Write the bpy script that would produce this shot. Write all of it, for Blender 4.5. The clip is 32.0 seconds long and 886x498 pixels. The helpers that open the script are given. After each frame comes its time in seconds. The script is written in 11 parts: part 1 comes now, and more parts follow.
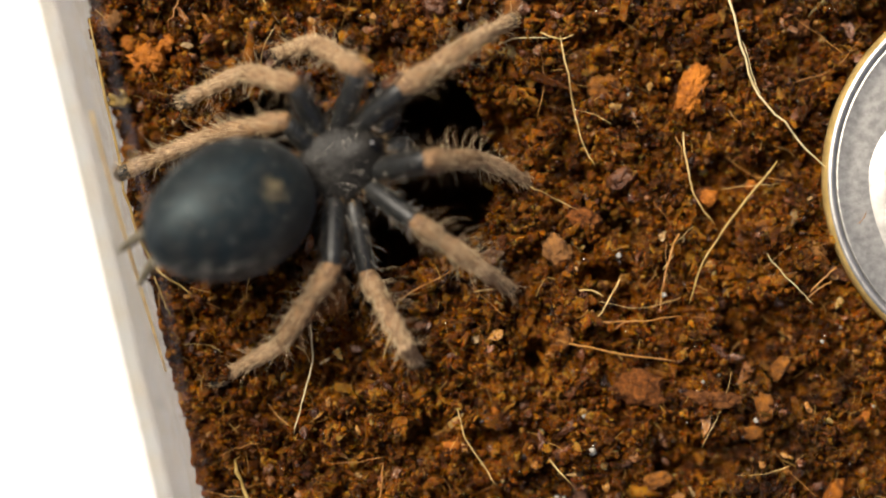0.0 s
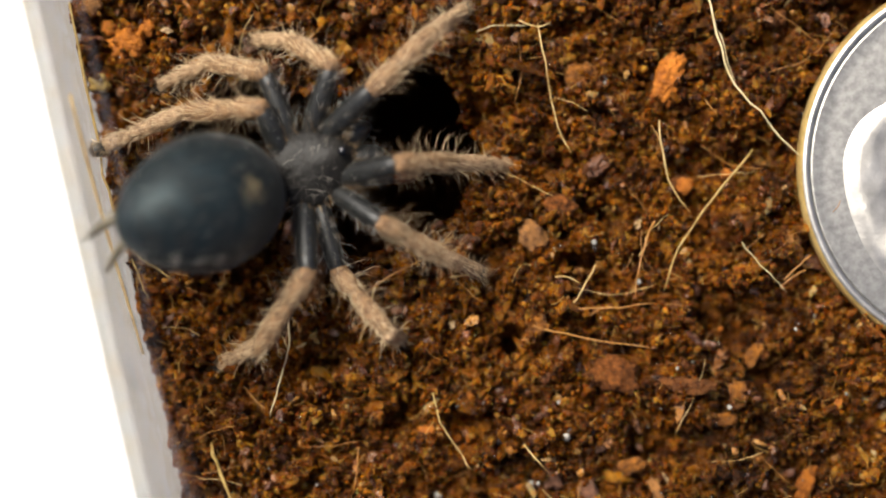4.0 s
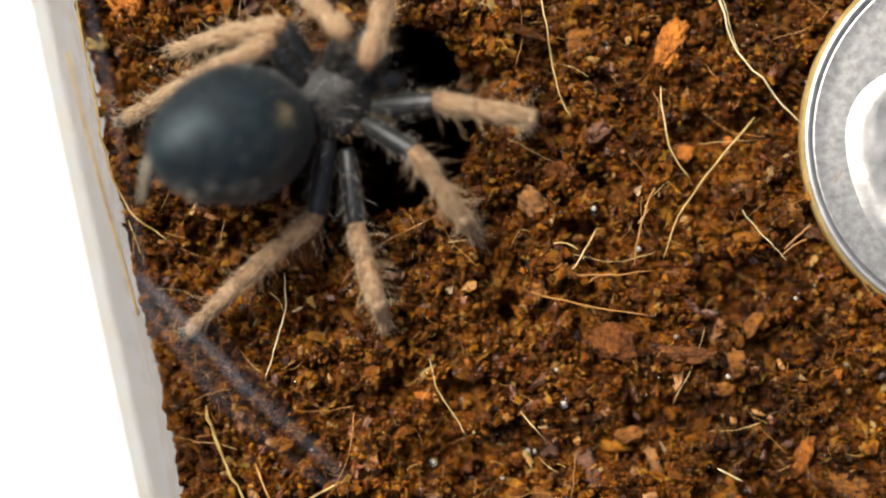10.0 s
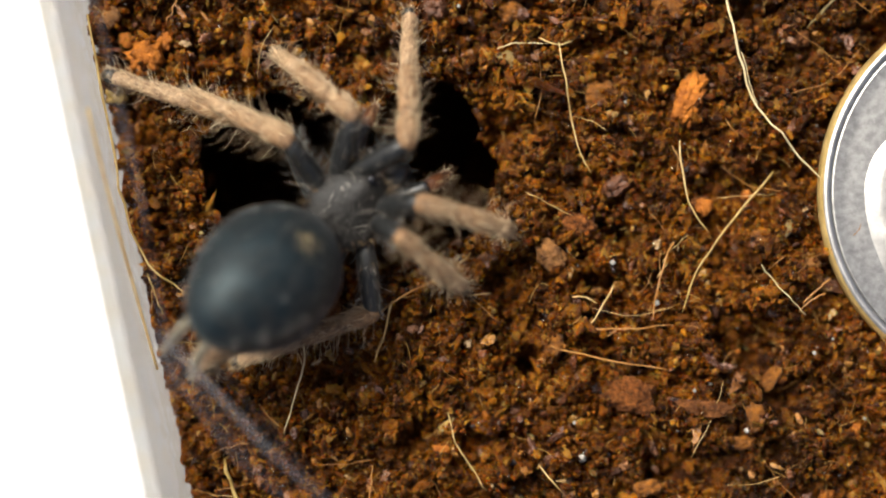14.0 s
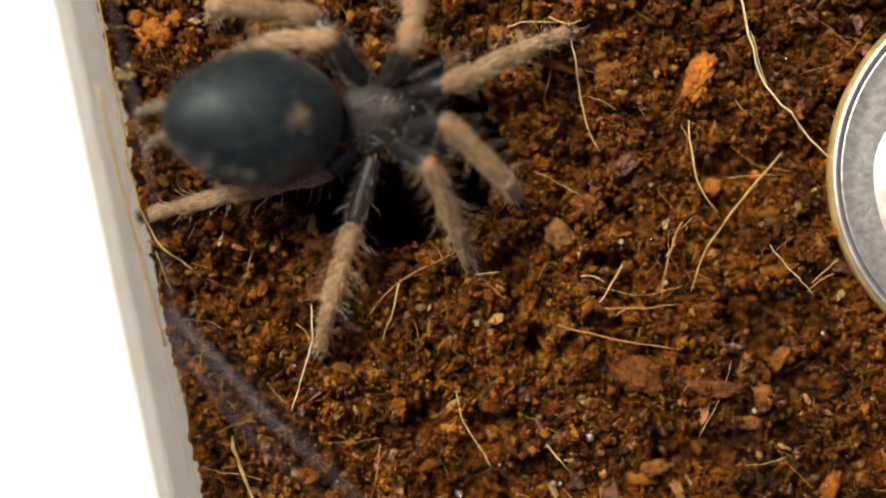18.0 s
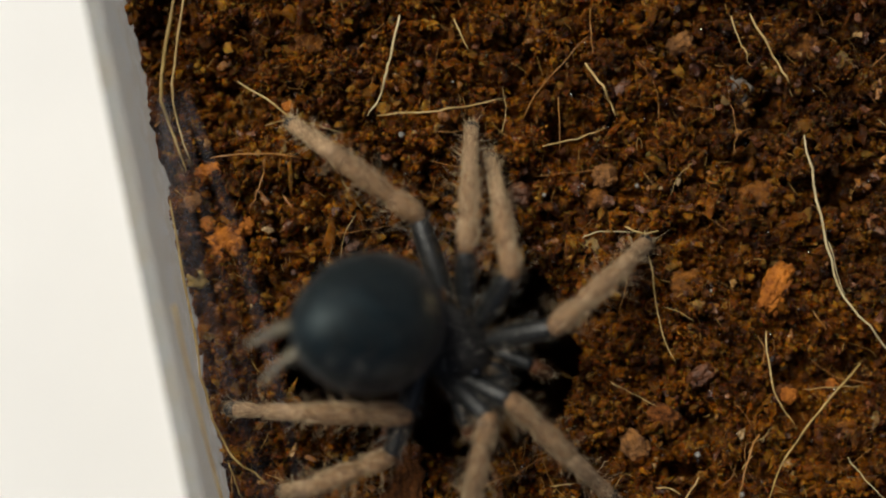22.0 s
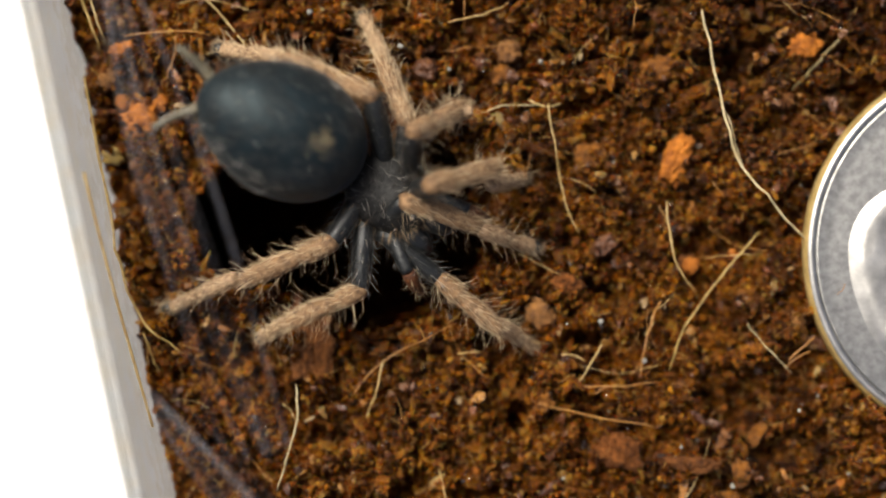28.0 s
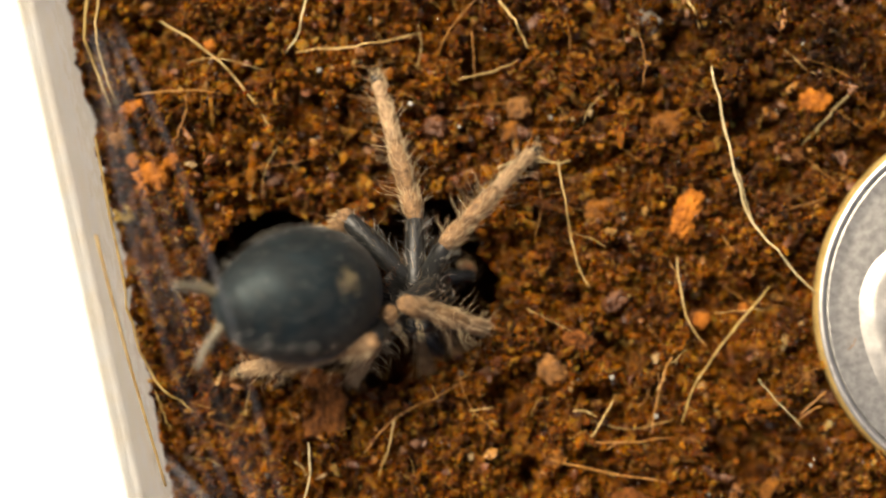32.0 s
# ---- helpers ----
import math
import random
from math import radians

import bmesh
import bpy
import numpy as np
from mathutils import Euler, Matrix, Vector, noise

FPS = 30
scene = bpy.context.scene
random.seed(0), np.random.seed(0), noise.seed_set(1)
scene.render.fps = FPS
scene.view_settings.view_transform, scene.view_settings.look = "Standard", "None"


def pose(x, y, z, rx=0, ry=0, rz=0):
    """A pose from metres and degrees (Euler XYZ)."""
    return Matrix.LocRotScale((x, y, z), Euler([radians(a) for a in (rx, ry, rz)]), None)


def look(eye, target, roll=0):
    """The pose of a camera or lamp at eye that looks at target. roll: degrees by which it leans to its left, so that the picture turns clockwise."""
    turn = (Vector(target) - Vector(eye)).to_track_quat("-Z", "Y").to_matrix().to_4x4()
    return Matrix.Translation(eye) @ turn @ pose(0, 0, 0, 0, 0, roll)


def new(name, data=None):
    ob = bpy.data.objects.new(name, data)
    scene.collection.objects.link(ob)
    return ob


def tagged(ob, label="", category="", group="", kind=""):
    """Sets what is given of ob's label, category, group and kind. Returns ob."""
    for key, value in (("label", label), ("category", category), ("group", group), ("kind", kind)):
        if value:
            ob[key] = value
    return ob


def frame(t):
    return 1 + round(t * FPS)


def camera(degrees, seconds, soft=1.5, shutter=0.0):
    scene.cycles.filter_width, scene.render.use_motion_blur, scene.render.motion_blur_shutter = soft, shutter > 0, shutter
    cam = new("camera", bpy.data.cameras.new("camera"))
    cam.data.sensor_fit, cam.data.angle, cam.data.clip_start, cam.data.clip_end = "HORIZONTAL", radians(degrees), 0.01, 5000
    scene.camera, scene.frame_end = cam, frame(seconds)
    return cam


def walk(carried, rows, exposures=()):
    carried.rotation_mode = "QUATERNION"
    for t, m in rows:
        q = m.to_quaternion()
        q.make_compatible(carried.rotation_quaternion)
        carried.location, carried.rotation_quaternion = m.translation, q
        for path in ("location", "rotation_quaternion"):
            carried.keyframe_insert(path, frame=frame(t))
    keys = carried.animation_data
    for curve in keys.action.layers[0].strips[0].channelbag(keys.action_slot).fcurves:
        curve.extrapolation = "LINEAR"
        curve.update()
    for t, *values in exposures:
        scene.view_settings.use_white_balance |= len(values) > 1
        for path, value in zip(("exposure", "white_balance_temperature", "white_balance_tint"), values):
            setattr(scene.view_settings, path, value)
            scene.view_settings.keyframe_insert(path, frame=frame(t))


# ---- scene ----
cam = camera(26, 32.0, soft=1.9)
PATH = [
    (0.0, pose(0.00014, 0.00013, 0.09368, 0.02, 0.06, -0.88)),
    (0.5, pose(0.00007, -0.00091, 0.09360, -0.10, 0.05, -0.88)),
    (1.0, pose(0.00014, -0.00152, 0.09369, -0.01, -0.07, -0.95)),
    (1.5, pose(0.00037, -0.00157, 0.09371, 0.01, -0.02, -0.93)),
    (2.0, pose(0.00022, -0.00169, 0.09355, -0.03, -0.09, -0.91)),
    (2.5, pose(0.00041, -0.00130, 0.09395, 0.02, -0.09, -0.80)),
    (3.0, pose(0.00054, -0.00139, 0.09398, 0.05, -0.14, -0.73)),
    (3.5, pose(0.00083, -0.00135, 0.09411, 0.04, -0.08, -0.66)),
    (5.5, pose(0.00129, 0.00312, 0.09453, -0.01, -0.04, 0.10)),
    (6.0, pose(0.00124, 0.00240, 0.09444, -0.00, -0.02, 0.03)),
    (6.5, pose(0.00192, -0.00111, 0.09415, -0.08, 0.03, -0.06)),
    (7.0, pose(0.00216, -0.00224, 0.09400, -0.06, 0.07, -0.10)),
    (7.5, pose(0.00186, -0.00282, 0.09371, -0.03, 0.03, -0.03)),
    (8.0, pose(0.00174, -0.00249, 0.09363, -0.03, -0.04, -0.04)),
    (8.5, pose(0.00225, -0.00309, 0.09378, -0.02, 0.04, -0.02)),
    (9.0, pose(0.00196, -0.00325, 0.09383, 0.03, -0.02, 0.10)),
    (9.5, pose(0.00167, -0.00269, 0.09374, 0.01, -0.01, 0.15)),
    (10.0, pose(0.00130, -0.00224, 0.09363, -0.01, 0.03, 0.20)),
    (10.5, pose(0.00094, -0.00024, 0.09405, -0.00, 0.05, 0.23)),
    (11.0, pose(0.00129, 0.00053, 0.09448, -0.08, 0.08, 0.11)),
    (11.5, pose(0.00103, 0.00117, 0.09450, -0.03, 0.07, 0.24)),
    (12.0, pose(0.00092, 0.00145, 0.09422, -0.08, 0.14, 0.25)),
    (12.5, pose(0.00065, 0.00105, 0.09378, -0.09, 0.14, 0.24)),
    (13.0, pose(0.00059, 0.00074, 0.09396, -0.09, 0.10, 0.22)),
    (13.5, pose(0.00046, 0.00041, 0.09376, -0.06, 0.09, 0.23)),
    (14.0, pose(0.00033, 0.00042, 0.09362, -0.05, 0.00, 0.29)),
    (14.5, pose(0.00059, 0.00005, 0.09390, -0.01, 0.01, 0.17)),
    (16.5, pose(0.00076, -0.00160, 0.09360, -0.04, 0.08, 0.32)),
    (17.0, pose(0.00024, -0.00122, 0.09349, -0.06, 0.03, 0.50)),
    (17.5, pose(0.00021, -0.00087, 0.09358, -0.07, 0.11, 0.52)),
    (18.0, pose(0.00009, -0.00067, 0.09360, -0.02, 0.10, 0.56)),
    (18.5, pose(-0.00038, 0.00023, 0.09332, -0.05, 0.12, 0.55)),
    (19.0, pose(-0.00115, 0.00342, 0.09349, 0.06, 0.03, 0.73)),
    (19.5, pose(-0.00203, 0.00604, 0.09363, 0.05, 0.04, 0.76)),
    (20.0, pose(-0.00238, 0.00709, 0.09359, 0.08, 0.04, 0.78)),
    (20.5, pose(-0.00305, 0.00829, 0.09312, 0.08, 0.08, 0.84)),
    (21.0, pose(-0.00317, 0.00853, 0.09315, 0.07, 0.11, 0.81)),
    (21.5, pose(-0.00333, 0.00858, 0.09284, 0.06, 0.11, 0.67)),
    (22.0, pose(-0.00359, 0.00929, 0.09283, 0.07, 0.12, 0.71)),
    (22.5, pose(-0.00208, 0.00470, 0.09304, 0.01, 0.07, 0.48)),
    (23.0, pose(-0.00114, 0.00109, 0.09296, 0.01, 0.10, 0.59)),
    (23.5, pose(-0.00023, -0.00174, 0.09268, -0.07, 0.09, 0.21)),
    (24.0, pose(0.00151, -0.00373, 0.09322, -0.01, 0.06, 0.04)),
    (24.5, pose(0.00383, -0.00615, 0.09402, -0.02, 0.03, -0.09)),
    (25.0, pose(0.00328, -0.00686, 0.09424, -0.04, 0.04, -0.20)),
    (25.5, pose(0.00313, -0.00599, 0.09446, -0.00, 0.06, -0.01)),
    (26.0, pose(0.00179, -0.00169, 0.09498, -0.03, 0.03, 0.15)),
    (26.5, pose(0.00186, 0.00096, 0.09526, 0.01, 0.07, 0.20)),
    (28.5, pose(-0.00002, 0.00336, 0.09505, 0.03, 0.04, 0.37)),
    (29.0, pose(-0.00074, 0.00355, 0.09493, -0.00, 0.10, 0.46)),
    (29.5, pose(-0.00026, 0.00386, 0.09529, 0.02, 0.11, 0.15)),
    (30.0, pose(-0.00120, 0.00645, 0.09523, 0.00, 0.12, 0.17)),
    (30.5, pose(-0.00078, 0.00798, 0.09547, -0.01, 0.10, -0.08)),
    (31.0, pose(-0.00007, 0.00825, 0.09564, -0.04, 0.11, -0.17)),
    (31.5, pose(0.00019, 0.00691, 0.09553, -0.00, 0.12, -0.07)),
    (32.0, pose(0.00030, 0.00603, 0.09532, 0.01, 0.05, -0.06)),
]
EXPOSURES = [(0.0, 0.35, 6900, 10), (3.5, 0.45, 6550, 10), (5.5, 0.56, 6250, 9), (10.0, 0.58, 6300, 9), (14.0, 0.53, 6350, 9), (16.5, 0.32, 6600, 10), (18.0, 0.18, 7000, 10),
             (19.0, 0.06, 7000, 10), (20.0, -0.23, 6700, 9), (21.0, -0.47, 6350, 8), (22.0, -0.70, 6450, 6), (23.0, -0.55, 6900, 6), (24.0, 0.21, 8700, 9), (25.0, 0.86, 8000, 10),
             (26.0, 0.76, 7100, 10), (26.5, 0.56, 6700, 10), (28.5, 0.15, 6400, 9), (30.0, -0.1, 6900, 10), (31.0, 0.48, 7800, 10), (32.0, 0.56, 7700, 10)]
walk(cam, PATH, EXPOSURES)
cam.data.dof.use_dof = True
cam.data.dof.focus_distance = 0.0925
cam.data.dof.aperture_fstop = 13.0

# ---- world and sun ----
world = bpy.data.worlds.new("sky")
scene.world = world
world.use_nodes = True
sky = world.node_tree.nodes.new("ShaderNodeTexSky")
sky.sky_type = "NISHITA"
sky.sun_disc = False
sky.sun_elevation, sky.sun_rotation = radians(53), radians(-42)
sky.air_density, sky.dust_density, sky.ozone_density = 0.5, 6.0, 0.0
world.node_tree.links.new(sky.outputs[0], world.node_tree.nodes["Background"].inputs[0])
world.node_tree.nodes["Background"].inputs[1].default_value = 0.12
sun = new("sun", bpy.data.lights.new("sun", "SUN"))
sun.data.energy, sun.data.angle, sun.data.color = 4.0, radians(28), (1.0, 0.955, 0.85)
sun.matrix_world = look((-0.27, 0.30, 0.54), (0, 0, 0))


# ---- materials ----
def material(name, rough=0.6, metal=0.0, spec=0.5):
    m = bpy.data.materials.new(name)
    m.use_nodes = True
    b = m.node_tree.nodes["Principled BSDF"]
    b.inputs["Roughness"].default_value = rough
    b.inputs["Metallic"].default_value = metal
    b.inputs["Specular IOR Level"].default_value = spec
    return m, m.node_tree.nodes, m.node_tree.links, b


def ramp(nodes, links, source, stops):
    r = nodes.new("ShaderNodeValToRGB")
    while len(r.color_ramp.elements) < len(stops):
        r.color_ramp.elements.new(0.5)
    for e, (p, c) in zip(r.color_ramp.elements, stops):
        e.position, e.color = p, (*c, 1)
    links.new(source, r.inputs[0])
    return r.outputs[0]


def noise_tex(nodes, links, scale, detail=3.0, rough=0.6):
    co = nodes.new("ShaderNodeTexCoord")
    n = nodes.new("ShaderNodeTexNoise")
    n.inputs["Scale"].default_value, n.inputs["Detail"].default_value, n.inputs["Roughness"].default_value = scale, detail, rough
    links.new(co.outputs["Object"], n.inputs["Vector"])
    return n.outputs[0]


def mixed(nodes, links, kind, fac, a, b):
    x = nodes.new("ShaderNodeMix")
    x.data_type, x.blend_type = "RGBA", kind
    for socket, value in ((x.inputs["Factor"], fac), (x.inputs["A"], a), (x.inputs["B"], b)):
        if isinstance(value, bpy.types.NodeSocket):
            links.new(value, socket)
        else:
            socket.default_value = value if isinstance(value, float) else (*value, 1)
    return x.outputs["Result"]


def bump(nodes, links, b, height, strength, distance):
    n = nodes.new("ShaderNodeBump")
    n.inputs["Strength"].default_value, n.inputs["Distance"].default_value = strength, distance
    links.new(height, n.inputs["Height"])
    links.new(n.outputs[0], b.inputs["Normal"])


def simple(name, dark, light, scale, rough=0.6, metal=0.0, bumps=0.3, spec=0.5, depth=0.0001):
    m, nodes, links, b = material(name, rough, metal, spec)
    n = noise_tex(nodes, links, scale)
    links.new(ramp(nodes, links, n, ((0.3, dark), (0.7, light))), b.inputs["Base Color"])
    if bumps:
        bump(nodes, links, b, noise_tex(nodes, links, scale * 4), bumps, depth)
    return m


def dim_field(nodes, links):
    """0 on ordinary soil to 1 in the two round stretches of the box that get painted shade."""
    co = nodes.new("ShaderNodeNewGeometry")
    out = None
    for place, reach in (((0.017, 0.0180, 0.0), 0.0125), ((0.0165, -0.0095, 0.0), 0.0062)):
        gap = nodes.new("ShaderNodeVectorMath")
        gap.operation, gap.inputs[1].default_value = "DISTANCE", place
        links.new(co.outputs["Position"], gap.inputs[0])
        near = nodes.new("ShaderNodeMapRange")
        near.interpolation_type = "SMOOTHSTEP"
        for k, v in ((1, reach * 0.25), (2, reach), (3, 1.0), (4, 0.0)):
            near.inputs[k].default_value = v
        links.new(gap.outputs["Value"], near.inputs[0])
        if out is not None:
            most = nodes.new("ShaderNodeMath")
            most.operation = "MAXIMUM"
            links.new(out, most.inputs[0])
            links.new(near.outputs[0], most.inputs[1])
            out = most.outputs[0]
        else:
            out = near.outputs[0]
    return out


def soil_material(name, island):
    m, nodes, links, b = material(name, 0.45, 0.0, 0.22 if island else 0.12)
    # rust, amber and peat-dark clods half a millimetre across, then the grain inside them
    colour = ramp(nodes, links, noise_tex(nodes, links, 1250, 5, 0.6), ((0.30, (0.014, 0.0040, 0.0008)), (0.42, (0.085, 0.022, 0.0018)), (0.52, (0.215, 0.066, 0.0045)), (0.62, (0.36, 0.142, 0.011)), (0.74, (0.50, 0.24, 0.035))) if island
                  else ((0.30, (0.020, 0.0052, 0.0007)), (0.45, (0.095, 0.025, 0.0018)), (0.58, (0.23, 0.076, 0.0055)), (0.74, (0.38, 0.155, 0.016))))
    grain = ramp(nodes, links, noise_tex(nodes, links, 5200, 4, 0.65), ((0.30, (0.40, 0.37, 0.35)), (0.52, (0.92, 0.92, 0.92)), (0.70, (1.5, 1.5, 1.55))))
    colour = mixed(nodes, links, "MULTIPLY", 1.0, colour, grain)
    if island:
        g = nodes.new("ShaderNodeNewGeometry")
        own = ramp(nodes, links, g.outputs["Random Per Island"], ((0.0, (0.022, 0.0065, 0.0010)), (0.22, (0.095, 0.026, 0.0018)), (0.55, (0.22, 0.068, 0.0040)), (0.80, (0.37, 0.150, 0.012)), (0.93, (0.47, 0.235, 0.030)), (0.985, (0.52, 0.30, 0.075)), (1.0, (0.58, 0.44, 0.26))))
        colour = mixed(nodes, links, "MIX", 0.55, colour, own)
    # damp dark patches, a millimetre or two across
    patches = ramp(nodes, links, noise_tex(nodes, links, 430, 4, 0.55), ((0.33, (0.24, 0.205, 0.16)), (0.46, (0.575, 0.55, 0.42)), (0.57, (0.89, 0.88, 0.70))))
    colour = mixed(nodes, links, "MULTIPLY", 1.0, colour, patches)
    # light falloff towards the right, put into the colour: two soft areas at half brightness
    dimmed = dim_field(nodes, links)
    colour = mixed(nodes, links, "MIX", dimmed, colour, mixed(nodes, links, "MULTIPLY", 1.0, colour, (0.52, 0.51, 0.50)))
    links.new(colour, b.inputs["Base Color"])
    wet = ramp(nodes, links, noise_tex(nodes, links, 2600, 3), ((0.42, (0.58, 0.58, 0.58)), (0.55, (0.16, 0.16, 0.16))))
    links.new(wet, b.inputs["Roughness"])
    b.inputs["Subsurface Weight"].default_value = 0.65 if island else 0.1
    b.inputs["Subsurface Radius"].default_value = (1.0, 0.4, 0.12)
    b.inputs["Subsurface Scale"].default_value = 0.0002
    bump(nodes, links, b, noise_tex(nodes, links, 9000, 6, 0.72), 1.0, 0.00016)
    return m


def shard_material():
    m, nodes, links, b = material("wet_shard", 0.3, 0.0, 0.7)
    g = nodes.new("ShaderNodeNewGeometry")
    own = ramp(nodes, links, g.outputs["Random Per Island"], ((0.0, (0.018, 0.008, 0.005)), (0.25, (0.075, 0.022, 0.006)), (0.45, (0.17, 0.050, 0.010)), (0.62, (0.13, 0.060, 0.034)), (0.80, (0.25, 0.092, 0.012)), (0.97, (0.33, 0.16, 0.032)), (1.0, (0.38, 0.26, 0.13))))
    grain = ramp(nodes, links, noise_tex(nodes, links, 6000, 4, 0.65), ((0.30, (0.45, 0.42, 0.40)), (0.52, (0.95, 0.95, 0.95)), (0.70, (1.35, 1.35, 1.4))))
    links.new(mixed(nodes, links, "MULTIPLY", 1.0, own, grain), b.inputs["Base Color"])
    links.new(ramp(nodes, links, noise_tex(nodes, links, 2200, 3), ((0.40, (0.50, 0.50, 0.50)), (0.56, (0.12, 0.12, 0.12)))), b.inputs["Roughness"])
    bump(nodes, links, b, noise_tex(nodes, links, 8000, 5, 0.7), 0.8, 0.0001)
    return m


SHARD = shard_material()
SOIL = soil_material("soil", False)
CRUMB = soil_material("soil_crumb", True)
ORANGE = simple("orange_bark", (0.16, 0.04, 0.004), (0.54, 0.18, 0.018), 1500, 0.5, bumps=1.0, spec=0.25, depth=0.0002)
TANSTONE = simple("tan_bark", (0.10, 0.036, 0.007), (0.36, 0.155, 0.035), 2400, 0.5, bumps=1.0, depth=0.0002)
ROSEBARK = simple("rose_bark", (0.045, 0.012, 0.003), (0.37, 0.125, 0.028), 3600, 0.5, bumps=1.0, spec=0.2, depth=0.0003)
RUSTBARK = simple("rust_bark", (0.11, 0.028, 0.003), (0.40, 0.130, 0.014), 2600, 0.5, bumps=1.0, spec=0.25, depth=0.00025)
AMBER = simple("amber_bark", (0.07, 0.019, 0.0018), (0.36, 0.130, 0.012), 2600, 0.42, bumps=1.0, spec=0.45, depth=0.00025)
MAUVE = simple("mauve_stone", (0.055, 0.020, 0.008), (0.22, 0.095, 0.050), 3000, 0.5, bumps=1.0, depth=0.0002)
REDBARK = simple("red_bark", (0.045, 0.013, 0.003), (0.20, 0.070, 0.014), 2400, 0.55, bumps=1.0, spec=0.25, depth=0.0002)
DARKBARK = simple("dark_bark", (0.0312, 0.00936, 0.00234), (0.1326, 0.0429, 0.00936), 2000, 0.5, bumps=0.8)
CRYSTAL = simple("pale_grit", (0.10, 0.09, 0.075), (0.42, 0.40, 0.36), 5000, 0.15, bumps=0.6)
GREYFLAKE = simple("grey_flake", (0.042, 0.03, 0.021), (0.15, 0.126, 0.102), 2200, 0.4)
FIBRE = simple("straw_fibre", (0.3276, 0.195, 0.0546), (0.5616, 0.4056, 0.1716), 900, 0.45)
DULLOLIVE = simple("dull_olive_stalk", (0.07, 0.05, 0.014), (0.17, 0.125, 0.045), 1500, 0.6)
OLIVE = simple("olive_fibre", (0.20, 0.12, 0.025), (0.42, 0.285, 0.085), 1500, 0.5)
PALEFIBRE = simple("pale_fibre", (0.468, 0.3588, 0.1716), (0.6396, 0.5304, 0.312), 900, 0.4)
BROWNFIBRE = simple("brown_fibre", (0.234, 0.0936, 0.0195), (0.39, 0.1872, 0.039), 900, 0.45)
TAN = simple("tan_cuticle", (0.085, 0.042, 0.017), (0.34, 0.195, 0.088), 3200, 0.6, bumps=0.8)
PALETAN = simple("pale_tan_cuticle", (0.14, 0.078, 0.038), (0.46, 0.30, 0.165), 3200, 0.6, bumps=0.6)
CARAPACE = simple("carapace_cuticle", (0.0025, 0.0022, 0.0018), (0.013, 0.0115, 0.0095), 1100, 0.5, bumps=0.45, spec=0.25, depth=0.00012)
GREY = simple("slate_cuticle", (0.005, 0.006, 0.006), (0.018, 0.019, 0.019), 1400, 0.42)
PALEHAIR = simple("pale_hair", (0.41, 0.369, 0.3116), (0.615, 0.574, 0.5084), 900, 0.4, bumps=0)
BEAD = simple("water_bead", (0.5, 0.47, 0.42), (0.8, 0.78, 0.74), 4000, 0.05, 0.9, 0)
SPIN = simple("spinneret_skin", (0.05, 0.042, 0.026), (0.16, 0.135, 0.085), 1500, 0.5)


def hair_material(name, dark, light):
    m, nodes, links, b = material(name, 0.45, 0.0, 0.5)
    g = nodes.new("ShaderNodeNewGeometry")
    links.new(ramp(nodes, links, g.outputs["Random Per Island"], ((0.0, dark), (1.0, light))), b.inputs["Base Color"])
    return m


HAIRTAN = hair_material("tan_hair", (0.16, 0.080, 0.034), (0.84, 0.64, 0.39))
LINT = hair_material("coir_lint", (0.1248, 0.0429, 0.00624), (0.4836, 0.2964, 0.0858))
HAIRGREY = hair_material("grey_hair", (0.004, 0.004, 0.003), (0.075, 0.066, 0.054))
HAIRSTRAW = hair_material("straw_hair", (0.2296, 0.1722, 0.0902), (0.5412, 0.4428, 0.2624))
RUSTHAIR = hair_material("rust_hair", (0.06, 0.018, 0.004), (0.26, 0.10, 0.03))
HAIRSILVER = hair_material("silver_hair", (0.015, 0.014, 0.013), (0.17, 0.16, 0.145))
HAIRBROWN = hair_material("brown_hair", (0.0492, 0.0246, 0.00984), (0.2952, 0.1968, 0.0984))
DISH = simple("pale_plastic", (0.20, 0.21, 0.17), (0.29, 0.30, 0.25), 600, 0.4, bumps=0.2)
STRIP = simple("slate_plastic", (0.012, 0.013, 0.020), (0.04, 0.042, 0.055), 900, 0.35, bumps=0.3)
TABLE = simple("white_laminate", (0.78, 0.78, 0.77), (0.84, 0.84, 0.83), 40, 0.45, bumps=0)
SILVER = simple("coin_silver", (0.42, 0.405, 0.37), (0.66, 0.64, 0.59), 900, 0.4, 1.0, 0.35, depth=0.00004)
PATINA = simple("coin_patina", (0.26, 0.257, 0.243), (0.46, 0.452, 0.425), 2600, 0.40, 1.0, 0.3, depth=0.00003)
BRASS = simple("coin_edge_brass", (0.42, 0.28, 0.09), (0.72, 0.52, 0.2), 900, 0.5, 0.5, 0.2, depth=0.00002)


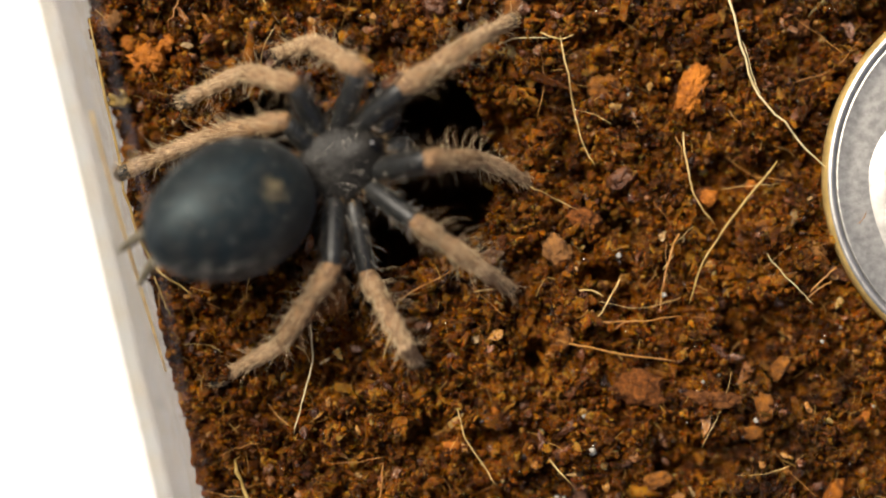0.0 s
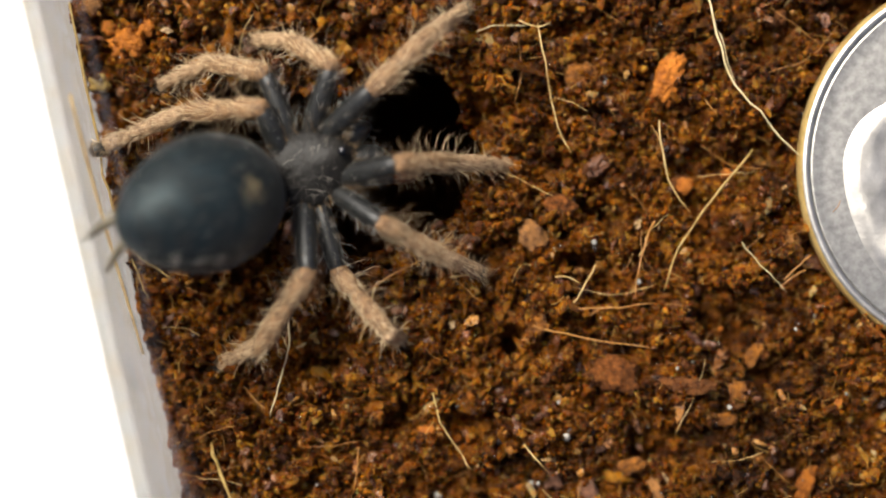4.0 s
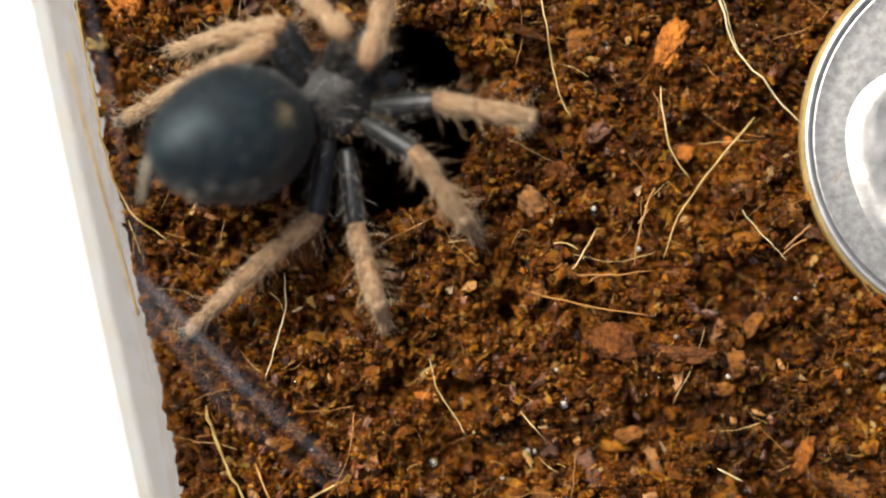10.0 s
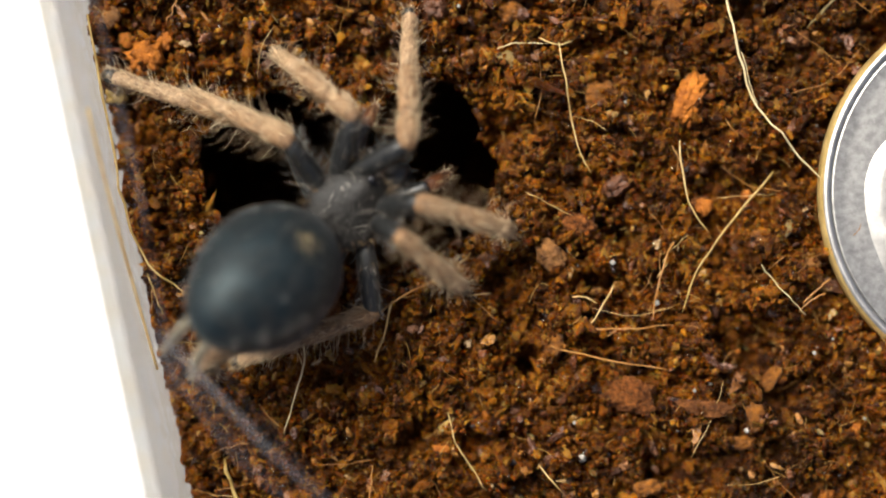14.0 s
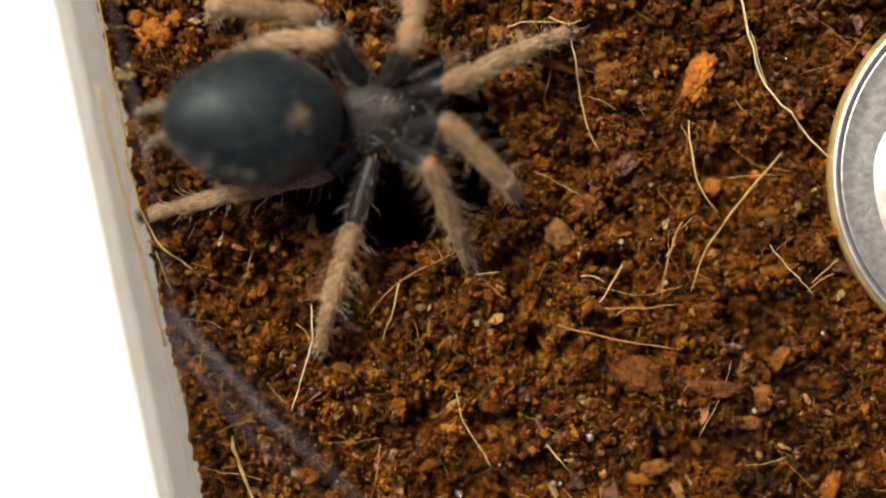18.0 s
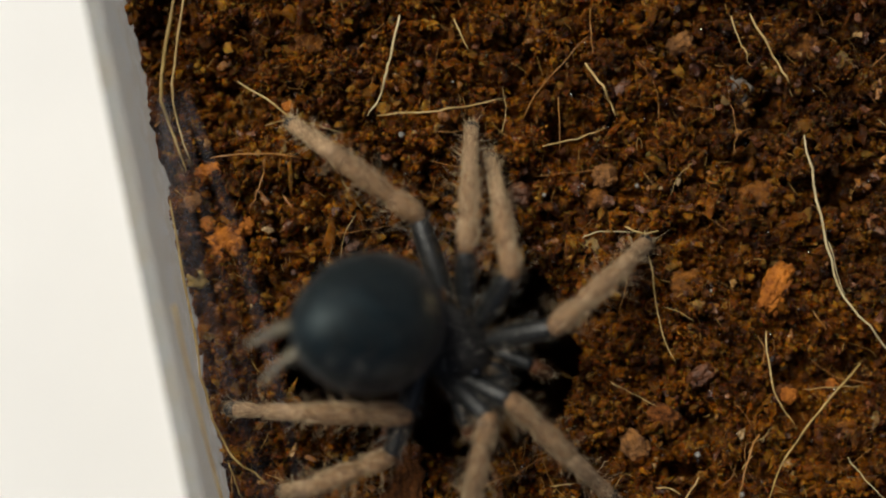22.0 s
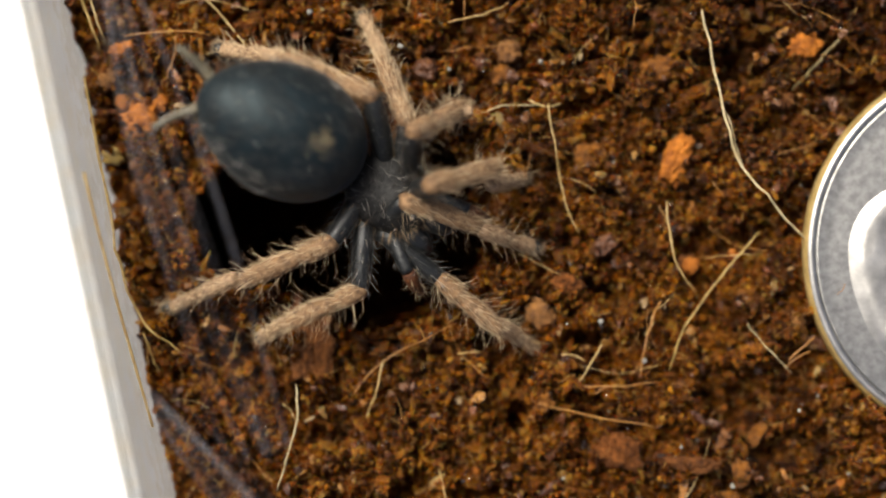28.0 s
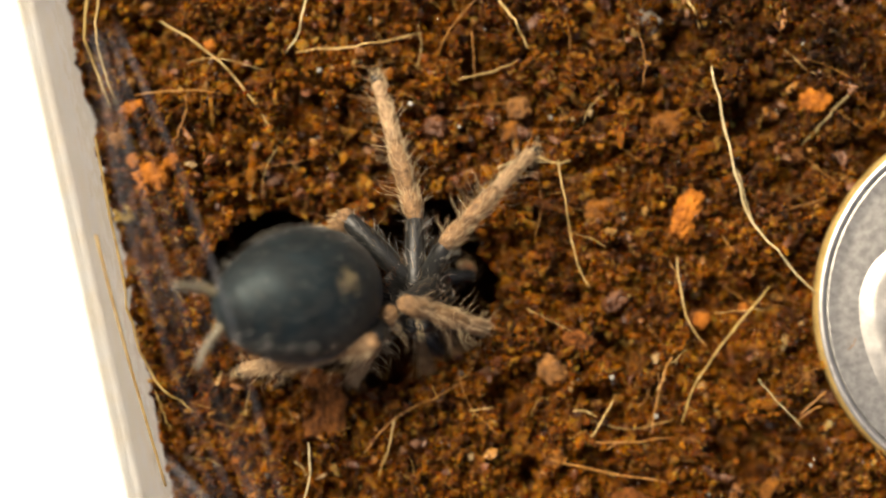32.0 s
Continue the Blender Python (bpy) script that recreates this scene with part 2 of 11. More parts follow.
def abdomen_material():
    m, nodes, links, b = material("blue_black_abdomen", 0.52, 0.0, 0.36)
    b.inputs["Specular Tint"].default_value = (0.78, 0.95, 1.0, 1.0)
    b.inputs["Sheen Weight"].default_value, b.inputs["Sheen Roughness"].default_value = 0.05, 0.4
    base = ramp(nodes, links, noise_tex(nodes, links, 900, 4), ((0.3, (0.0023, 0.0045, 0.0057)), (0.7, (0.0080, 0.0140, 0.0168))))
    co = nodes.new("ShaderNodeTexCoord")
    gap = nodes.new("ShaderNodeVectorMath")
    gap.operation = "DISTANCE"
    gap.inputs[1].default_value = (0.0002, 0.0031, 0.0027)
    links.new(co.outputs["Object"], gap.inputs[0])
    wob = nodes.new("ShaderNodeMath")
    wob.operation, wob.inputs[1].default_value, wob.inputs[2].default_value = "MULTIPLY_ADD", 0.0026, -0.0012
    links.new(noise_tex(nodes, links, 1500, 3), wob.inputs[0])
    add = nodes.new("ShaderNodeMath")
    links.new(gap.outputs["Value"], add.inputs[0])
    links.new(wob.outputs[0], add.inputs[1])
    thousand = nodes.new("ShaderNodeMath")
    thousand.operation, thousand.inputs[1].default_value = "MULTIPLY", 500.0
    links.new(add.outputs[0], thousand.inputs[0])
    mask = ramp(nodes, links, thousand.outputs[0], ((0.05, (0.62, 0.62, 0.62)), (0.34, (0, 0, 0))))
    links.new(mixed(nodes, links, "MIX", mask, base, (0.4, 0.31, 0.17)), b.inputs["Base Color"])
    bump(nodes, links, b, noise_tex(nodes, links, 4000, 4), 0.35, 0.0001)
    return m


def plastic_material():
    m, nodes, links, b = material("clear_plastic", 0.3, 0.0, 0.5)
    stain = ramp(nodes, links, noise_tex(nodes, links, 420, 5, 0.7), ((0.42, (0.275, 0.285, 0.275)), (0.64, (0.29, 0.245, 0.165))))
    # soil splashed and smeared up the wall from the fill line
    co = nodes.new("ShaderNodeNewGeometry")
    axes = nodes.new("ShaderNodeSeparateXYZ")
    links.new(co.outputs["Position"], axes.inputs[0])
    rise = nodes.new("ShaderNodeMapRange")
    rise.interpolation_type = "SMOOTHSTEP"
    for k, v in ((1, 0.0002), (2, 0.0075), (3, 0.30), (4, -0.06)):
        rise.inputs[k].default_value = v
    links.new(axes.outputs["Z"], rise.inputs[0])
    reach = nodes.new("ShaderNodeMath")
    links.new(noise_tex(nodes, links, 700, 6, 0.7), reach.inputs[0])
    links.new(rise.outputs[0], reach.inputs[1])
    dirt = ramp(nodes, links, reach.outputs[0], ((0.66, (0.0, 0.0, 0.0)), (0.80, (0.8, 0.8, 0.8))))
    links.new(mixed(nodes, links, "MIX", dirt, stain, (0.20, 0.115, 0.045)), b.inputs["Base Color"])
    clear = nodes.new("ShaderNodeBsdfTransparent")
    mix = nodes.new("ShaderNodeMixShader")
    mix.inputs[0].default_value = 0.56
    links.new(clear.outputs[0], mix.inputs[1])
    links.new(b.outputs[0], mix.inputs[2])
    links.new(mix.outputs[0], nodes["Material Output"].inputs["Surface"])
    return m


def silk_material():
    m, nodes, links, b = material("silk", 0.3, 0.0, 0.6)
    links.new(ramp(nodes, links, noise_tex(nodes, links, 300), ((0.3, (0.5, 0.5, 0.58)), (0.7, (0.75, 0.73, 0.78)))), b.inputs["Base Color"])
    clear = nodes.new("ShaderNodeBsdfTransparent")
    mix = nodes.new("ShaderNodeMixShader")
    # each strand its own thickness of silk, uneven along its length
    own = nodes.new("ShaderNodeObjectInfo")
    faint = nodes.new("ShaderNodeMapRange")
    faint.inputs[3].default_value, faint.inputs[4].default_value = 0.008, 0.042
    links.new(own.outputs["Random"], faint.inputs[0])
    uneven = ramp(nodes, links, noise_tex(nodes, links, 240, 3), ((0.36, (0.15, 0.15, 0.15)), (0.62, (1.0, 1.0, 1.0))))
    dense = nodes.new("ShaderNodeMath")
    dense.operation = "MULTIPLY"
    links.new(faint.outputs[0], dense.inputs[0])
    links.new(uneven, dense.inputs[1])
    links.new(dense.outputs[0], mix.inputs[0])
    links.new(clear.outputs[0], mix.inputs[1])
    links.new(b.outputs[0], mix.inputs[2])
    links.new(mix.outputs[0], nodes["Material Output"].inputs["Surface"])
    return m


ABDOMEN, PLASTIC, SILK = abdomen_material(), plastic_material(), silk_material()


# ---- mesh helpers ----
def part(name, bm, mats, parent=None, label=""):
    me = bpy.data.meshes.new(name)
    bm.to_mesh(me)
    bm.free()
    for m in mats if isinstance(mats, (list, tuple)) else (mats,):
        me.materials.append(m)
    ob = new(name, me)
    ob.parent = parent
    return tagged(ob, label)


def ring(bm, c, ax, ay, r0, r1, n):
    return [bm.verts.new(c + ax * (r0 * math.cos(2 * math.pi * i / n)) + ay * (r1 * math.sin(2 * math.pi * i / n))) for i in range(n)]


def skin(bm, rings, smooth=True, mat=0, caps=True):
    for a, b in zip(rings, rings[1:]):
        for i in range(len(a)):
            f = bm.faces.new((a[i], a[(i + 1) % len(a)], b[(i + 1) % len(a)], b[i]))
            f.smooth, f.material_index = smooth, mat
    if caps:
        for r in (rings[0][::-1], rings[-1]):
            f = bm.faces.new(r)
            f.material_index = mat


def lathe_y(bm, profile, n=14, flat=1.0, mat=0):
    """A body round the y axis from rows of (y, radius)."""
    rings = [ring(bm, Vector((0, y, 0)), Vector((1, 0, 0)), Vector((0, 0, 1)), r, r * flat, n) for y, r in profile]
    skin(bm, rings, True, mat)


def bristle(bm, base, tip, r, mat):
    d = (tip - base).normalized()
    a = d.orthogonal().normalized()
    b = d.cross(a)
    v = [bm.verts.new(base + (a * math.cos(k) + b * math.sin(k)) * r) for k in (0, 2.1, 4.2)]
    mid = base.lerp(tip, 0.6) + a * (tip - base).length * 0.16
    w = [bm.verts.new(mid + (a * math.cos(k) + b * math.sin(k)) * r * 0.7) for k in (0, 2.1, 4.2)]
    t = bm.verts.new(tip)
    for i in range(3):
        j = (i + 1) % 3
        for f in (bm.faces.new((v[i], v[j], w[j], w[i])), bm.faces.new((w[i], w[j], t))):
            f.material_index, f.smooth = mat, True


def radius_at(profile, y):
    for (a, r), (b, s) in zip(profile, profile[1:]):
        if a <= y <= b:
            return r + (s - r) * (y - a) / max(b - a, 1e-9)
    return 0.0


def furry(bm, profile, rng, count, length, thick, lean, mat, flat=1.0):
    y0, y1 = profile[0][0], profile[-1][0]
    for _ in range(count):
        y = rng.uniform(y0 + 0.04 * (y1 - y0), y1)
        a = rng.uniform(0, 2 * math.pi)
        r = radius_at(profile, y)
        out = Vector((math.cos(a), 0, math.sin(a) * flat))
        base = Vector((out.x * r * 0.92, y, out.z * r * 0.92))
        way = out + Vector((rng.uniform(-0.25, 0.25), lean + rng.uniform(-0.2, 0.3), rng.uniform(-0.25, 0.25)))
        bristle(bm, base, base + way.normalized() * length * rng.uniform(0.35, 1.2), thick * rng.uniform(0.7, 1.2), mat)


# ---- container, tabletop and soil ----
SLANT = pose(0, 0, 0, 0, 0, 12.43)
COIN = (0.02808, 0.00325, 0.00957)
U0, U1, V0, V1 = -0.01427, 0.045, -0.030, 0.031


def slab(bm, x0, x1, y0, y1, z0, z1, bevel=0.0003):
    made = bmesh.ops.create_cube(bm, size=1)
    for v in made["verts"]:
        v.co = Vector(((x0 + x1) / 2 + v.co.x * (x1 - x0), (y0 + y1) / 2 + v.co.y * (y1 - y0), (z0 + z1) / 2 + v.co.z * (z1 - z0)))
    if bevel:
        bmesh.ops.bevel(bm, geom=list({e for v in made["verts"] for e in v.link_edges}), offset=bevel, segments=2, affect="EDGES")


def build_table():
    bm = bmesh.new()
    slab(bm, -0.35, 0.35, -0.3, 0.3, -0.060, -0.0412, 0.002)
    tagged(part("tabletop", bm, TABLE), "plain white laminate tabletop under the box", "table", kind="structure")


def build_box():
    box = tagged(new("plastic_box"), "clear plastic box half filled with coir soil", "container")
    box.matrix_world = SLANT
    w, top, base = 0.0007, 0.0086, -0.041
    for name, r in (("side_wall", (U0 - w, U0, V0 - w, V1 + w)), ("side_wall", (U1, U1 + w, V0 - w, V1 + w)),
                    ("end_wall", (U0, U1, V0 - w, V0)), ("end_wall", (U0, U1, V1, V1 + w))):
        bm = bmesh.new()
        slab(bm, *r, base, top, 0.00035)
        part(name, bm, PLASTIC, box).visible_shadow = False
    bm = bmesh.new()
    slab(bm, U0, U1, V0, V1, base, base + w, 0)
    part("base", bm, PLASTIC, box)


def smooth01(x):
    x = min(max(x, 0.0), 1.0)
    return x * x * (3 - 2 * x)


def pit(x, y):
    """Depth of the burrow and of the trough that leads to it."""
    def bowl(cx, cy, rx, ry, deep, edge):
        d = math.hypot((x - cx) / rx, (y - cy) / ry) + 0.16 * noise.noise(Vector((x * 420, y * 420, 3.1)))
        return deep * smooth01((1.0 - d) / edge + 0.5)
    # two small crevices away from the burrow
    dimple = max(bowl(0.0045, -0.0052, 0.0005, 0.0009, 0.0022, 0.5), bowl(0.0077, -0.0012, 0.0011, 0.0005, 0.0020, 0.5))
    return max(dimple, bowl(-0.0008, 0.0041, 0.0034, 0.0041, 0.0385, 0.10), bowl(-0.0082, 0.0046, 0.0032, 0.0032, 0.0365, 0.12),
               bowl(-0.0046, 0.0038, 0.0042, 0.0034, 0.0380, 0.12), bowl(-0.0032, 0.0018, 0.0034, 0.0025, 0.0385, 0.10))


def undercut(x, y):
    """The burrow widens under the surface."""
    deep = pit(x, y)
    dx, dy = (x + 0.0038) / 0.0078, (y - 0.0036) / 0.0050
    n = max(math.hypot(dx, dy), 1e-6)
    k = 0.0042 * smooth01((deep - 0.0006) / 0.006) / n
    return x + dx * k, y + dy * k


def clump(x, y, scale, seed):
    """Rounded clods with creases between them, 0 to 1."""
    d = noise.voronoi(Vector((x * scale + 0.35 * noise.noise(Vector((x * scale * 2, y * scale * 2, seed))), y * scale, seed)))[0]
    return 1.0 - min((d[0] / max(d[1], 1e-4)) ** 2.2, 1.0)


def lumps(x, y):
    z = 0.0005 * noise.noise(Vector((x * 150, y * 150, 0))) - 0.0016 + 0.0016 * clump(x, y, 520, 1.7) + 0.0013 * clump(x, y, 1300, 5.3)
    return z - 0.0034 * max(0.0, noise.noise(Vector((x * 330, y * 330, 4.4))) - 0.2)


def height(x, y):
    z = lumps(x, y) - pit(x, y)
    return min(z, -0.0003) if math.hypot(x - COIN[0], y - COIN[1]) < COIN[2] else z


def build_soil():
    nu, nv = 440, 440
    co, faces = [], []
    for j in range(nv + 1):
        for i in range(nu + 1):
            u, v = U0 + (U1 - U0) * i / nu, V0 + (V1 - V0) * j / nv
            p = SLANT @ Vector((u, v, 0))
            z = height(p.x, p.y) - 0.0001 + 0.00014 * noise.noise(Vector((p.x * 1900, p.y * 1900, 5))) + 0.00012 * noise.noise(Vector((p.x * 4200, p.y * 4200, 9)))
            co.append((*undercut(p.x, p.y), z))
    for j in range(nv):
        for i in range(nu):
            a = j * (nu + 1) + i
            faces.append((a, a + 1, a + nu + 2, a + nu + 1))
    # sides and underside of the block of soil
    edge = ([i for i in range(nu + 1)] + [j * (nu + 1) + nu for j in range(1, nv + 1)]
            + [nv * (nu + 1) + i for i in range(nu - 1, -1, -1)] + [j * (nu + 1) for j in range(nv - 1, 0, -1)])
    k = len(co)
    co += [(co[e][0], co[e][1], -0.0402) for e in edge]
    for i in range(len(edge)):
        n = (i + 1) % len(edge)
        faces.append((edge[i], k + i, k + n, edge[n]))
    faces.append(tuple(range(k + len(edge) - 1, k - 1, -1)))
    me = bpy.data.meshes.new("ground")
    me.from_pydata(co, [], faces)
    me.shade_smooth()
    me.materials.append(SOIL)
    tagged(new("ground", me), "damp red-brown coir soil with a dark burrow", "soil", kind="structure")


ICO = ((0, 0, -1), (0.724, -0.526, -0.447), (-0.276, -0.851, -0.447), (-0.894, 0, -0.447), (-0.276, 0.851, -0.447), (0.724, 0.526, -0.447),
       (0.276, -0.851, 0.447), (-0.724, -0.526, 0.447), (-0.724, 0.526, 0.447), (0.276, 0.851, 0.447), (0.894, 0, 0.447), (0, 0, 1))
ICOF = ((0, 1, 2), (1, 0, 5), (0, 2, 3), (0, 3, 4), (0, 4, 5), (1, 5, 10), (2, 1, 6), (3, 2, 7), (4, 3, 8), (5, 4, 9),
        (1, 10, 6), (2, 6, 7), (3, 7, 8), (4, 8, 9), (5, 9, 10), (6, 10, 11), (7, 6, 11), (8, 7, 11), (9, 8, 11), (10, 9, 11))


def rounder():
    """The twenty-sided crumb with each face split in four."""
    pts, made, faces = [Vector(p) for p in ICO], {}, []

    def middle(a, b):
        k = (min(a, b), max(a, b))
        if k not in made:
            made[k] = len(pts)
            pts.append((pts[a] + pts[b]).normalized())
        return made[k]
    for a, b, c in ICOF:
        ab, bc, ca = middle(a, b), middle(b, c), middle(c, a)
        faces += [(a, ab, ca), (ab, b, bc), (ca, bc, c), (ab, bc, ca)]
    return np.array(pts), np.array(faces)


CHIPS = ((12.3, 7.75, 0.75, 1.5, -22), (5.6, 0.0, 0.8, 1.1, 30), (9.5, -6.75, 1.1, 0.8, -8), (18.9, -12.44, 0.55, 1.2, -20), (18.6, 13.4, 0.7, 0.6, 10), (-5.7, -1.9, 0.95, 1.3, 4))


def on_soil(u, v):
    c, n = math.cos(radians(12.43)), math.sin(radians(12.43))
    return u * c - v * n, u * n + v * c


def bare(px, py):
    """True where crumbs may lie: off the burrow and off the larger chips."""
    keep = np.array([pit(a, b) for a, b in zip(px, py)]) < 0.0007
    for cx, cy, a, b, turn in CHIPS:
        c, n = math.cos(radians(turn)), math.sin(radians(turn))
        dx, dy = px * 1000 - cx, py * 1000 - cy
        keep &= np.hypot((dx * c + dy * n) / a, (dy * c - dx * n) / b) > 1
    return keep


def crumb_mesh(name, rng, px, py, pz, size, base, tri, label, smooth, mat=CRUMB):
    """Knobbly crumbs and flakes, each turned its own way, in one mesh."""
    count, m = len(px), len(base)
    flake = rng.random(count) < 0.3
    stretch = np.stack([np.where(flake, rng.uniform(1.3, 2.8, count), rng.uniform(0.9, 1.35, count)), rng.uniform(0.5, 1.0, count), np.where(flake, rng.uniform(0.22, 0.5, count), rng.uniform(0.5, 0.95, count))], 1)
    swell = np.ones((count, m))
    for _ in range(5):
        d = rng.normal(0, 1, (count, 3))
        d /= np.linalg.norm(d, axis=1, keepdims=True)
        swell += rng.uniform(-0.6, 0.75, (count, 1)) * np.clip(d @ base.T, 0, 1) ** 4
    shape = base[None] * (swell * rng.uniform(0.62, 1.38, (count, m)))[..., None] * stretch[:, None] * size[:, None, None]
    # angular: each crumb is cut by two planes of its own
    for _ in range(2):
        d = rng.normal(0, 1, (count, 3))
        d /= np.linalg.norm(d, axis=1, keepdims=True)
        over = np.maximum(np.einsum("cmk,ck->cm", shape, d) - (size * rng.uniform(0.25, 0.7, count))[:, None], 0)
        shape = shape - over[..., None] * d[:, None]
    a, t = rng.uniform(0, 6.283, count), rng.normal(0, 0.9, count)
    ca, sa, ct, st = np.cos(a), np.sin(a), np.cos(t), np.sin(t)
    x, y, z = shape[..., 0], shape[..., 1], shape[..., 2]
    x, z = x * ct[:, None] + z * st[:, None], z * ct[:, None] - x * st[:, None]
    x, y = x * ca[:, None] - y * sa[:, None], x * sa[:, None] + y * ca[:, None]
    under = np.hypot(px - COIN[0], py - COIN[1]) < COIN[2]
    pz = np.where(under, np.minimum(pz, -0.0005), pz)
    co = np.stack([x + px[:, None], y + py[:, None], z + pz[:, None]], -1).reshape(-1, 3)
    me = bpy.data.meshes.new(name)
    idx = (tri[None] + m * np.arange(count)[:, None, None]).reshape(-1, 3)
    me.from_pydata(co.tolist(), [], idx.tolist())
    me.polygons.foreach_set("use_smooth", np.repeat(rng.random(count) < smooth, len(tri)))
    me.materials.append(mat)
    tagged(new(name, me), label, "soil", kind="stuff")


def scattered(rng, count):
    u, v = rng.uniform(U0 + 0.00015, U1, count), rng.uniform(V0 + 0.001, V1 - 0.001, count)
    near = np.arange(count) < 0.95 * count
    u[near], v[near] = rng.uniform(U0 + 0.00015, 0.0285, near.sum()), rng.uniform(-0.0235, 0.0255, near.sum())
    px, py = on_soil(u, v)
    # fewer crumbs in the damp hollows
    keep = np.array([noise.noise(Vector((a * 330, b * 330, 4.4))) for a, b in zip(px, py)]) < 0.3 + 0.5 * rng.random(count)
    return px[keep], py[keep]


def build_crumbs(name, count, least, most, power, base, tri, seed, label, smooth, mat=CRUMB):
    rng = np.random.default_rng(seed)
    px, py = scattered(rng, count)
    keep = bare(px, py)
    px, py = px[keep], py[keep]
    size = least + (most - least) * rng.random(len(px)) ** power
    pz = np.array([height(a, b) for a, b in zip(px, py)]) + size * rng.uniform(-0.3, 0.8, len(px)) + 0.0003 * rng.random(len(px)) ** 2.5
    crumb_mesh(name, rng, px, py, pz, size, base, tri, label, smooth, mat)


def build_clusters(count, each, seed):
    """Crumbly clods: heaps of small crumbs sticking to one another."""
    rng = np.random.default_rng(seed)
    cx, cy = scattered(rng, count)
    n = len(cx)
    reach = 0.00018 + 0.00048 * rng.random(n) ** 1.8
    cz = np.array([height(a, b) for a, b in zip(cx, cy)]) - 0.25 * reach + 0.0002 * rng.random(n)
    long, turn = rng.uniform(1.0, 1.7, n), rng.uniform(0, 6.283, n)
    many = np.maximum(4, (each * (reach / 0.0004) ** 1.5)).astype(int)
    k = np.repeat(np.arange(n), many)
    # places on the upper half of each heap
    a, h = rng.uniform(0, 6.283, len(k)), rng.uniform(-0.05, 1.0, len(k))
    r = np.sqrt(np.clip(1 - h * h, 0, 1)) * rng.uniform(0.8, 1.1, len(k))
    dx, dy = r * np.cos(a) * long[k], r * np.sin(a) / long[k] ** 0.5
    px = cx[k] + reach[k] * (dx * np.cos(turn[k]) - dy * np.sin(turn[k]))
    py = cy[k] + reach[k] * (dx * np.sin(turn[k]) + dy * np.cos(turn[k]))
    pz = cz[k] + reach[k] * (0.85 * h * rng.uniform(0.85, 1.1, len(k)))
    size = (0.00006 + 0.00013 * rng.random(len(k)) ** 2.0) * (0.8 + 0.3 * reach[k] / 0.0004)
    # a soft core under each heap
    px, py, pz, size = np.r_[px, cx], np.r_[py, cy], np.r_[pz, cz - 0.1 * reach], np.r_[size, 0.72 * reach]
    side = np.cos(radians(12.43)) * px + np.sin(radians(12.43)) * py
    keep = bare(px, py) & (side > U0 + 0.0001)
    crumb_mesh("crumbly_clods", rng, px[keep], py[keep], pz[keep], size[keep], np.array(ICO), np.array(ICOF), "crumbly clods of damp amber coir soil", 0.45)


def build_lint(count=2600):
    """Fine coir hairs all over the soil, too many to count."""
    rng = random.Random(17)
    co, faces = [], []
    for _ in range(count):
        p = SLANT @ Vector((rng.uniform(U0, 0.032), rng.uniform(-0.027, 0.028), 0))
        a, n, bend, r = rng.uniform(0, 6.28), rng.uniform(0.00025, 0.0011), rng.uniform(-0.9, 0.9), rng.uniform(0.000009, 0.00002)
        z, tilt = height(p.x, p.y) + 0.0002, rng.uniform(-0.25, 0.35)
        x, y, k0 = p.x, p.y, len(co)
        for k in range(4):
            b = a + bend * (k / 3 - 0.5)
            side = Vector((-math.sin(b), math.cos(b), 0)) * r
            co += [(x + side.x, y + side.y, z), (x - side.x, y - side.y, z), (x, y, z + r * 1.6)]
            x, y, z = x + math.cos(b) * n / 3, y + math.sin(b) * n / 3, z + tilt * n / 3
        for k in range(3):
            q = k0 + 3 * k
            faces += [(q, q + 1, q + 4, q + 3), (q + 1, q + 2, q + 5, q + 4), (q + 2, q, q + 3, q + 5)]
    me = bpy.data.meshes.new("coir_lint")
    me.from_pydata(co, [], faces)
    me.materials.append(LINT)
    tagged(new("coir_lint", me), "fine golden coir hairs strewn over soil", "fibre", kind="stuff")


def build_glints(count=2400):
    """Beads of water in the soil, too small to count."""
    rng = np.random.default_rng(9)
    base, tri = np.array(ICO), np.array(ICOF)
    u, v = rng.uniform(U0, U1, count), rng.uniform(V0, V1, count)
    c, n = math.cos(radians(12.43)), math.sin(radians(12.43))
    px, py = u * c - v * n, u * n + v * c
    r = 0.000014 + 0.00004 * rng.random(count) ** 2
    pz = np.array([height(px[k], py[k]) for k in range(count)]) + rng.uniform(0.0002, 0.0007, count)
    co = (base[None] * r[:, None, None] * np.array((1.3, 1.0, 0.4)) + np.stack([px, py, pz], -1)[:, None]).reshape(-1, 3)
    me = bpy.data.meshes.new("water_beads")
    me.from_pydata(co.tolist(), [], (tri[None] + 12 * np.arange(count)[:, None, None]).reshape(-1, 3).tolist())
    me.shade_smooth()
    me.materials.append(BEAD)
    tagged(new("water_beads", me), "tiny glinting beads of water on soil", "water", kind="stuff")


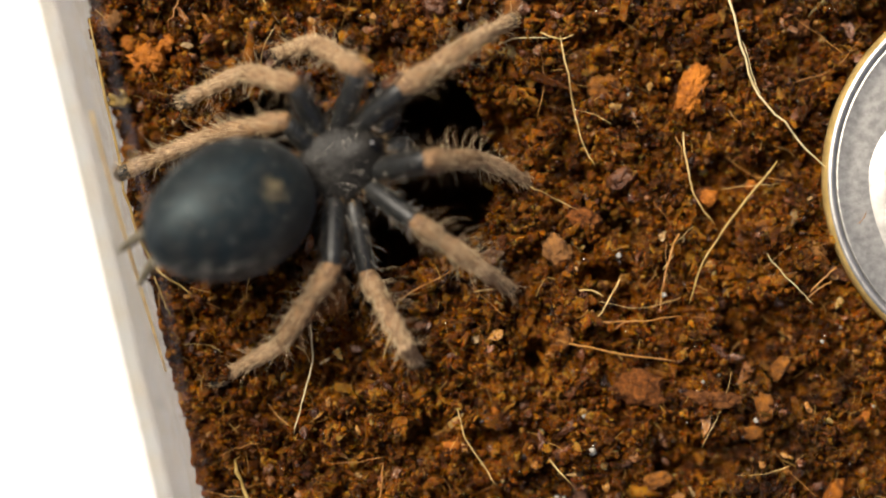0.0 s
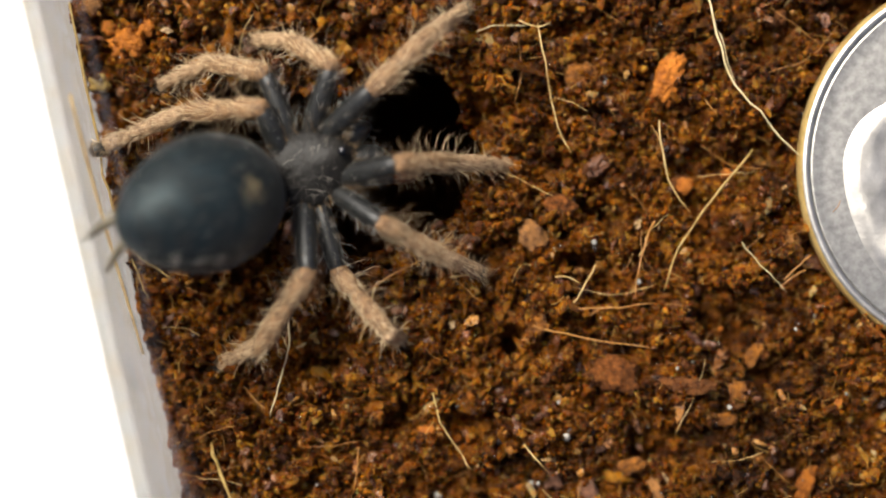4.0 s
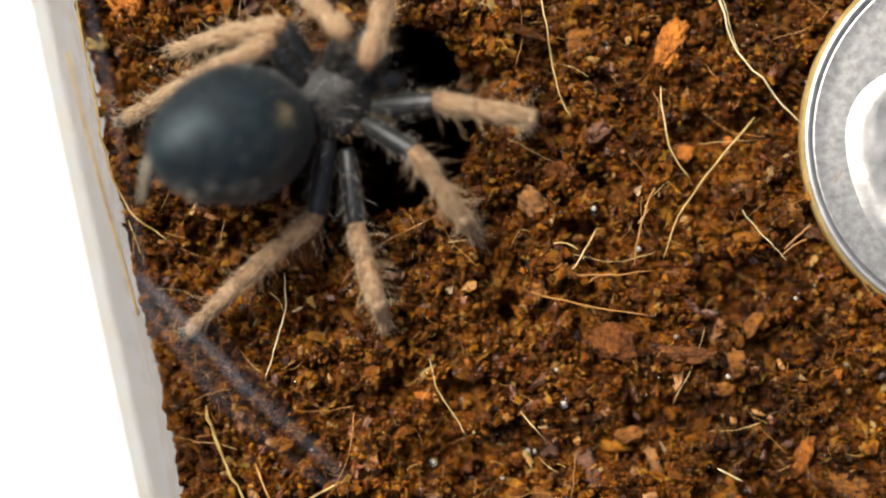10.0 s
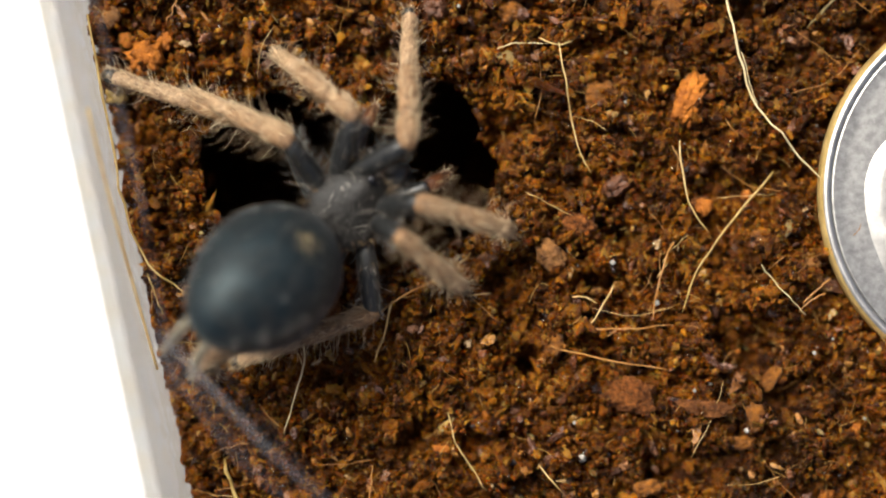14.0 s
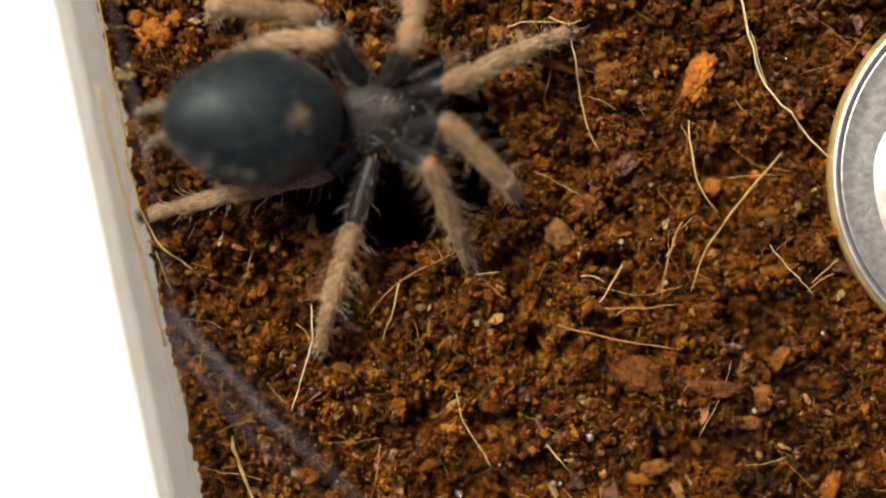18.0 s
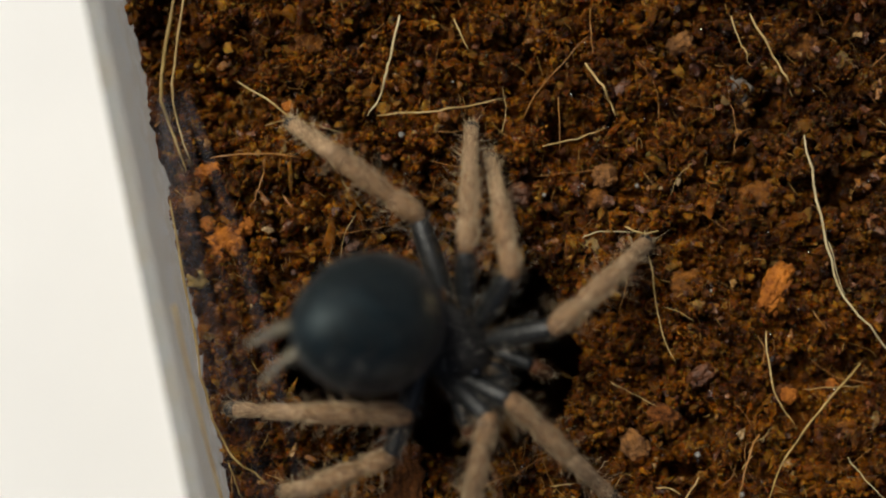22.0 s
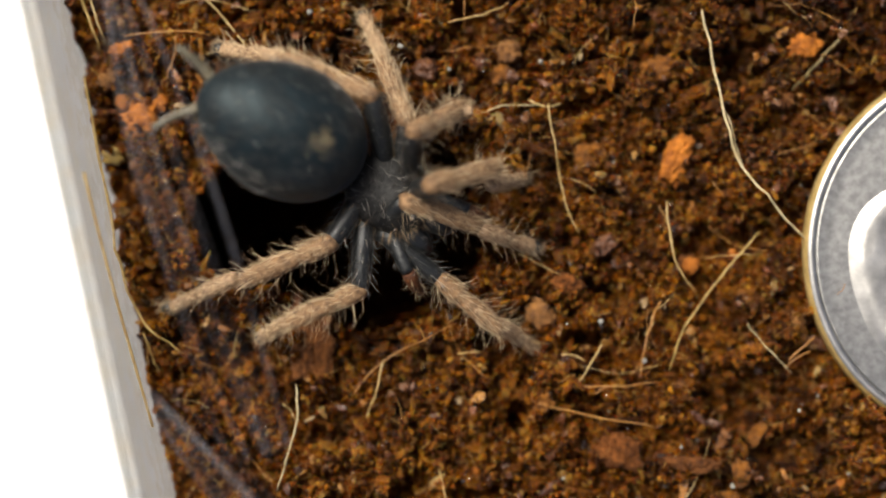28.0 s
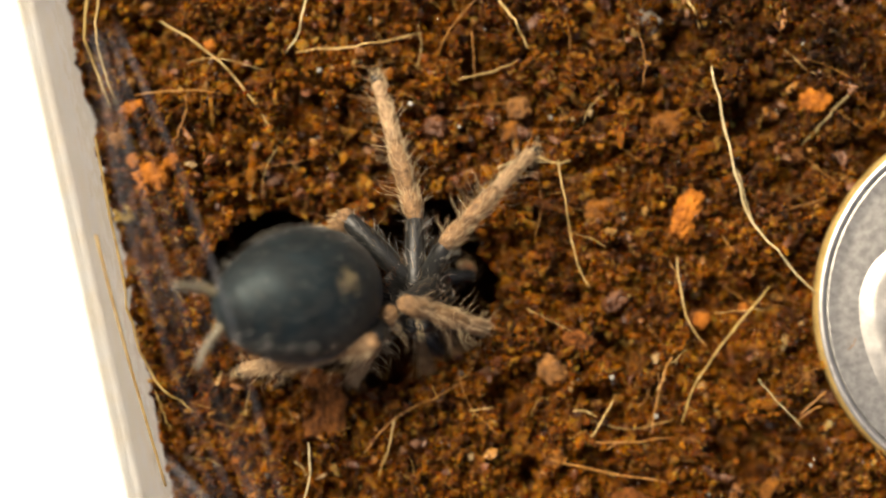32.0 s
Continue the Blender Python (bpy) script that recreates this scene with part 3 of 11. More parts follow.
# ---- things on the soil ----
def build_coin():
    coin = tagged(new("coin"), "worn silver coin with raised rim lying on soil", "coin")
    coin.matrix_world = pose(COIN[0], COIN[1], 0.0001, 0.6, -0.8, 0)
    R, T, n = COIN[2], 0.00120, 180

    def turned(profile, caps=True):
        bm = bmesh.new()
        skin(bm, [[bm.verts.new((r * math.cos(2 * math.pi * i / n), r * math.sin(2 * math.pi * i / n), z)) for i in range(n)] for r, z in profile], caps=caps)
        return bm
    part("edge", turned([(R - 0.0004, 0.0), (R - 0.0001, 0.00012), (R, 0.0003), (R, T - 0.00042), (R - 0.00006, T - 0.0002), (R - 0.00016, T - 0.00006)], False), BRASS, coin, "brassy worn edge")
    part("rim", turned([(R - 0.00016, T - 0.00006), (R - 0.00022, T), (R - 0.0003, T + 0.00002), (R - 0.00042, T), (R - 0.00052, T - 0.00006), (R - 0.00057, T - 0.00016)], False), SILVER, coin, "bright raised rim")
    part("field", turned([(R - 0.00055, T - 0.00026), (R - 0.00058, T - 0.00017), (R - 0.0007, T - 0.00019), (R - 0.0014, T - 0.00015), (0.005, T - 0.00012), (0.003, T - 0.00012)]), PATINA, coin, "dull grey coin field")
    # worn raised middle: a plain rounded shape, flatter on one side, with soft folds and pits
    bm = bmesh.new()
    rows = []
    for k in range(41):
        f = k / 40
        row = []
        for i in range(160):
            a = 2 * math.pi * i / 160
            edge = 0.0076 - 0.0019 * math.exp(-((a - 2.35) / 0.42) ** 2) - 0.0012 * math.exp(-((a - 1.2) / 0.5) ** 2) + 0.00006 * math.sin(5 * a)
            r = 0.0001 + (edge - 0.0001) * (1 - f)
            x, y = r * math.cos(a), r * math.sin(a)
            rise = smooth01((1 - r / edge) * 9)
            z = T - 0.00016 + 0.00020 * rise + 0.00010 * f
            z += rise * (0.00010 * noise.noise(Vector((x * 420, y * 300, 2.0))) + 0.00004 * noise.noise(Vector((x * 1500, y * 900, 7.0))))
            # strands of worn relief that sweep along the edge
            z += 0.000035 * rise * math.sin(1900 * (edge - r) + 2.5 * noise.noise(Vector((x * 400, y * 400, 0)))) * smooth01((f - 0.04) * 12) * (1 - smooth01((f - 0.3) * 4))
            row.append(bm.verts.new((x, y, z)))
        rows.append(row)
    skin(bm, rows, caps=False)
    bm.faces.new(rows[-1])
    part("relief", bm, SILVER, coin, "bright worn raised relief")
    return coin


def strand(name, points, radius, mat, label, group="", lift=0.00025, category="fibre", follow=True):
    """A thin tapered fibre through a few points, given in millimetres."""
    pts = []
    for (x0, y0), (x1, y1) in zip(points, points[1:]):
        for k in range(5):
            pts.append((x0 + (x1 - x0) * k / 5, y0 + (y1 - y0) * k / 5))
    pts.append(points[-1])
    for _ in range(6):
        pts = [pts[0]] + [tuple((a[i] + 2 * b[i] + c[i]) / 4 for i in (0, 1)) for a, b, c in zip(pts, pts[1:], pts[2:])] + [pts[-1]]
    line = []
    for k, (x, y) in enumerate(pts):
        bend = 0.07 * min(1.0, math.hypot(points[-1][0] - points[0][0], points[-1][1] - points[0][1]) / 3)
        x += bend * noise.noise(Vector((k * 0.55, x * 0.3, 2.0)))
        y += bend * noise.noise(Vector((k * 0.55, y * 0.3, 9.0)))
        x, y = x / 1000, y / 1000
        line.append(Vector((x, y, max(lumps(x, y), -0.0001) + lift + 0.00055 + 0.00005 * math.sin(k * 0.9 + x * 900))))
    o = line[0].copy()
    bm = bmesh.new()
    rings = []
    for k, p in enumerate(line):
        d = (line[min(k + 1, len(line) - 1)] - line[max(k - 1, 0)]).normalized()
        a = d.cross(Vector((0, 0, 1))).normalized()
        f = k / (len(line) - 1)
        r = 0.70 * radius * (1.0 - 0.45 * f) * (0.45 + 0.55 * smooth01(8 * min(f, 1 - f))) * (1 + 0.14 * math.sin(k * 2.1))
        rings.append(ring(bm, p - o, a, a.cross(d), r, r * 0.8, 6))
    skin(bm, rings)
    ob = part(name, bm, mat)
    ob.matrix_world = Matrix.Translation(o)
    return tagged(ob, label, category, group)


FIBRES = "fibres on the soil"
LOOSE = "straw-coloured plant fibre lying on the soil"


def build_fibres():
    strand("fibre", [(13.37, 14.99), (14.29, 11.12), (14.99, 7.75), (16.95, 5.5), (18.69, 3.71)], 0.000095, PALEFIBRE, "long pale straw fibre reaching the coin", FIBRES, 0.0005)
    strand("fibre", [(14.71, 10.0), (15.32, 8.03), (15.55, 7.19)], 0.00004, PALEFIBRE, "thin pale fibre beside a long one", FIBRES)
    strand("fibre", [(5.87, 10.43), (6.43, 7.2), (6.79, 5.23), (7.49, 4.05)], 0.00006, FIBRE, "thin curved straw fibre on soil", FIBRES)
    strand("fibre", [(11.76, 5.65), (11.98, 3.26), (12.51, 2.0), (13.21, 1.19)], 0.000075, FIBRE, "hooked straw fibre on soil", FIBRES)
    strand("fibre", [(16.3, 4.16), (14.42, 1.86), (12.45, -0.67), (11.97, -2.71)], 0.0001, OLIVE, "long bowed straw fibre on soil", FIBRES)
    strand("fibre", [(11.61, 1.08), (10.77, -0.94), (10.49, -2.91)], 0.000085, BROWNFIBRE, "stiff brown fibre on soil", FIBRES)
    strand("fibre", [(8.58, -1.36), (7.82, -2.91), (7.12, -3.61)], 0.00007, FIBRE, "short forked straw fibre on soil", FIBRES)
    strand("fibre", [(7.62, -3.47), (9.36, -3.53), (11.47, -3.25)], 0.00007, BROWNFIBRE, "flat brown fibre on soil", FIBRES)
    strand("fibre", [(5.51, -4.3), (8.12, -5.03), (11.15, -5.41)], 0.00008, BROWNFIBRE, "long brown fibre half in soil", FIBRES, 0.00015)
    strand("fibre", [(15.69, -0.32), (16.86, -1.72), (17.95, -2.76)], 0.00005, PALEFIBRE, "short pale fibre on soil", FIBRES)
    strand("fibre", [(-6.42, -3.43), (-6.28, -5.23), (-6.81, -6.88), (-7.3, -8.66)], 0.00007, PALEFIBRE, "kinked pale fibre by the burrow", FIBRES, 0.0005)
    strand("fibre", [(0.63, -7.54), (0.89, -9.06), (1.83, -10.32), (2.51, -11.38)], 0.00006, FIBRE, LOOSE, FIBRES)
    strand("fibre", [(-13.77, 17.33), (-11.39, 15.92), (-9.7, 14.23), (-7.74, 11.2)], 0.00008, FIBRE, "long straw fibre beyond the burrow", FIBRES)
    strand("fibre", [(-15.04, 13.62), (-12.79, 13.96), (-10.27, 13.67)], 0.00007, BROWNFIBRE, LOOSE, FIBRES)
    strand("fibre", [(-12.29, 13.67), (-12.51, 12.55), (-13.08, 11.01)], 0.00008, BROWNFIBRE, LOOSE, FIBRES)
    strand("fibre", [(-16.75, 21.6), (-17.2, 19.0), (-17.42, 16.6), (-16.85, 14.9), (-16.1, 13.0)], 0.00016, OLIVE, "thick yellow fibre along the box wall", FIBRES, 0.0006)
    strand("fibre", [(-16.3, 21.6), (-16.7, 19.0), (-16.85, 16.6), (-16.5, 14.9), (-15.9, 13.4)], 0.0001, FIBRE, "yellow fibre along the box wall", FIBRES, 0.0005)
    strand("fibre", [(-16.9, 11.6), (-15.95, 6.66), (-15.05, 2.17), (-14.05, -0.64), (-11.83, -1.91)], 0.00011, OLIVE, "curved yellow fibre against the box wall", FIBRES, 0.0005)
    strand("fibre", [(-6.0, 20.6), (-6.47, 18.44), (-6.75, 16.76), (-7.51, 15.77)], 0.0001, PALEFIBRE, "thick pale fibre beyond the burrow", FIBRES, 0.0004)
    strand("fibre", [(-7.04, 15.75), (-4.37, 15.97), (-2.68, 16.25), (-1.0, 16.69)], 0.00008, FIBRE, LOOSE, FIBRES)
    strand("fibre", [(2.93, 18.43), (3.77, 17.31), (4.47, 15.9)], 0.0001, FIBRE, LOOSE, FIBRES)
    strand("fibre", [(10.8, 20.9), (11.7, 19.3), (12.4, 18.1), (12.9, 16.9)], 0.00009, FIBRE, LOOSE, FIBRES)
    strand("fibre", [(1.67, 16.75), (1.75, 14.22)], 0.00005, BROWNFIBRE, LOOSE, FIBRES)
    strand("fibre", [(0.96, 14.36), (2.65, 14.78), (3.91, 15.28)], 0.00006, FIBRE, LOOSE, FIBRES)
    strand("fibre", [(-3.69, -4.02), (-2.42, -2.34), (-0.18, -1.21), (1.51, -0.37)], 0.00006, BROWNFIBRE, "thin brown fibre at the burrow edge", FIBRES)
    strand("fibre", [(-2.14, -2.2), (-2.42, -3.74), (-2.99, -5.14)], 0.00008, FIBRE, LOOSE, FIBRES)
    strand("fibre", [(1.51, -1.92), (2.69, -1.78)], 0.00006, FIBRE, LOOSE, FIBRES)
    strand("fibre", [(-10.16, -9.86), (-9.47, -12.36), (-8.08, -14.59)], 0.00016, OLIVE, "thick yellow straw fibre on soil", FIBRES, 0.0005)
    strand("fibre", [(-7.8, -12.64), (-6.83, -14.87), (-5.71, -16.54)], 0.0001, BROWNFIBRE, LOOSE, FIBRES, 0.0004)
    strand("fibre", [(-5.16, -16.26), (-2.93, -15.98), (0.13, -16.81), (3.47, -17.37)], 0.0001, FIBRE, "long bent straw fibre on soil", FIBRES)
    strand("fibre", [(-5.43, -14.53), (-3.49, -13.42)], 0.00011, FIBRE, LOOSE, FIBRES)
    strand("fibre", [(14.04, -16.04), (15.7, -16.82), (17.37, -17.71)], 0.00007, FIBRE, LOOSE, FIBRES)
    strand("fibre", [(14.59, -12.84), (15.84, -13.48)], 0.00007, PALEFIBRE, "short pale fibre on soil", FIBRES)
    strand("fibre", [(5.0, -10.08), (6.25, -11.53)], 0.00006, FIBRE, LOOSE, FIBRES)
    strand("fibre", [(20.33, 13.78), (18.92, 12.24), (17.94, 11.12)], 0.00015, DULLOLIVE, "dull olive stalk on soil", FIBRES, 0.0001)
    # thin roots, forks and stubs beside the larger fibres
    for pts, r, mat in (([(9.9, 20.8), (10.3, 19.6), (10.8, 18.3)], 0.00006, FIBRE), ([(3.1, 21.0), (3.2, 19.8), (3.3, 18.8)], 0.00006, BROWNFIBRE),
                        ([(0.0, 15.7), (0.5, 16.9), (1.4, 17.9), (3.1, 19.8)], 0.00005, BROWNFIBRE), ([(-3.4, 20.5), (-3.1, 19.8), (-2.7, 19.0)], 0.00007, FIBRE),
                        ([(-12.4, 15.2), (-11.1, 15.6), (-8.6, 14.9)], 0.00004, FIBRE), ([(6.6, -1.95), (7.2, -1.9), (7.8, -2.25)], 0.00007, FIBRE),
                        ([(8.3, -3.85), (8.8, -3.5), (9.4, -3.4)], 0.00006, BROWNFIBRE), ([(19.1, -1.0), (18.5, -1.5), (17.8, -2.2)], 0.00009, BROWNFIBRE),
                        ([(18.9, -1.7), (18.2, -2.0), (17.6, -2.6)], 0.00007, BROWNFIBRE), ([(11.0, -0.2), (11.6, 0.7), (12.2, 1.1)], 0.00004, FIBRE),
                        ([(10.7, -1.0), (11.2, -0.3)], 0.00005, FIBRE), ([(13.6, 2.9), (15.2, 3.0), (16.5, 3.1)], 0.00003, FIBRE),
                        ([(14.0, 6.7), (14.6, 5.6)], 0.00004, BROWNFIBRE), ([(4.9, 10.6), (5.8, 10.2), (6.5, 10.4)], 0.00007, FIBRE),
                        ([(2.9, 10.0), (3.6, 10.4), (5.4, 10.3)], 0.00005, PALEFIBRE), ([(-14.0, -0.9), (-13.5, -2.2), (-13.2, -2.9)], 0.00005, OLIVE)):
        strand("fibre", pts, r, mat, "thin crooked root lying on the soil", FIBRES, 0.0002)
    bm = bmesh.new()
    rings = []
    for k in range(20):
        f = k / 19
        p = SLANT @ Vector((U0 + 0.00012, 0.010 - 0.0125 * f, 0.0058 - 0.0035 * f + 0.0004 * math.sin(4 * f)))
        rings.append(ring(bm, p - SLANT @ Vector((U0, 0, 0)), Vector((1, 0, 0)), Vector((0, 0, 1)), 0.00007, 0.00007, 6))
    skin(bm, rings)
    ob = part("fibre", bm, FIBRE)
    ob.location = SLANT @ Vector((U0, 0, 0))
    tagged(ob, "thin brown fibre stuck to the box wall", "fibre", FIBRES)
    # finer hair roots strewn over the soil
    rng = random.Random(11)
    for _ in range(70):
        x, y = rng.uniform(-12, 24), rng.uniform(-17, 19)
        if -12 < x < 4 and -2 < y < 10:
            continue
        a, n = rng.uniform(0, 6.28), rng.uniform(0.6, 2.2)
        b = a + rng.uniform(-0.7, 0.7)
        strand("root_hair", [(x, y), (x + n * math.cos(a), y + n * math.sin(a)), (x + n * math.cos(a) + n * math.cos(b), y + n * math.sin(a) + n * math.sin(b))],
               rng.uniform(0.00002, 0.00004), rng.choice((FIBRE, BROWNFIBRE, BROWNFIBRE)), "fine short root hair on soil", "root hairs on the soil", 0.00018)


def clod(name, x, y, sx, sy, sz, turn, mat, label, seed, category="bark", lift=0.0, group=""):
    """An angular lump of bark or grit; x, y and the half sizes in millimetres."""
    bm = bmesh.new()
    bmesh.ops.create_icosphere(bm, subdivisions=4 if sx > 0.56 else 3, radius=1)
    for v in bm.verts:
        p = v.co.copy()
        s = 1 + 0.26 * noise.noise(p * 6 + Vector((0, 0, seed * 1.7))) + 0.17 * noise.noise(p * 15 + Vector((seed * 2.3, 0, 5))) + 0.36 * noise.noise(p * 1.5 + Vector((seed * 7.3, 0, 0))) + 0.24 * noise.noise(p * 3.4 + Vector((0, seed * 3.1, 0)))
        k = 1 / max(abs(p.x), abs(p.y), abs(p.z)) ** 0.32
        v.co = Vector((p.x * sx, p.y * sy, p.z * sz)) * s * k * 0.86 / 1000
    for f in bm.faces:
        f.smooth = True
    ob = part(name, bm, mat)
    ob.matrix_world = pose(x / 1000, y / 1000, max(lumps(x / 1000, y / 1000), -0.00005 if sx > 0.56 else -0.001) + sz * 0.0005 + lift, 6, -5, turn)
    return tagged(ob, label, category, group)


def plate(name, x, y, sx, sy, sz, turn, mat, label):
    """A flat split of bark with a ragged, layered face; x, y and the half sizes in millimetres."""
    bm = bmesh.new()
    n, m = 26, 36
    grid = {}
    for side in (1, -1):
        for j in range(m + 1):
            for i in range(n + 1):
                a, b = 2 * i / n - 1, 2 * j / m - 1
                rag = 0.3 * noise.noise(Vector((b * 2.2, a * 0.4, 3.0)))
                px, py = a * sx * (1 + rag), b * sy * (1 + 0.10 * noise.noise(Vector((a * 2.6, 5.0, b))))
                thin = (1 - a ** 8) * (1 - b ** 8)
                pz = side * sz * (0.35 + 0.65 * thin) + (0.26 * noise.noise(Vector((a * 4, b * 1.6, 1.0))) + 0.20 * noise.noise(Vector((a * 9, b * 8, 8.0)))) * (side > 0)
                grid[side, i, j] = bm.verts.new(Vector((px, py, pz)) / 1000)
    for side in (1, -1):
        for j in range(m):
            for i in range(n):
                q = [grid[side, i, j], grid[side, i + 1, j], grid[side, i + 1, j + 1], grid[side, i, j + 1]]
                bm.faces.new(q if side > 0 else q[::-1]).smooth = True
    for j in range(m):
        bm.faces.new((grid[1, 0, j], grid[1, 0, j + 1], grid[-1, 0, j + 1], grid[-1, 0, j]))
        bm.faces.new((grid[1, n, j + 1], grid[1, n, j], grid[-1, n, j], grid[-1, n, j + 1]))
    for i in range(n):
        bm.faces.new((grid[1, i + 1, 0], grid[1, i, 0], grid[-1, i, 0], grid[-1, i + 1, 0]))
        bm.faces.new((grid[1, i, m], grid[1, i + 1, m], grid[-1, i + 1, m], grid[-1, i, m]))
    ob = part(name, bm, mat)
    ob.matrix_world = pose(x / 1000, y / 1000, 0.0001, -14, 5, turn)
    return tagged(ob, label, "bark")


def build_dish():
    """A shallow pale dish and a dark strip, both half sunk in the soil by the end wall."""
    dish = tagged(new("shallow_dish"), "small pale plastic dish sunk in soil", "dish")
    dish.matrix_world = pose(0.0258, -0.0239, -0.0002)
    for name, prof in (("rim", [(0.0050, -0.0004), (0.0050, 0.0012), (0.0052, 0.0015), (0.0055, 0.0014), (0.0056, 0.0011), (0.0056, -0.0004)]),
                       ("bowl", [(0.00497, 0.0011), (0.0045, 0.0003), (0.0030, -0.0001), (0.0001, -0.0002)])):
        bm = bmesh.new()
        rings = [[bm.verts.new((r * math.cos(k * math.pi / 32), r * math.sin(k * math.pi / 32), z)) for k in range(64)] for r, z in prof]
        for a, b in zip(rings, rings[1:]):
            for k in range(64):
                bm.faces.new((a[k], a[(k + 1) % 64], b[(k + 1) % 64], b[k])).smooth = True
        part(name, bm, DISH, dish)
    bm = bmesh.new()
    slab(bm, -0.0034, 0.0034, -0.0011, 0.0011, -0.0006, 0.0006, 0.0003)
    strip = tagged(part("plastic_strip", bm, STRIP), "dark slate plastic strip half sunk in soil", "strip")
    strip.matrix_world = pose(-0.0041, -0.0194, 0.0003, 6, 2, -1)


def build_clods():
    clod("bark_chip", 12.3, 7.75, 0.66, 1.45, 0.5, -22, ORANGE, "bright orange bark chip lying on soil", 1)
    clod("bark_chip", 5.6, 0.0, 0.65, 1.0, 0.45, 30, TANSTONE, "pointed tan bark chip on soil", 2)
    clod("bark_chip", 8.8, 3.5, 0.8, 0.5, 0.35, 35, DARKBARK, "wet peat-dark bark flake on soil", 21)
    clod("bark_chip", 13.0, -7.3, 1.5, 0.42, 0.35, -6, REDBARK, "long red-brown bark sliver in soil", 22, lift=-0.00025)
    clod("bark_crumb", 0.41, -9.5, 0.5, 0.42, 0.4, 10, ORANGE, "small bright orange crumb on soil", 3)
    clod("bark_chip", 9.5, -6.75, 1.45, 0.85, 0.6, -8, ROSEBARK, "broad reddish bark flake sunk in soil", 4, lift=-0.00012)
    clod("bark_crumb", -11.39, 16.12, 0.4, 0.36, 0.36, 0, ORANGE, "round amber crumb beside a fibre", 5)
    clod("bark_crumb", -15.7, 7.8, 0.55, 0.5, 0.5, 0, OLIVE, "yellow resin crumb by the box wall", 6)
    clod("bark_crumb", -14.2, 9.6, 0.95, 0.85, 0.8, 30, ORANGE, "large orange crumb near the box wall", 7)
    for k, (x, y, r, mat) in enumerate(((-15.0, 12.9, 0.7, ORANGE), (-15.9, 11.5, 0.55, TANSTONE), (-13.3, 10.4, 0.5, ORANGE), (-14.0, 11.3, 0.45, REDBARK), (-15.2, 10.5, 0.45, ORANGE), (-16.3, 13.6, 0.4, TANSTONE))):
        clod("bark_crumb", x, y, r, r * 0.85, r * 0.8, 40 * k, mat, "amber crumb heaped against the box wall", 60 + k)
    clod("grit", 7.14, -9.81, 0.22, 0.21, 0.19, 0, CRYSTAL, "pale glassy grain of grit on soil", 8, "grit")
    clod("grit", 5.5, -12.23, 0.22, 0.19, 0.19, 0, CRYSTAL, "pale grain of grit on soil", 9, "grit")
    clod("grit", -5.92, 11.51, 0.22, 0.20, 0.19, 40, CRYSTAL, "white faceted grain of grit on soil", 10, "grit")
    clod("bark_crumb", 13.16, 2.48, 0.5, 0.45, 0.4, 0, ORANGE, "orange crumb beside a hooked fibre", 11)
    clod("bark_crumb", 2.22, -7.69, 0.55, 0.4, 0.35, 0, ORANGE, "dull orange crumb on soil", 12)
    clod("bark_chip", 18.9, -12.44, 0.46, 1.15, 0.4, -20, RUSTBARK, "long orange bark splinter on soil", 13)
    plate("bark_plate", -5.7, -1.7, 1.05, 1.55, 0.22, 4, REDBARK, "upright red-brown bark plate at the burrow edge")
    clod("grit", 0.83, -12.78, 0.22, 0.27, 0.19, 0, CRYSTAL, "translucent grain of grit on soil", 15, "grit")
    clod("bark_chip", 10.3, 17.2, 0.7, 0.8, 0.12, 30, GREYFLAKE, "greyish crumpled flake on soil", 16, "flake")
    clod("bark_crumb", -0.17, 12.03, 0.7, 0.6, 0.55, 0, DARKBARK, "brown rounded lump beyond the burrow", 17)
    clod("bark_crumb", 3.99, 13.01, 0.65, 0.6, 0.5, 0, TANSTONE, "tan rounded lump of soil", 18, lift=-0.0002)
    clod("bark_crumb", 2.3, 12.6, 0.55, 0.5, 0.45, 0, REDBARK, "red-brown lump of soil", 19, lift=-0.0002)
    clod("bark_chip", 18.6, 13.4, 0.8, 0.7, 0.4, 10, ORANGE, "star-shaped orange bark crumb", 20)
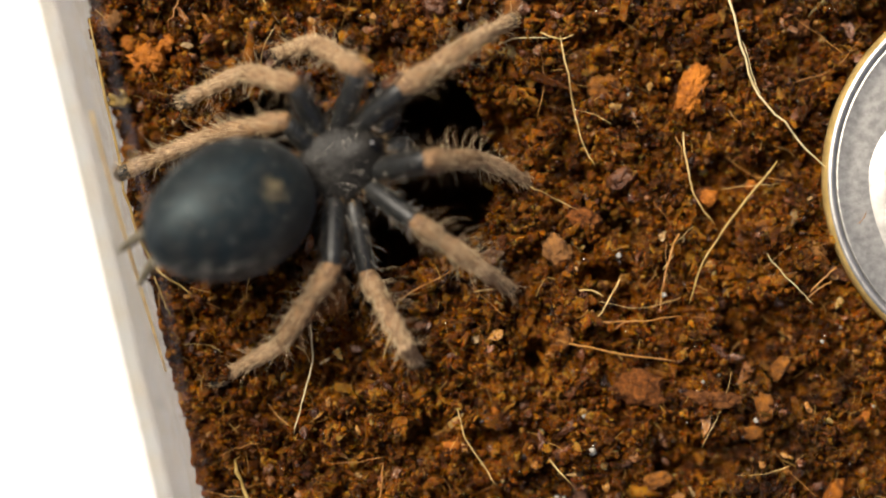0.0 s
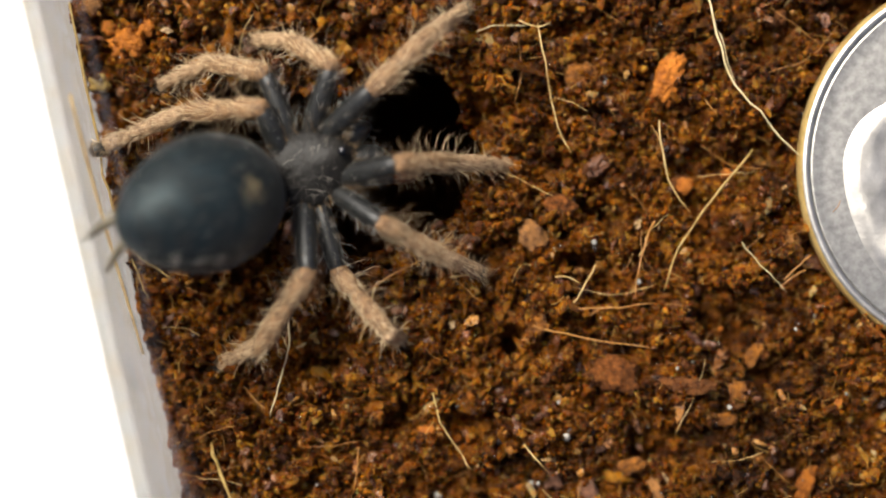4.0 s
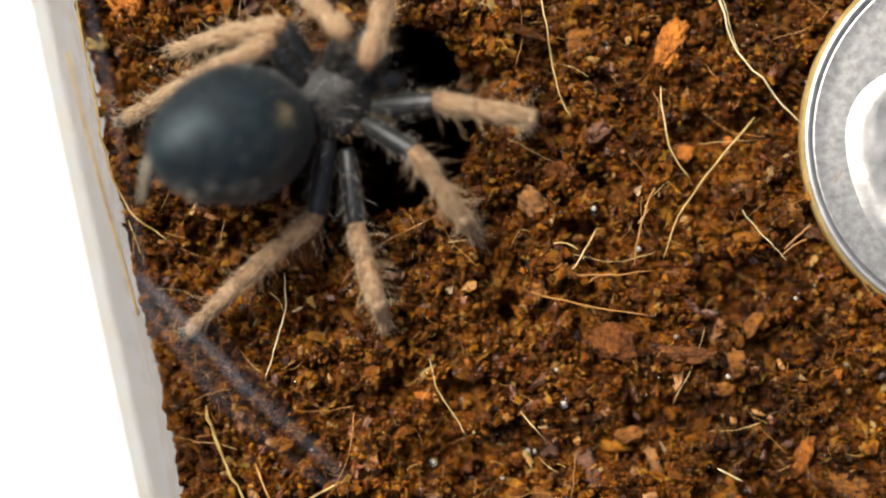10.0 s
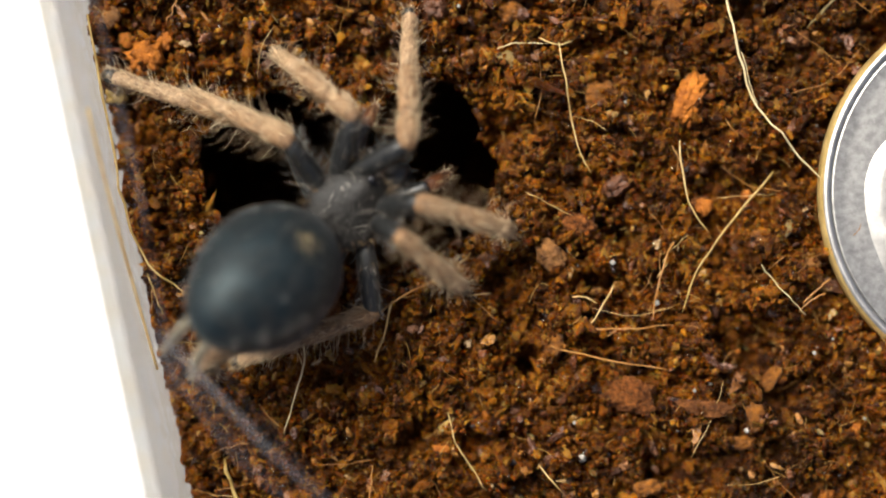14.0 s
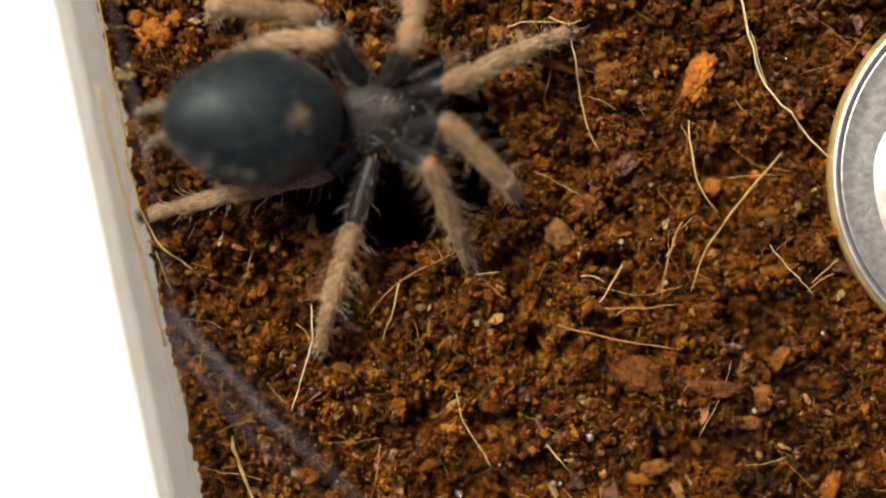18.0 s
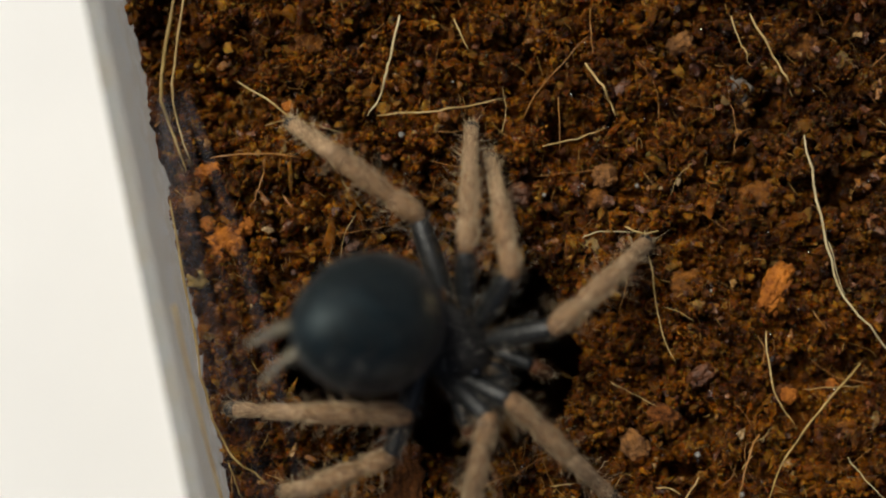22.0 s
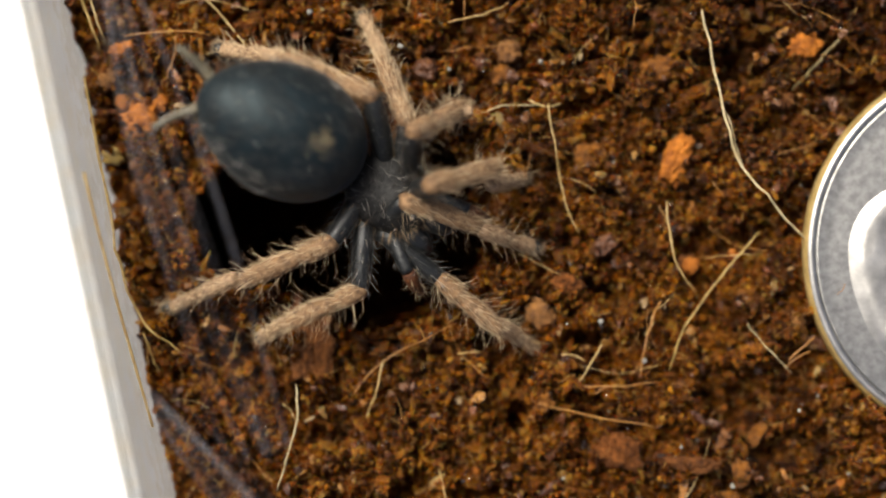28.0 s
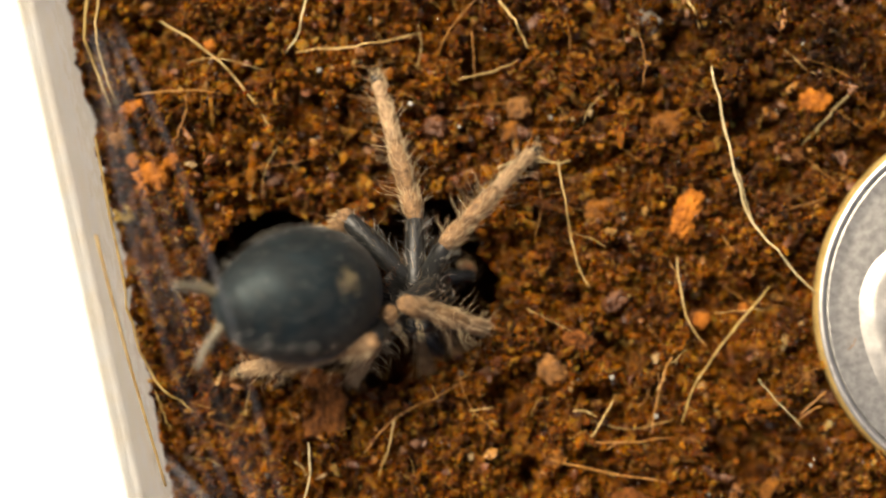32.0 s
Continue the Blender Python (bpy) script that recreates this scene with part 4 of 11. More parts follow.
    for k, (x, y, sx, sy, turn, mat, label) in enumerate((
            (8.45, -12.9, 0.5, 1.25, 28, MAUVE, "dull mauve bark chip lying on soil"), (6.5, -11.8, 0.55, 0.75, 10, MAUVE, "pinkish bark crumb on soil"),
            (11.6, -12.65, 0.3, 0.9, 22, TANSTONE, "narrow tan bark splinter on soil"), (15.5, -7.75, 0.45, 0.75, 6, AMBER, "ochre block of bark beside a sliver"),
            (14.95, -9.05, 0.75, 0.35, 0, AMBER, "small orange bark flake on soil"), (16.4, -5.9, 0.4, 0.75, -35, AMBER, "orange bark splinter on soil"),
            (10.4, -11.3, 0.7, 0.45, 8, AMBER, "rusty orange bark crumb on soil"), (6.3, -14.3, 0.75, 0.6, 0, AMBER, "rusty bark crumb on soil"),
            (21.0, -13.7, 1.2, 0.65, -10, AMBER, "broad tan clump of bark on soil"), (13.0, 2.5, 0.55, 0.5, 0, REDBARK, "rounded rust-red crumb under a fibre"),
            (16.0, 0.9, 0.75, 0.35, -18, AMBER, "flat orange bark flake near the coin"), (18.4, -0.5, 0.42, 0.95, 12, TANSTONE, "ochre bark stick near the coin"),
            (6.9, 1.5, 0.85, 0.6, -15, ROSEBARK, "square red-brown block of bark on soil"), (2.8, 0.1, 0.85, 0.35, 30, MAUVE, "pinkish bark sliver at the burrow edge"),
            (5.7, -4.3, 0.65, 0.5, 0, AMBER, "tan lump of bark under a fibre"), (7.0, 6.7, 0.5, 0.42, 0, AMBER, "orange crumb beside a fibre"),
            (3.6, 11.9, 0.65, 0.5, 20, AMBER, "rusty orange lump of soil"), (11.4, 12.2, 1.2, 0.7, 10, AMBER, "tan crumbly mound of soil"),
            (8.0, 7.8, 0.9, 0.75, 0, AMBER, "amber crumbly lump of soil"), (17.9, 8.3, 0.5, 0.7, -20, DULLOLIVE, "olive-grey flake near the coin"),
            (17.6, 10.7, 0.6, 0.5, 0, REDBARK, "brown crumb at a stalk's end"), (7.6, 19.5, 0.7, 0.5, 30, TANSTONE, "tan bark crumb on soil"),
            (13.4, 19.4, 0.9, 0.7, 0, AMBER, "rusty lump of soil"), (-10.3, 19.3, 0.8, 0.55, 0, AMBER, "rusty orange lump of soil"))):
        clod("bark_chip" if max(sx, sy) > 0.7 else "bark_crumb", x, y, sx, sy, min(sx, sy) * 0.7, turn, mat, label, 130 + k, lift=-0.00022)
    rng = random.Random(15)
    for k in range(30):
        x, y, r = rng.uniform(-8, 21), rng.uniform(-16, 18), rng.uniform(0.08, 0.17)
        if (-13 < x < 4 and -2.5 < y < 10) or math.hypot(x - 28, y - 3.25) < 10.2:
            continue
        clod("grit", x, y, r, r * 0.9, r * 0.8, 30 * k, CRYSTAL, "tiny pale glassy grain of grit", 90 + k, "grit", lift=0.0004, group="grit grains")
    rng = random.Random(5)
    for k in range(190):
        x, y = rng.uniform(-11, 24), rng.uniform(-17, 19)
        if (-13 < x < 4 and -2.5 < y < 10) or math.hypot(x - 28, y - 3.25) < 10.2:
            continue
        s = 0.16 + 0.26 * rng.random() ** 2.5
        clod("soil_crumb", x, y, s, s * rng.uniform(0.45, 0.95), s * 0.6, rng.uniform(0, 180), rng.choice((ORANGE, TANSTONE, REDBARK, REDBARK, REDBARK, REDBARK, DARKBARK, DARKBARK, DARKBARK)),
             "coarse crumb of bark on soil", 30 + k, lift=-0.00008, group="coarse crumbs")


def thread(points, radius, spread, count, seed, label):
    """A loose band of fine silk strands between points in millimetres."""
    rng = random.Random(seed)
    o = Vector(points[0]) / 1000
    band = tagged(new("silk_thread"), label, "silk", "silk threads")
    band.matrix_world = Matrix.Translation(o)
    for k in range(count):
        u = rng.uniform(-1, 1)
        side = spread * u
        off = Vector((side, side * 0.4, rng.gauss(0, 0.3 * spread)))
        lean, r = rng.gauss(0, 0.6), radius * rng.uniform(0.4, 1.6)
        bm = bmesh.new()
        rings = []
        for i in range(15):
            f = i / 14 * (len(points) - 1)
            j = min(int(f), len(points) - 2)
            p = Vector(points[j]).lerp(Vector(points[j + 1]), f - j) / 1000 - o + off * (0.5 + lean * (i / 14 - 0.5) + 0.6 * math.sin(math.pi * i / 14))
            rings.append(ring(bm, p, Vector((1, 0, 0)), Vector((0, 0, 1)), r, r, 5))
        skin(bm, rings)
        part("strand", bm, SILK, band)
    return band


# ---- the spiderling ----
def build_spider():
    rng = random.Random(21)
    spider = tagged(new("spider"), "young tarantula with blue-black abdomen and tan legs", "spider")
    ZB = 0.0034
    # carapace
    bm = bmesh.new()
    bmesh.ops.create_uvsphere(bm, u_segments=28, v_segments=16, radius=1)
    for v in bm.verts:
        x, y, z = v.co
        w = 0.00185 * (1 - 0.16 * y)
        v.co = Vector((x * w, y * 0.00225, z * (0.0007 if z > 0 else 0.0006) * (1 - 0.16 * math.cos(4 * math.atan2(x, y)) ** 4 * (x * x + y * y)) + 0.0003 * math.exp(-((y - 0.55) ** 2 + x * x) * 6) * (z > 0)))
    for f in bm.faces:
        f.smooth = True
    for k in range(170):
        a, r = rng.uniform(0, 6.28), rng.uniform(0.15, 1.0) ** (0.7 if k < 80 else 0.12)
        x, y = r * math.cos(a), r * math.sin(a)
        base = Vector((x * 0.0018, y * 0.0022, 0.0007 * math.sqrt(max(0, 1 - r * r)) - 0.00003))
        way = Vector((x * 0.8, y * 0.8, 0.45)) + Vector((rng.uniform(-0.3, 0.3), rng.uniform(-0.3, 0.3), 0))
        bristle(bm, base, base + way.normalized() * rng.uniform(0.0004, 0.0009), 0.000018, 1 if k < 80 else 2)
    for _ in range(32):
        a = rng.gauss(0, 0.9)
        r = rng.uniform(0.35, 0.95)
        x, y = r * math.sin(a), r * math.cos(a)
        base = Vector((x * 0.0018, y * 0.0022, 0.0007 * math.sqrt(max(0, 1 - r * r)) + 0.00005))
        bristle(bm, base, base + Vector((-x * 0.6 + rng.uniform(-0.4, 0.4), -0.6 + rng.uniform(-0.3, 0.3), 0.3)).normalized() * rng.uniform(0.0004, 0.0009), 0.000013, 3)
    # silvery down combed inwards over the plate, and a red-brown fringe at the waist
    for _ in range(170):
        a, r = rng.uniform(0, 6.28), rng.uniform(0.05, 0.97) ** 0.6
        x, y = r * math.cos(a), r * math.sin(a)
        base = Vector((x * 0.0018 * (1 - 0.16 * y), y * 0.0022, 0.0007 * math.sqrt(max(0, 1 - r * r)) + 0.00003))
        way = Vector((-x + rng.uniform(-0.3, 0.3), -y + rng.uniform(-0.3, 0.3), 0.1))
        bristle(bm, base, base + way.normalized() * rng.uniform(0.0003, 0.0006), 0.000008, 4)
    for _ in range(120):
        x = rng.uniform(-0.8, 0.8)
        base = Vector((x * 0.0016, -0.0019 + 0.0005 * x * x, rng.uniform(-0.0003, 0.0003)))
        bristle(bm, base, base + Vector((x * 0.5 + rng.uniform(-0.4, 0.4), -0.8, rng.uniform(0.1, 0.8))).normalized() * rng.uniform(0.0004, 0.0010), 0.000014, 5)
    carapace = part("carapace", bm, (CARAPACE, HAIRGREY, HAIRBROWN, PALEHAIR, HAIRSILVER, RUSTHAIR), spider, "dark brown-black carapace with a tan hairy margin")
    carapace.location.z = ZB
    bm = bmesh.new()
    bmesh.ops.create_uvsphere(bm, u_segments=10, v_segments=8, radius=0.00024)
    ob = part("eye_mound", bm, simple("eye_black", (0.005, 0.005, 0.006), (0.012, 0.012, 0.013), 900, 0.08, bumps=0), carapace, "glossy black eye mound")
    ob.location = (0, 0.00165, 0.00095)
    for s in (-1, 1):
        bm = bmesh.new()
        prof = [(0.0, 0.0003), (0.0004, 0.00058), (0.0011, 0.00062), (0.0017, 0.00042), (0.002, 0.00012)]
        lathe_y(bm, prof, 12)
        furry(bm, prof, rng, 70, 0.0006, 0.000018, 0.7, 1)
        ob = part("chelicera", bm, (GREY, HAIRGREY), spider, "dark hairy chelicera")
        ob.matrix_basis = pose(s * 0.00058, 0.0016, ZB - 0.0002, -28, 0, -s * 4)
        # short feelers beside the jaws
        palp = bmesh.new()
        prof = [(0.0, 0.00028), (0.0008, 0.00036), (0.0020, 0.00034), (0.0022, 0.00028)]
        lathe_y(palp, prof, 10)
        furry(palp, prof, rng, 60, 0.0005, 0.000016, 0.5, 1)
        ob = part("palp", palp, (GREY, HAIRGREY), spider, "grey hairy feeler with tan tip")
        ob.matrix_basis = pose(s * 0.0012, 0.0013, ZB - 0.0003, 8, 0, -s * 24)
        tip = bmesh.new()
        prof = [(0.0, 0.0003), (0.0006, 0.00038), (0.0016, 0.00034), (0.0021, 0.0002), (0.00225, 0.00005)]
        lathe_y(tip, prof, 10)
        furry(tip, prof, rng, 70, 0.00045, 0.000012, 0.8, 1)
        t = part("palp_tip", tip, (DARKBARK, HAIRTAN), ob)
        t.matrix_basis = pose(0, 0.0021, 0, -62, 0, s * 10)
    # abdomen, from the waist backwards along +y
    bm = bmesh.new()
    bmesh.ops.create_uvsphere(bm, u_segments=36, v_segments=24, radius=1)
    for v in bm.verts:
        x, y, z = v.co
        w = 0.00315 * (1 - 0.12 * y - 0.06 * y * y)
        v.co = Vector((x * w, 0.0043 + y * 0.0043, z * w * 0.95))
    for f in bm.faces:
        f.smooth = True
    abdomen = part("abdomen", bm, ABDOMEN, spider, "blue-black oval abdomen with a pale spot")
    bm = bmesh.new()
    for _ in range(1300):
        a, y = rng.gauss(0, 1.25), rng.uniform(-0.75, 0.9)
        r = math.sqrt(1 - y * y)
        w = 0.00315 * (1 - 0.12 * y - 0.06 * y * y)
        n = Vector((math.sin(a) * r, y * 0.6, math.cos(a) * r * 0.95))
        base = Vector((math.sin(a) * r * w, 0.0043 + y * 0.0043, math.cos(a) * r * w * 0.95)) * 0.998
        way = n.normalized() * 0.22 + Vector((rng.uniform(-0.2, 0.2), 0.9, 0))
        bristle(bm, base, base + way.normalized() * rng.uniform(0.0003, 0.0007), 0.000012, 2 if rng.random() < (0.13 if abs(a) > 0.8 else 0.025) else 4 if rng.random() < 0.45 else 1)
    for _ in range(36):
        a, y = rng.gauss(0.06, 0.10), rng.gauss(-0.27, 0.055)
        w = 0.00315 * (1 - 0.12 * y - 0.06 * y * y) * math.sqrt(1 - y * y)
        base = Vector((math.sin(a) * w, 0.0043 + y * 0.0043, math.cos(a) * w * 0.95))
        bristle(bm, base, base + Vector((rng.uniform(-0.3, 0.3), 0.8, 0.25)).normalized() * rng.uniform(0.0003, 0.0006), 0.000016, 3)
    tagged(part("hair_coat", bm, (HAIRGREY, HAIRGREY, PALEHAIR, HAIRSTRAW, HAIRSILVER), abdomen, "short pale hairs on the flanks"), kind="stuff")
    spinnerets = []
    for s in (-1, 1):
        bm = bmesh.new()
        prof = [(0.0, 0.00026), (0.0004, 0.0003), (0.0009, 0.00025), (0.0014, 0.00023), (0.002, 0.00018), (0.0025, 0.00012), (0.0026, 0.00003)]
        lathe_y(bm, prof, 10)
        furry(bm, prof, rng, 60, 0.0003, 0.000013, 0.6, 1)
        for v in bm.verts:
            v.co.x -= 90 * v.co.y ** 2
        spinnerets.append(part("spinneret", bm, (SPIN, PALEHAIR), abdomen, "brownish finger-like spinneret"))
    # legs
    legs = {}
    sizes = {"1": (0.0040, 0.0043, 0.0041), "2": (0.0038, 0.0039, 0.0037), "3": (0.0037, 0.0039, 0.0037), "4": (0.0042, 0.0050, 0.0049)}
    for side in "LR":
        for n in "1234":
            lf, la, lb = sizes[n]
            k = 1.0 if n in "14" else 0.92
            bm = bmesh.new()
            prof = [(0.0, 0.0003 * k), (0.05 * lf, 0.00046 * k), (0.45 * lf, 0.00056 * k), (0.85 * lf, 0.00048 * k), (0.97 * lf, 0.0004 * k), (lf, 0.00028 * k)]
            lathe_y(bm, prof, 12)
            furry(bm, prof, rng, 55, 0.0008, 0.00001, 0.6, 1)
            furry(bm, prof, rng, 170, 0.0006, 0.00001, 2.8, 1)
            furry(bm, prof, rng, 28, 0.0009, 0.00001, 0.9, 2)
            furry(bm, prof, rng, 50, 0.00075, 0.000008, 1.3, 4)
            furry(bm, prof, rng, 45, 0.0006, 0.00001, 1.4, 3)
            femur = part("femur", bm, (GREY, HAIRGREY, PALEHAIR, HAIRBROWN, HAIRSILVER), spider, "slate grey upper leg segment")
            bm = bmesh.new()
            prof = [(-0.0003, 0.00028 * k), (-0.0001, 0.00044 * k), (0.17 * la, 0.00054 * k), (0.29 * la, 0.00046 * k), (0.345 * la, 0.00031 * k), (0.41 * la, 0.00043 * k), (0.62 * la, 0.0005 * k), (0.9 * la, 0.00042 * k), (la, 0.00026 * k)]
            lathe_y(bm, prof, 12)
            furry(bm, prof, rng, 800, 0.0006, 0.0000085, 3.2, 1)
            furry(bm, prof, rng, 95, 0.0015, 0.000009, 0.6, 1)
            shin = part("shin", bm, (TAN, HAIRTAN), femur, "tan hairy shin")
            bm = bmesh.new()
            prof = [(-0.0002, 0.00024 * k), (0.0, 0.00037 * k), (0.28 * lb, 0.00041 * k), (0.5 * lb, 0.00034 * k), (0.56 * lb, 0.00024 * k), (0.62 * lb, 0.00034 * k), (0.82 * lb, 0.00037 * k), (0.94 * lb, 0.0003 * k), (0.99 * lb, 0.00018 * k), (lb, 0.00004)]
            lathe_y(bm, prof, 12)
            furry(bm, prof, rng, 700, 0.0005, 0.0000085, 3.4, 1)
            furry(bm, prof, rng, 80, 0.0012, 0.000009, 0.8, 1)
            pad = [(0.86 * lb, 0.00037 * k), (0.95 * lb, 0.00036 * k), (0.995 * lb, 0.00024 * k), (1.01 * lb, 0.00006)]
            lathe_y(bm, pad, 10, mat=2)
            furry(bm, pad, rng, 60, 0.0002, 0.000012, 1.2, 3)
            foot = part("foot", bm, (PALETAN, HAIRTAN, GREY, HAIRBROWN), femur, "tan hairy foot with a grey pad")
            legs[side + n] = (femur, shin, foot)
    return spider, abdomen, legs, spinnerets


build_table()
build_box()
build_soil()
build_coin()
build_clods()
build_dish()
spider, abdomen, legs, spinnerets = build_spider()
build_fibres()
silk_a = thread([(-12.46, -3.41, 8.6), (-7.48, -8.6, 10), (-3.12, -12.41, 9)], 0.00009, 0.0009, 8, 5, "faint silk threads stretched over the soil")
silk_b = thread([(-14.41, 16.04, 8.6), (-11.13, 6.34, 10.5), (-6.84, -5.88, 9)], 0.00008, 0.0014, 11, 8, "fresh lavender silk threads from wall to soil")
build_clusters(5600, 12, 24)
build_crumbs("soil_crumbs", 9500, 0.00011, 0.00034, 2.0, *rounder(), 4, "coarse amber-brown granules of coir soil", 0.3)
build_crumbs("fine_crumbs", 24000, 0.00005, 0.00012, 1.3, np.array(ICO), np.array(ICOF), 14, "fine loose crumbs of coir on the soil", 0.4)
build_crumbs("wet_shards", 3000, 0.00010, 0.00030, 2.4, *rounder(), 44, "wet angular shards of bark in the soil", 0.0, SHARD)
build_lint()
build_glints()


def motions():
    # the spiderling turns and steps round its burrow; parts follow in the space of their parents
    walk(spider, [
        (0.00, pose(-0.00461, 0.00438, 0.00000, 0.0, -0.0, -63.4)),
        (3.00, pose(-0.00516, 0.00352, 0.00000, 0.0, -0.0, -69.3)),
        (3.50, pose(-0.00516, 0.00352, 0.00000, 0.0, -0.0, -69.2)),
        (5.50, pose(-0.00353, 0.00196, 0.00000, 0.0, -0.0, -34.2)),
        (6.00, pose(-0.00301, 0.00137, 0.00000, 0.0, -0.0, -27.6)),
        (7.00, pose(-0.00286, 0.00113, 0.00000, 0.0, -0.0, -32.1)),
        (7.50, pose(-0.00300, 0.00239, 0.00000, 0.0, -0.0, -34.9)),
        (8.00, pose(-0.00246, 0.00462, 0.00000, 0.0, -0.0, -45.0)),
        (9.00, pose(-0.00246, 0.00462, 0.00000, 0.0, -0.0, -44.9)),
        (9.50, pose(-0.00246, 0.00462, 0.00000, 0.0, -0.0, -44.9)),
        (10.00, pose(-0.00380, 0.00487, 0.00000, 0.0, -0.0, -59.5)),
        (11.00, pose(-0.00515, 0.00521, 0.00000, 0.0, -0.0, -67.3)),
        (12.00, pose(-0.00493, 0.00578, 0.00000, 0.0, -0.0, -84.8)),
        (13.00, pose(-0.00490, 0.00604, 0.00000, 0.0, -0.0, -94.5)),
        (13.30, pose(-0.00490, 0.00604, 0.00000, 0.0, -0.0, -94.5)),
        (13.85, pose(-0.00413, 0.00233, 0.00000, 0.0, -0.0, -43.1)),
        (14.00, pose(-0.00413, 0.00233, 0.00000, 0.0, -0.0, -43.1)),
        (14.50, pose(-0.00385, 0.00133, 0.00000, 0.0, -0.0, -44.8)),
        (16.50, pose(-0.00291, 0.00464, 0.00000, 0.0, -0.0, -55.5)),
        (17.00, pose(-0.00334, 0.00484, 0.00000, 0.0, -0.0, -55.9)),
        (17.50, pose(-0.00310, 0.00556, 0.00000, 0.0, -0.0, -64.6)),
        (18.00, pose(-0.00310, 0.00556, 0.00000, 0.0, -0.0, -82.3)),
        (18.50, pose(-0.00327, 0.00695, 0.00000, 0.0, -0.0, -99.8)),
        (19.00, pose(-0.00402, 0.00803, 0.00000, 0.0, -0.0, -111.9)),
        (20.00, pose(-0.00452, 0.00921, 0.00000, 0.0, -0.0, -116.9)),
        (21.00, pose(-0.00509, 0.00953, 0.00000, 0.0, -0.0, -122.4)),
        (21.30, pose(-0.00509, 0.00953, 0.00000, 0.0, -0.0, -122.4)),
        (21.85, pose(-0.00337, 0.00495, 0.00000, 0.0, -0.0, -135.7)),
        (22.00, pose(-0.00337, 0.00495, 0.00000, 0.0, -0.0, -135.7)),
        (22.50, pose(-0.00354, 0.00335, 0.00000, 0.0, -0.0, -106.6)),
        (23.00, pose(-0.00283, 0.00232, 0.00000, 0.0, -0.0, -70.0)),
        (23.50, pose(-0.00184, 0.00216, 0.00000, 0.0, -0.0, -65.0)),
        (24.00, pose(-0.00099, 0.00168, 0.00000, 0.0, -0.0, -75.0)),
        (24.50, pose(-0.00145, 0.00020, 0.00000, 0.0, -0.0, -39.6)),
        (24.80, pose(-0.00070, 0.00021, 0.00000, 0.0, -0.0, -31.1)),
        (25.00, pose(-0.00068, 0.00104, 0.00000, 0.0, -0.0, -57.1)),
        (25.20, pose(-0.00005, 0.00199, 0.00000, 0.0, -0.0, -68.3)),
        (25.50, pose(-0.00049, 0.00332, 0.00000, 0.0, -0.0, -77.5)),
        (26.00, pose(-0.00131, 0.00413, 0.00000, 0.0, -0.0, -116.4)),
        (26.50, pose(-0.00101, 0.00424, 0.00000, 0.0, -0.0, -113.8)),
        (28.50, pose(-0.00198, 0.00652, 0.00000, 0.0, -0.0, -137.6)),
        (29.00, pose(-0.00165, 0.00714, 0.00000, 0.0, -0.0, -129.1)),
        (29.50, pose(-0.00161, 0.00775, 0.00000, 0.0, -0.0, -130.9)),
        (30.00, pose(-0.00055, 0.00629, 0.00000, 0.0, -0.0, -146.7)),
        (30.50, pose(-0.00125, 0.00716, -0.00035, -10.0, -0.0, -166.0)),
        (31.00, pose(-0.00127, 0.00449, -0.00048, -25.0, -0.0, -145.7)),
        (31.50, pose(-0.00226, 0.00543, -0.00060, -45.0, -0.0, -109.5)),
        (32.00, pose(-0.00351, 0.00461, -0.00060, -45.0, -0.0, -111.9))])
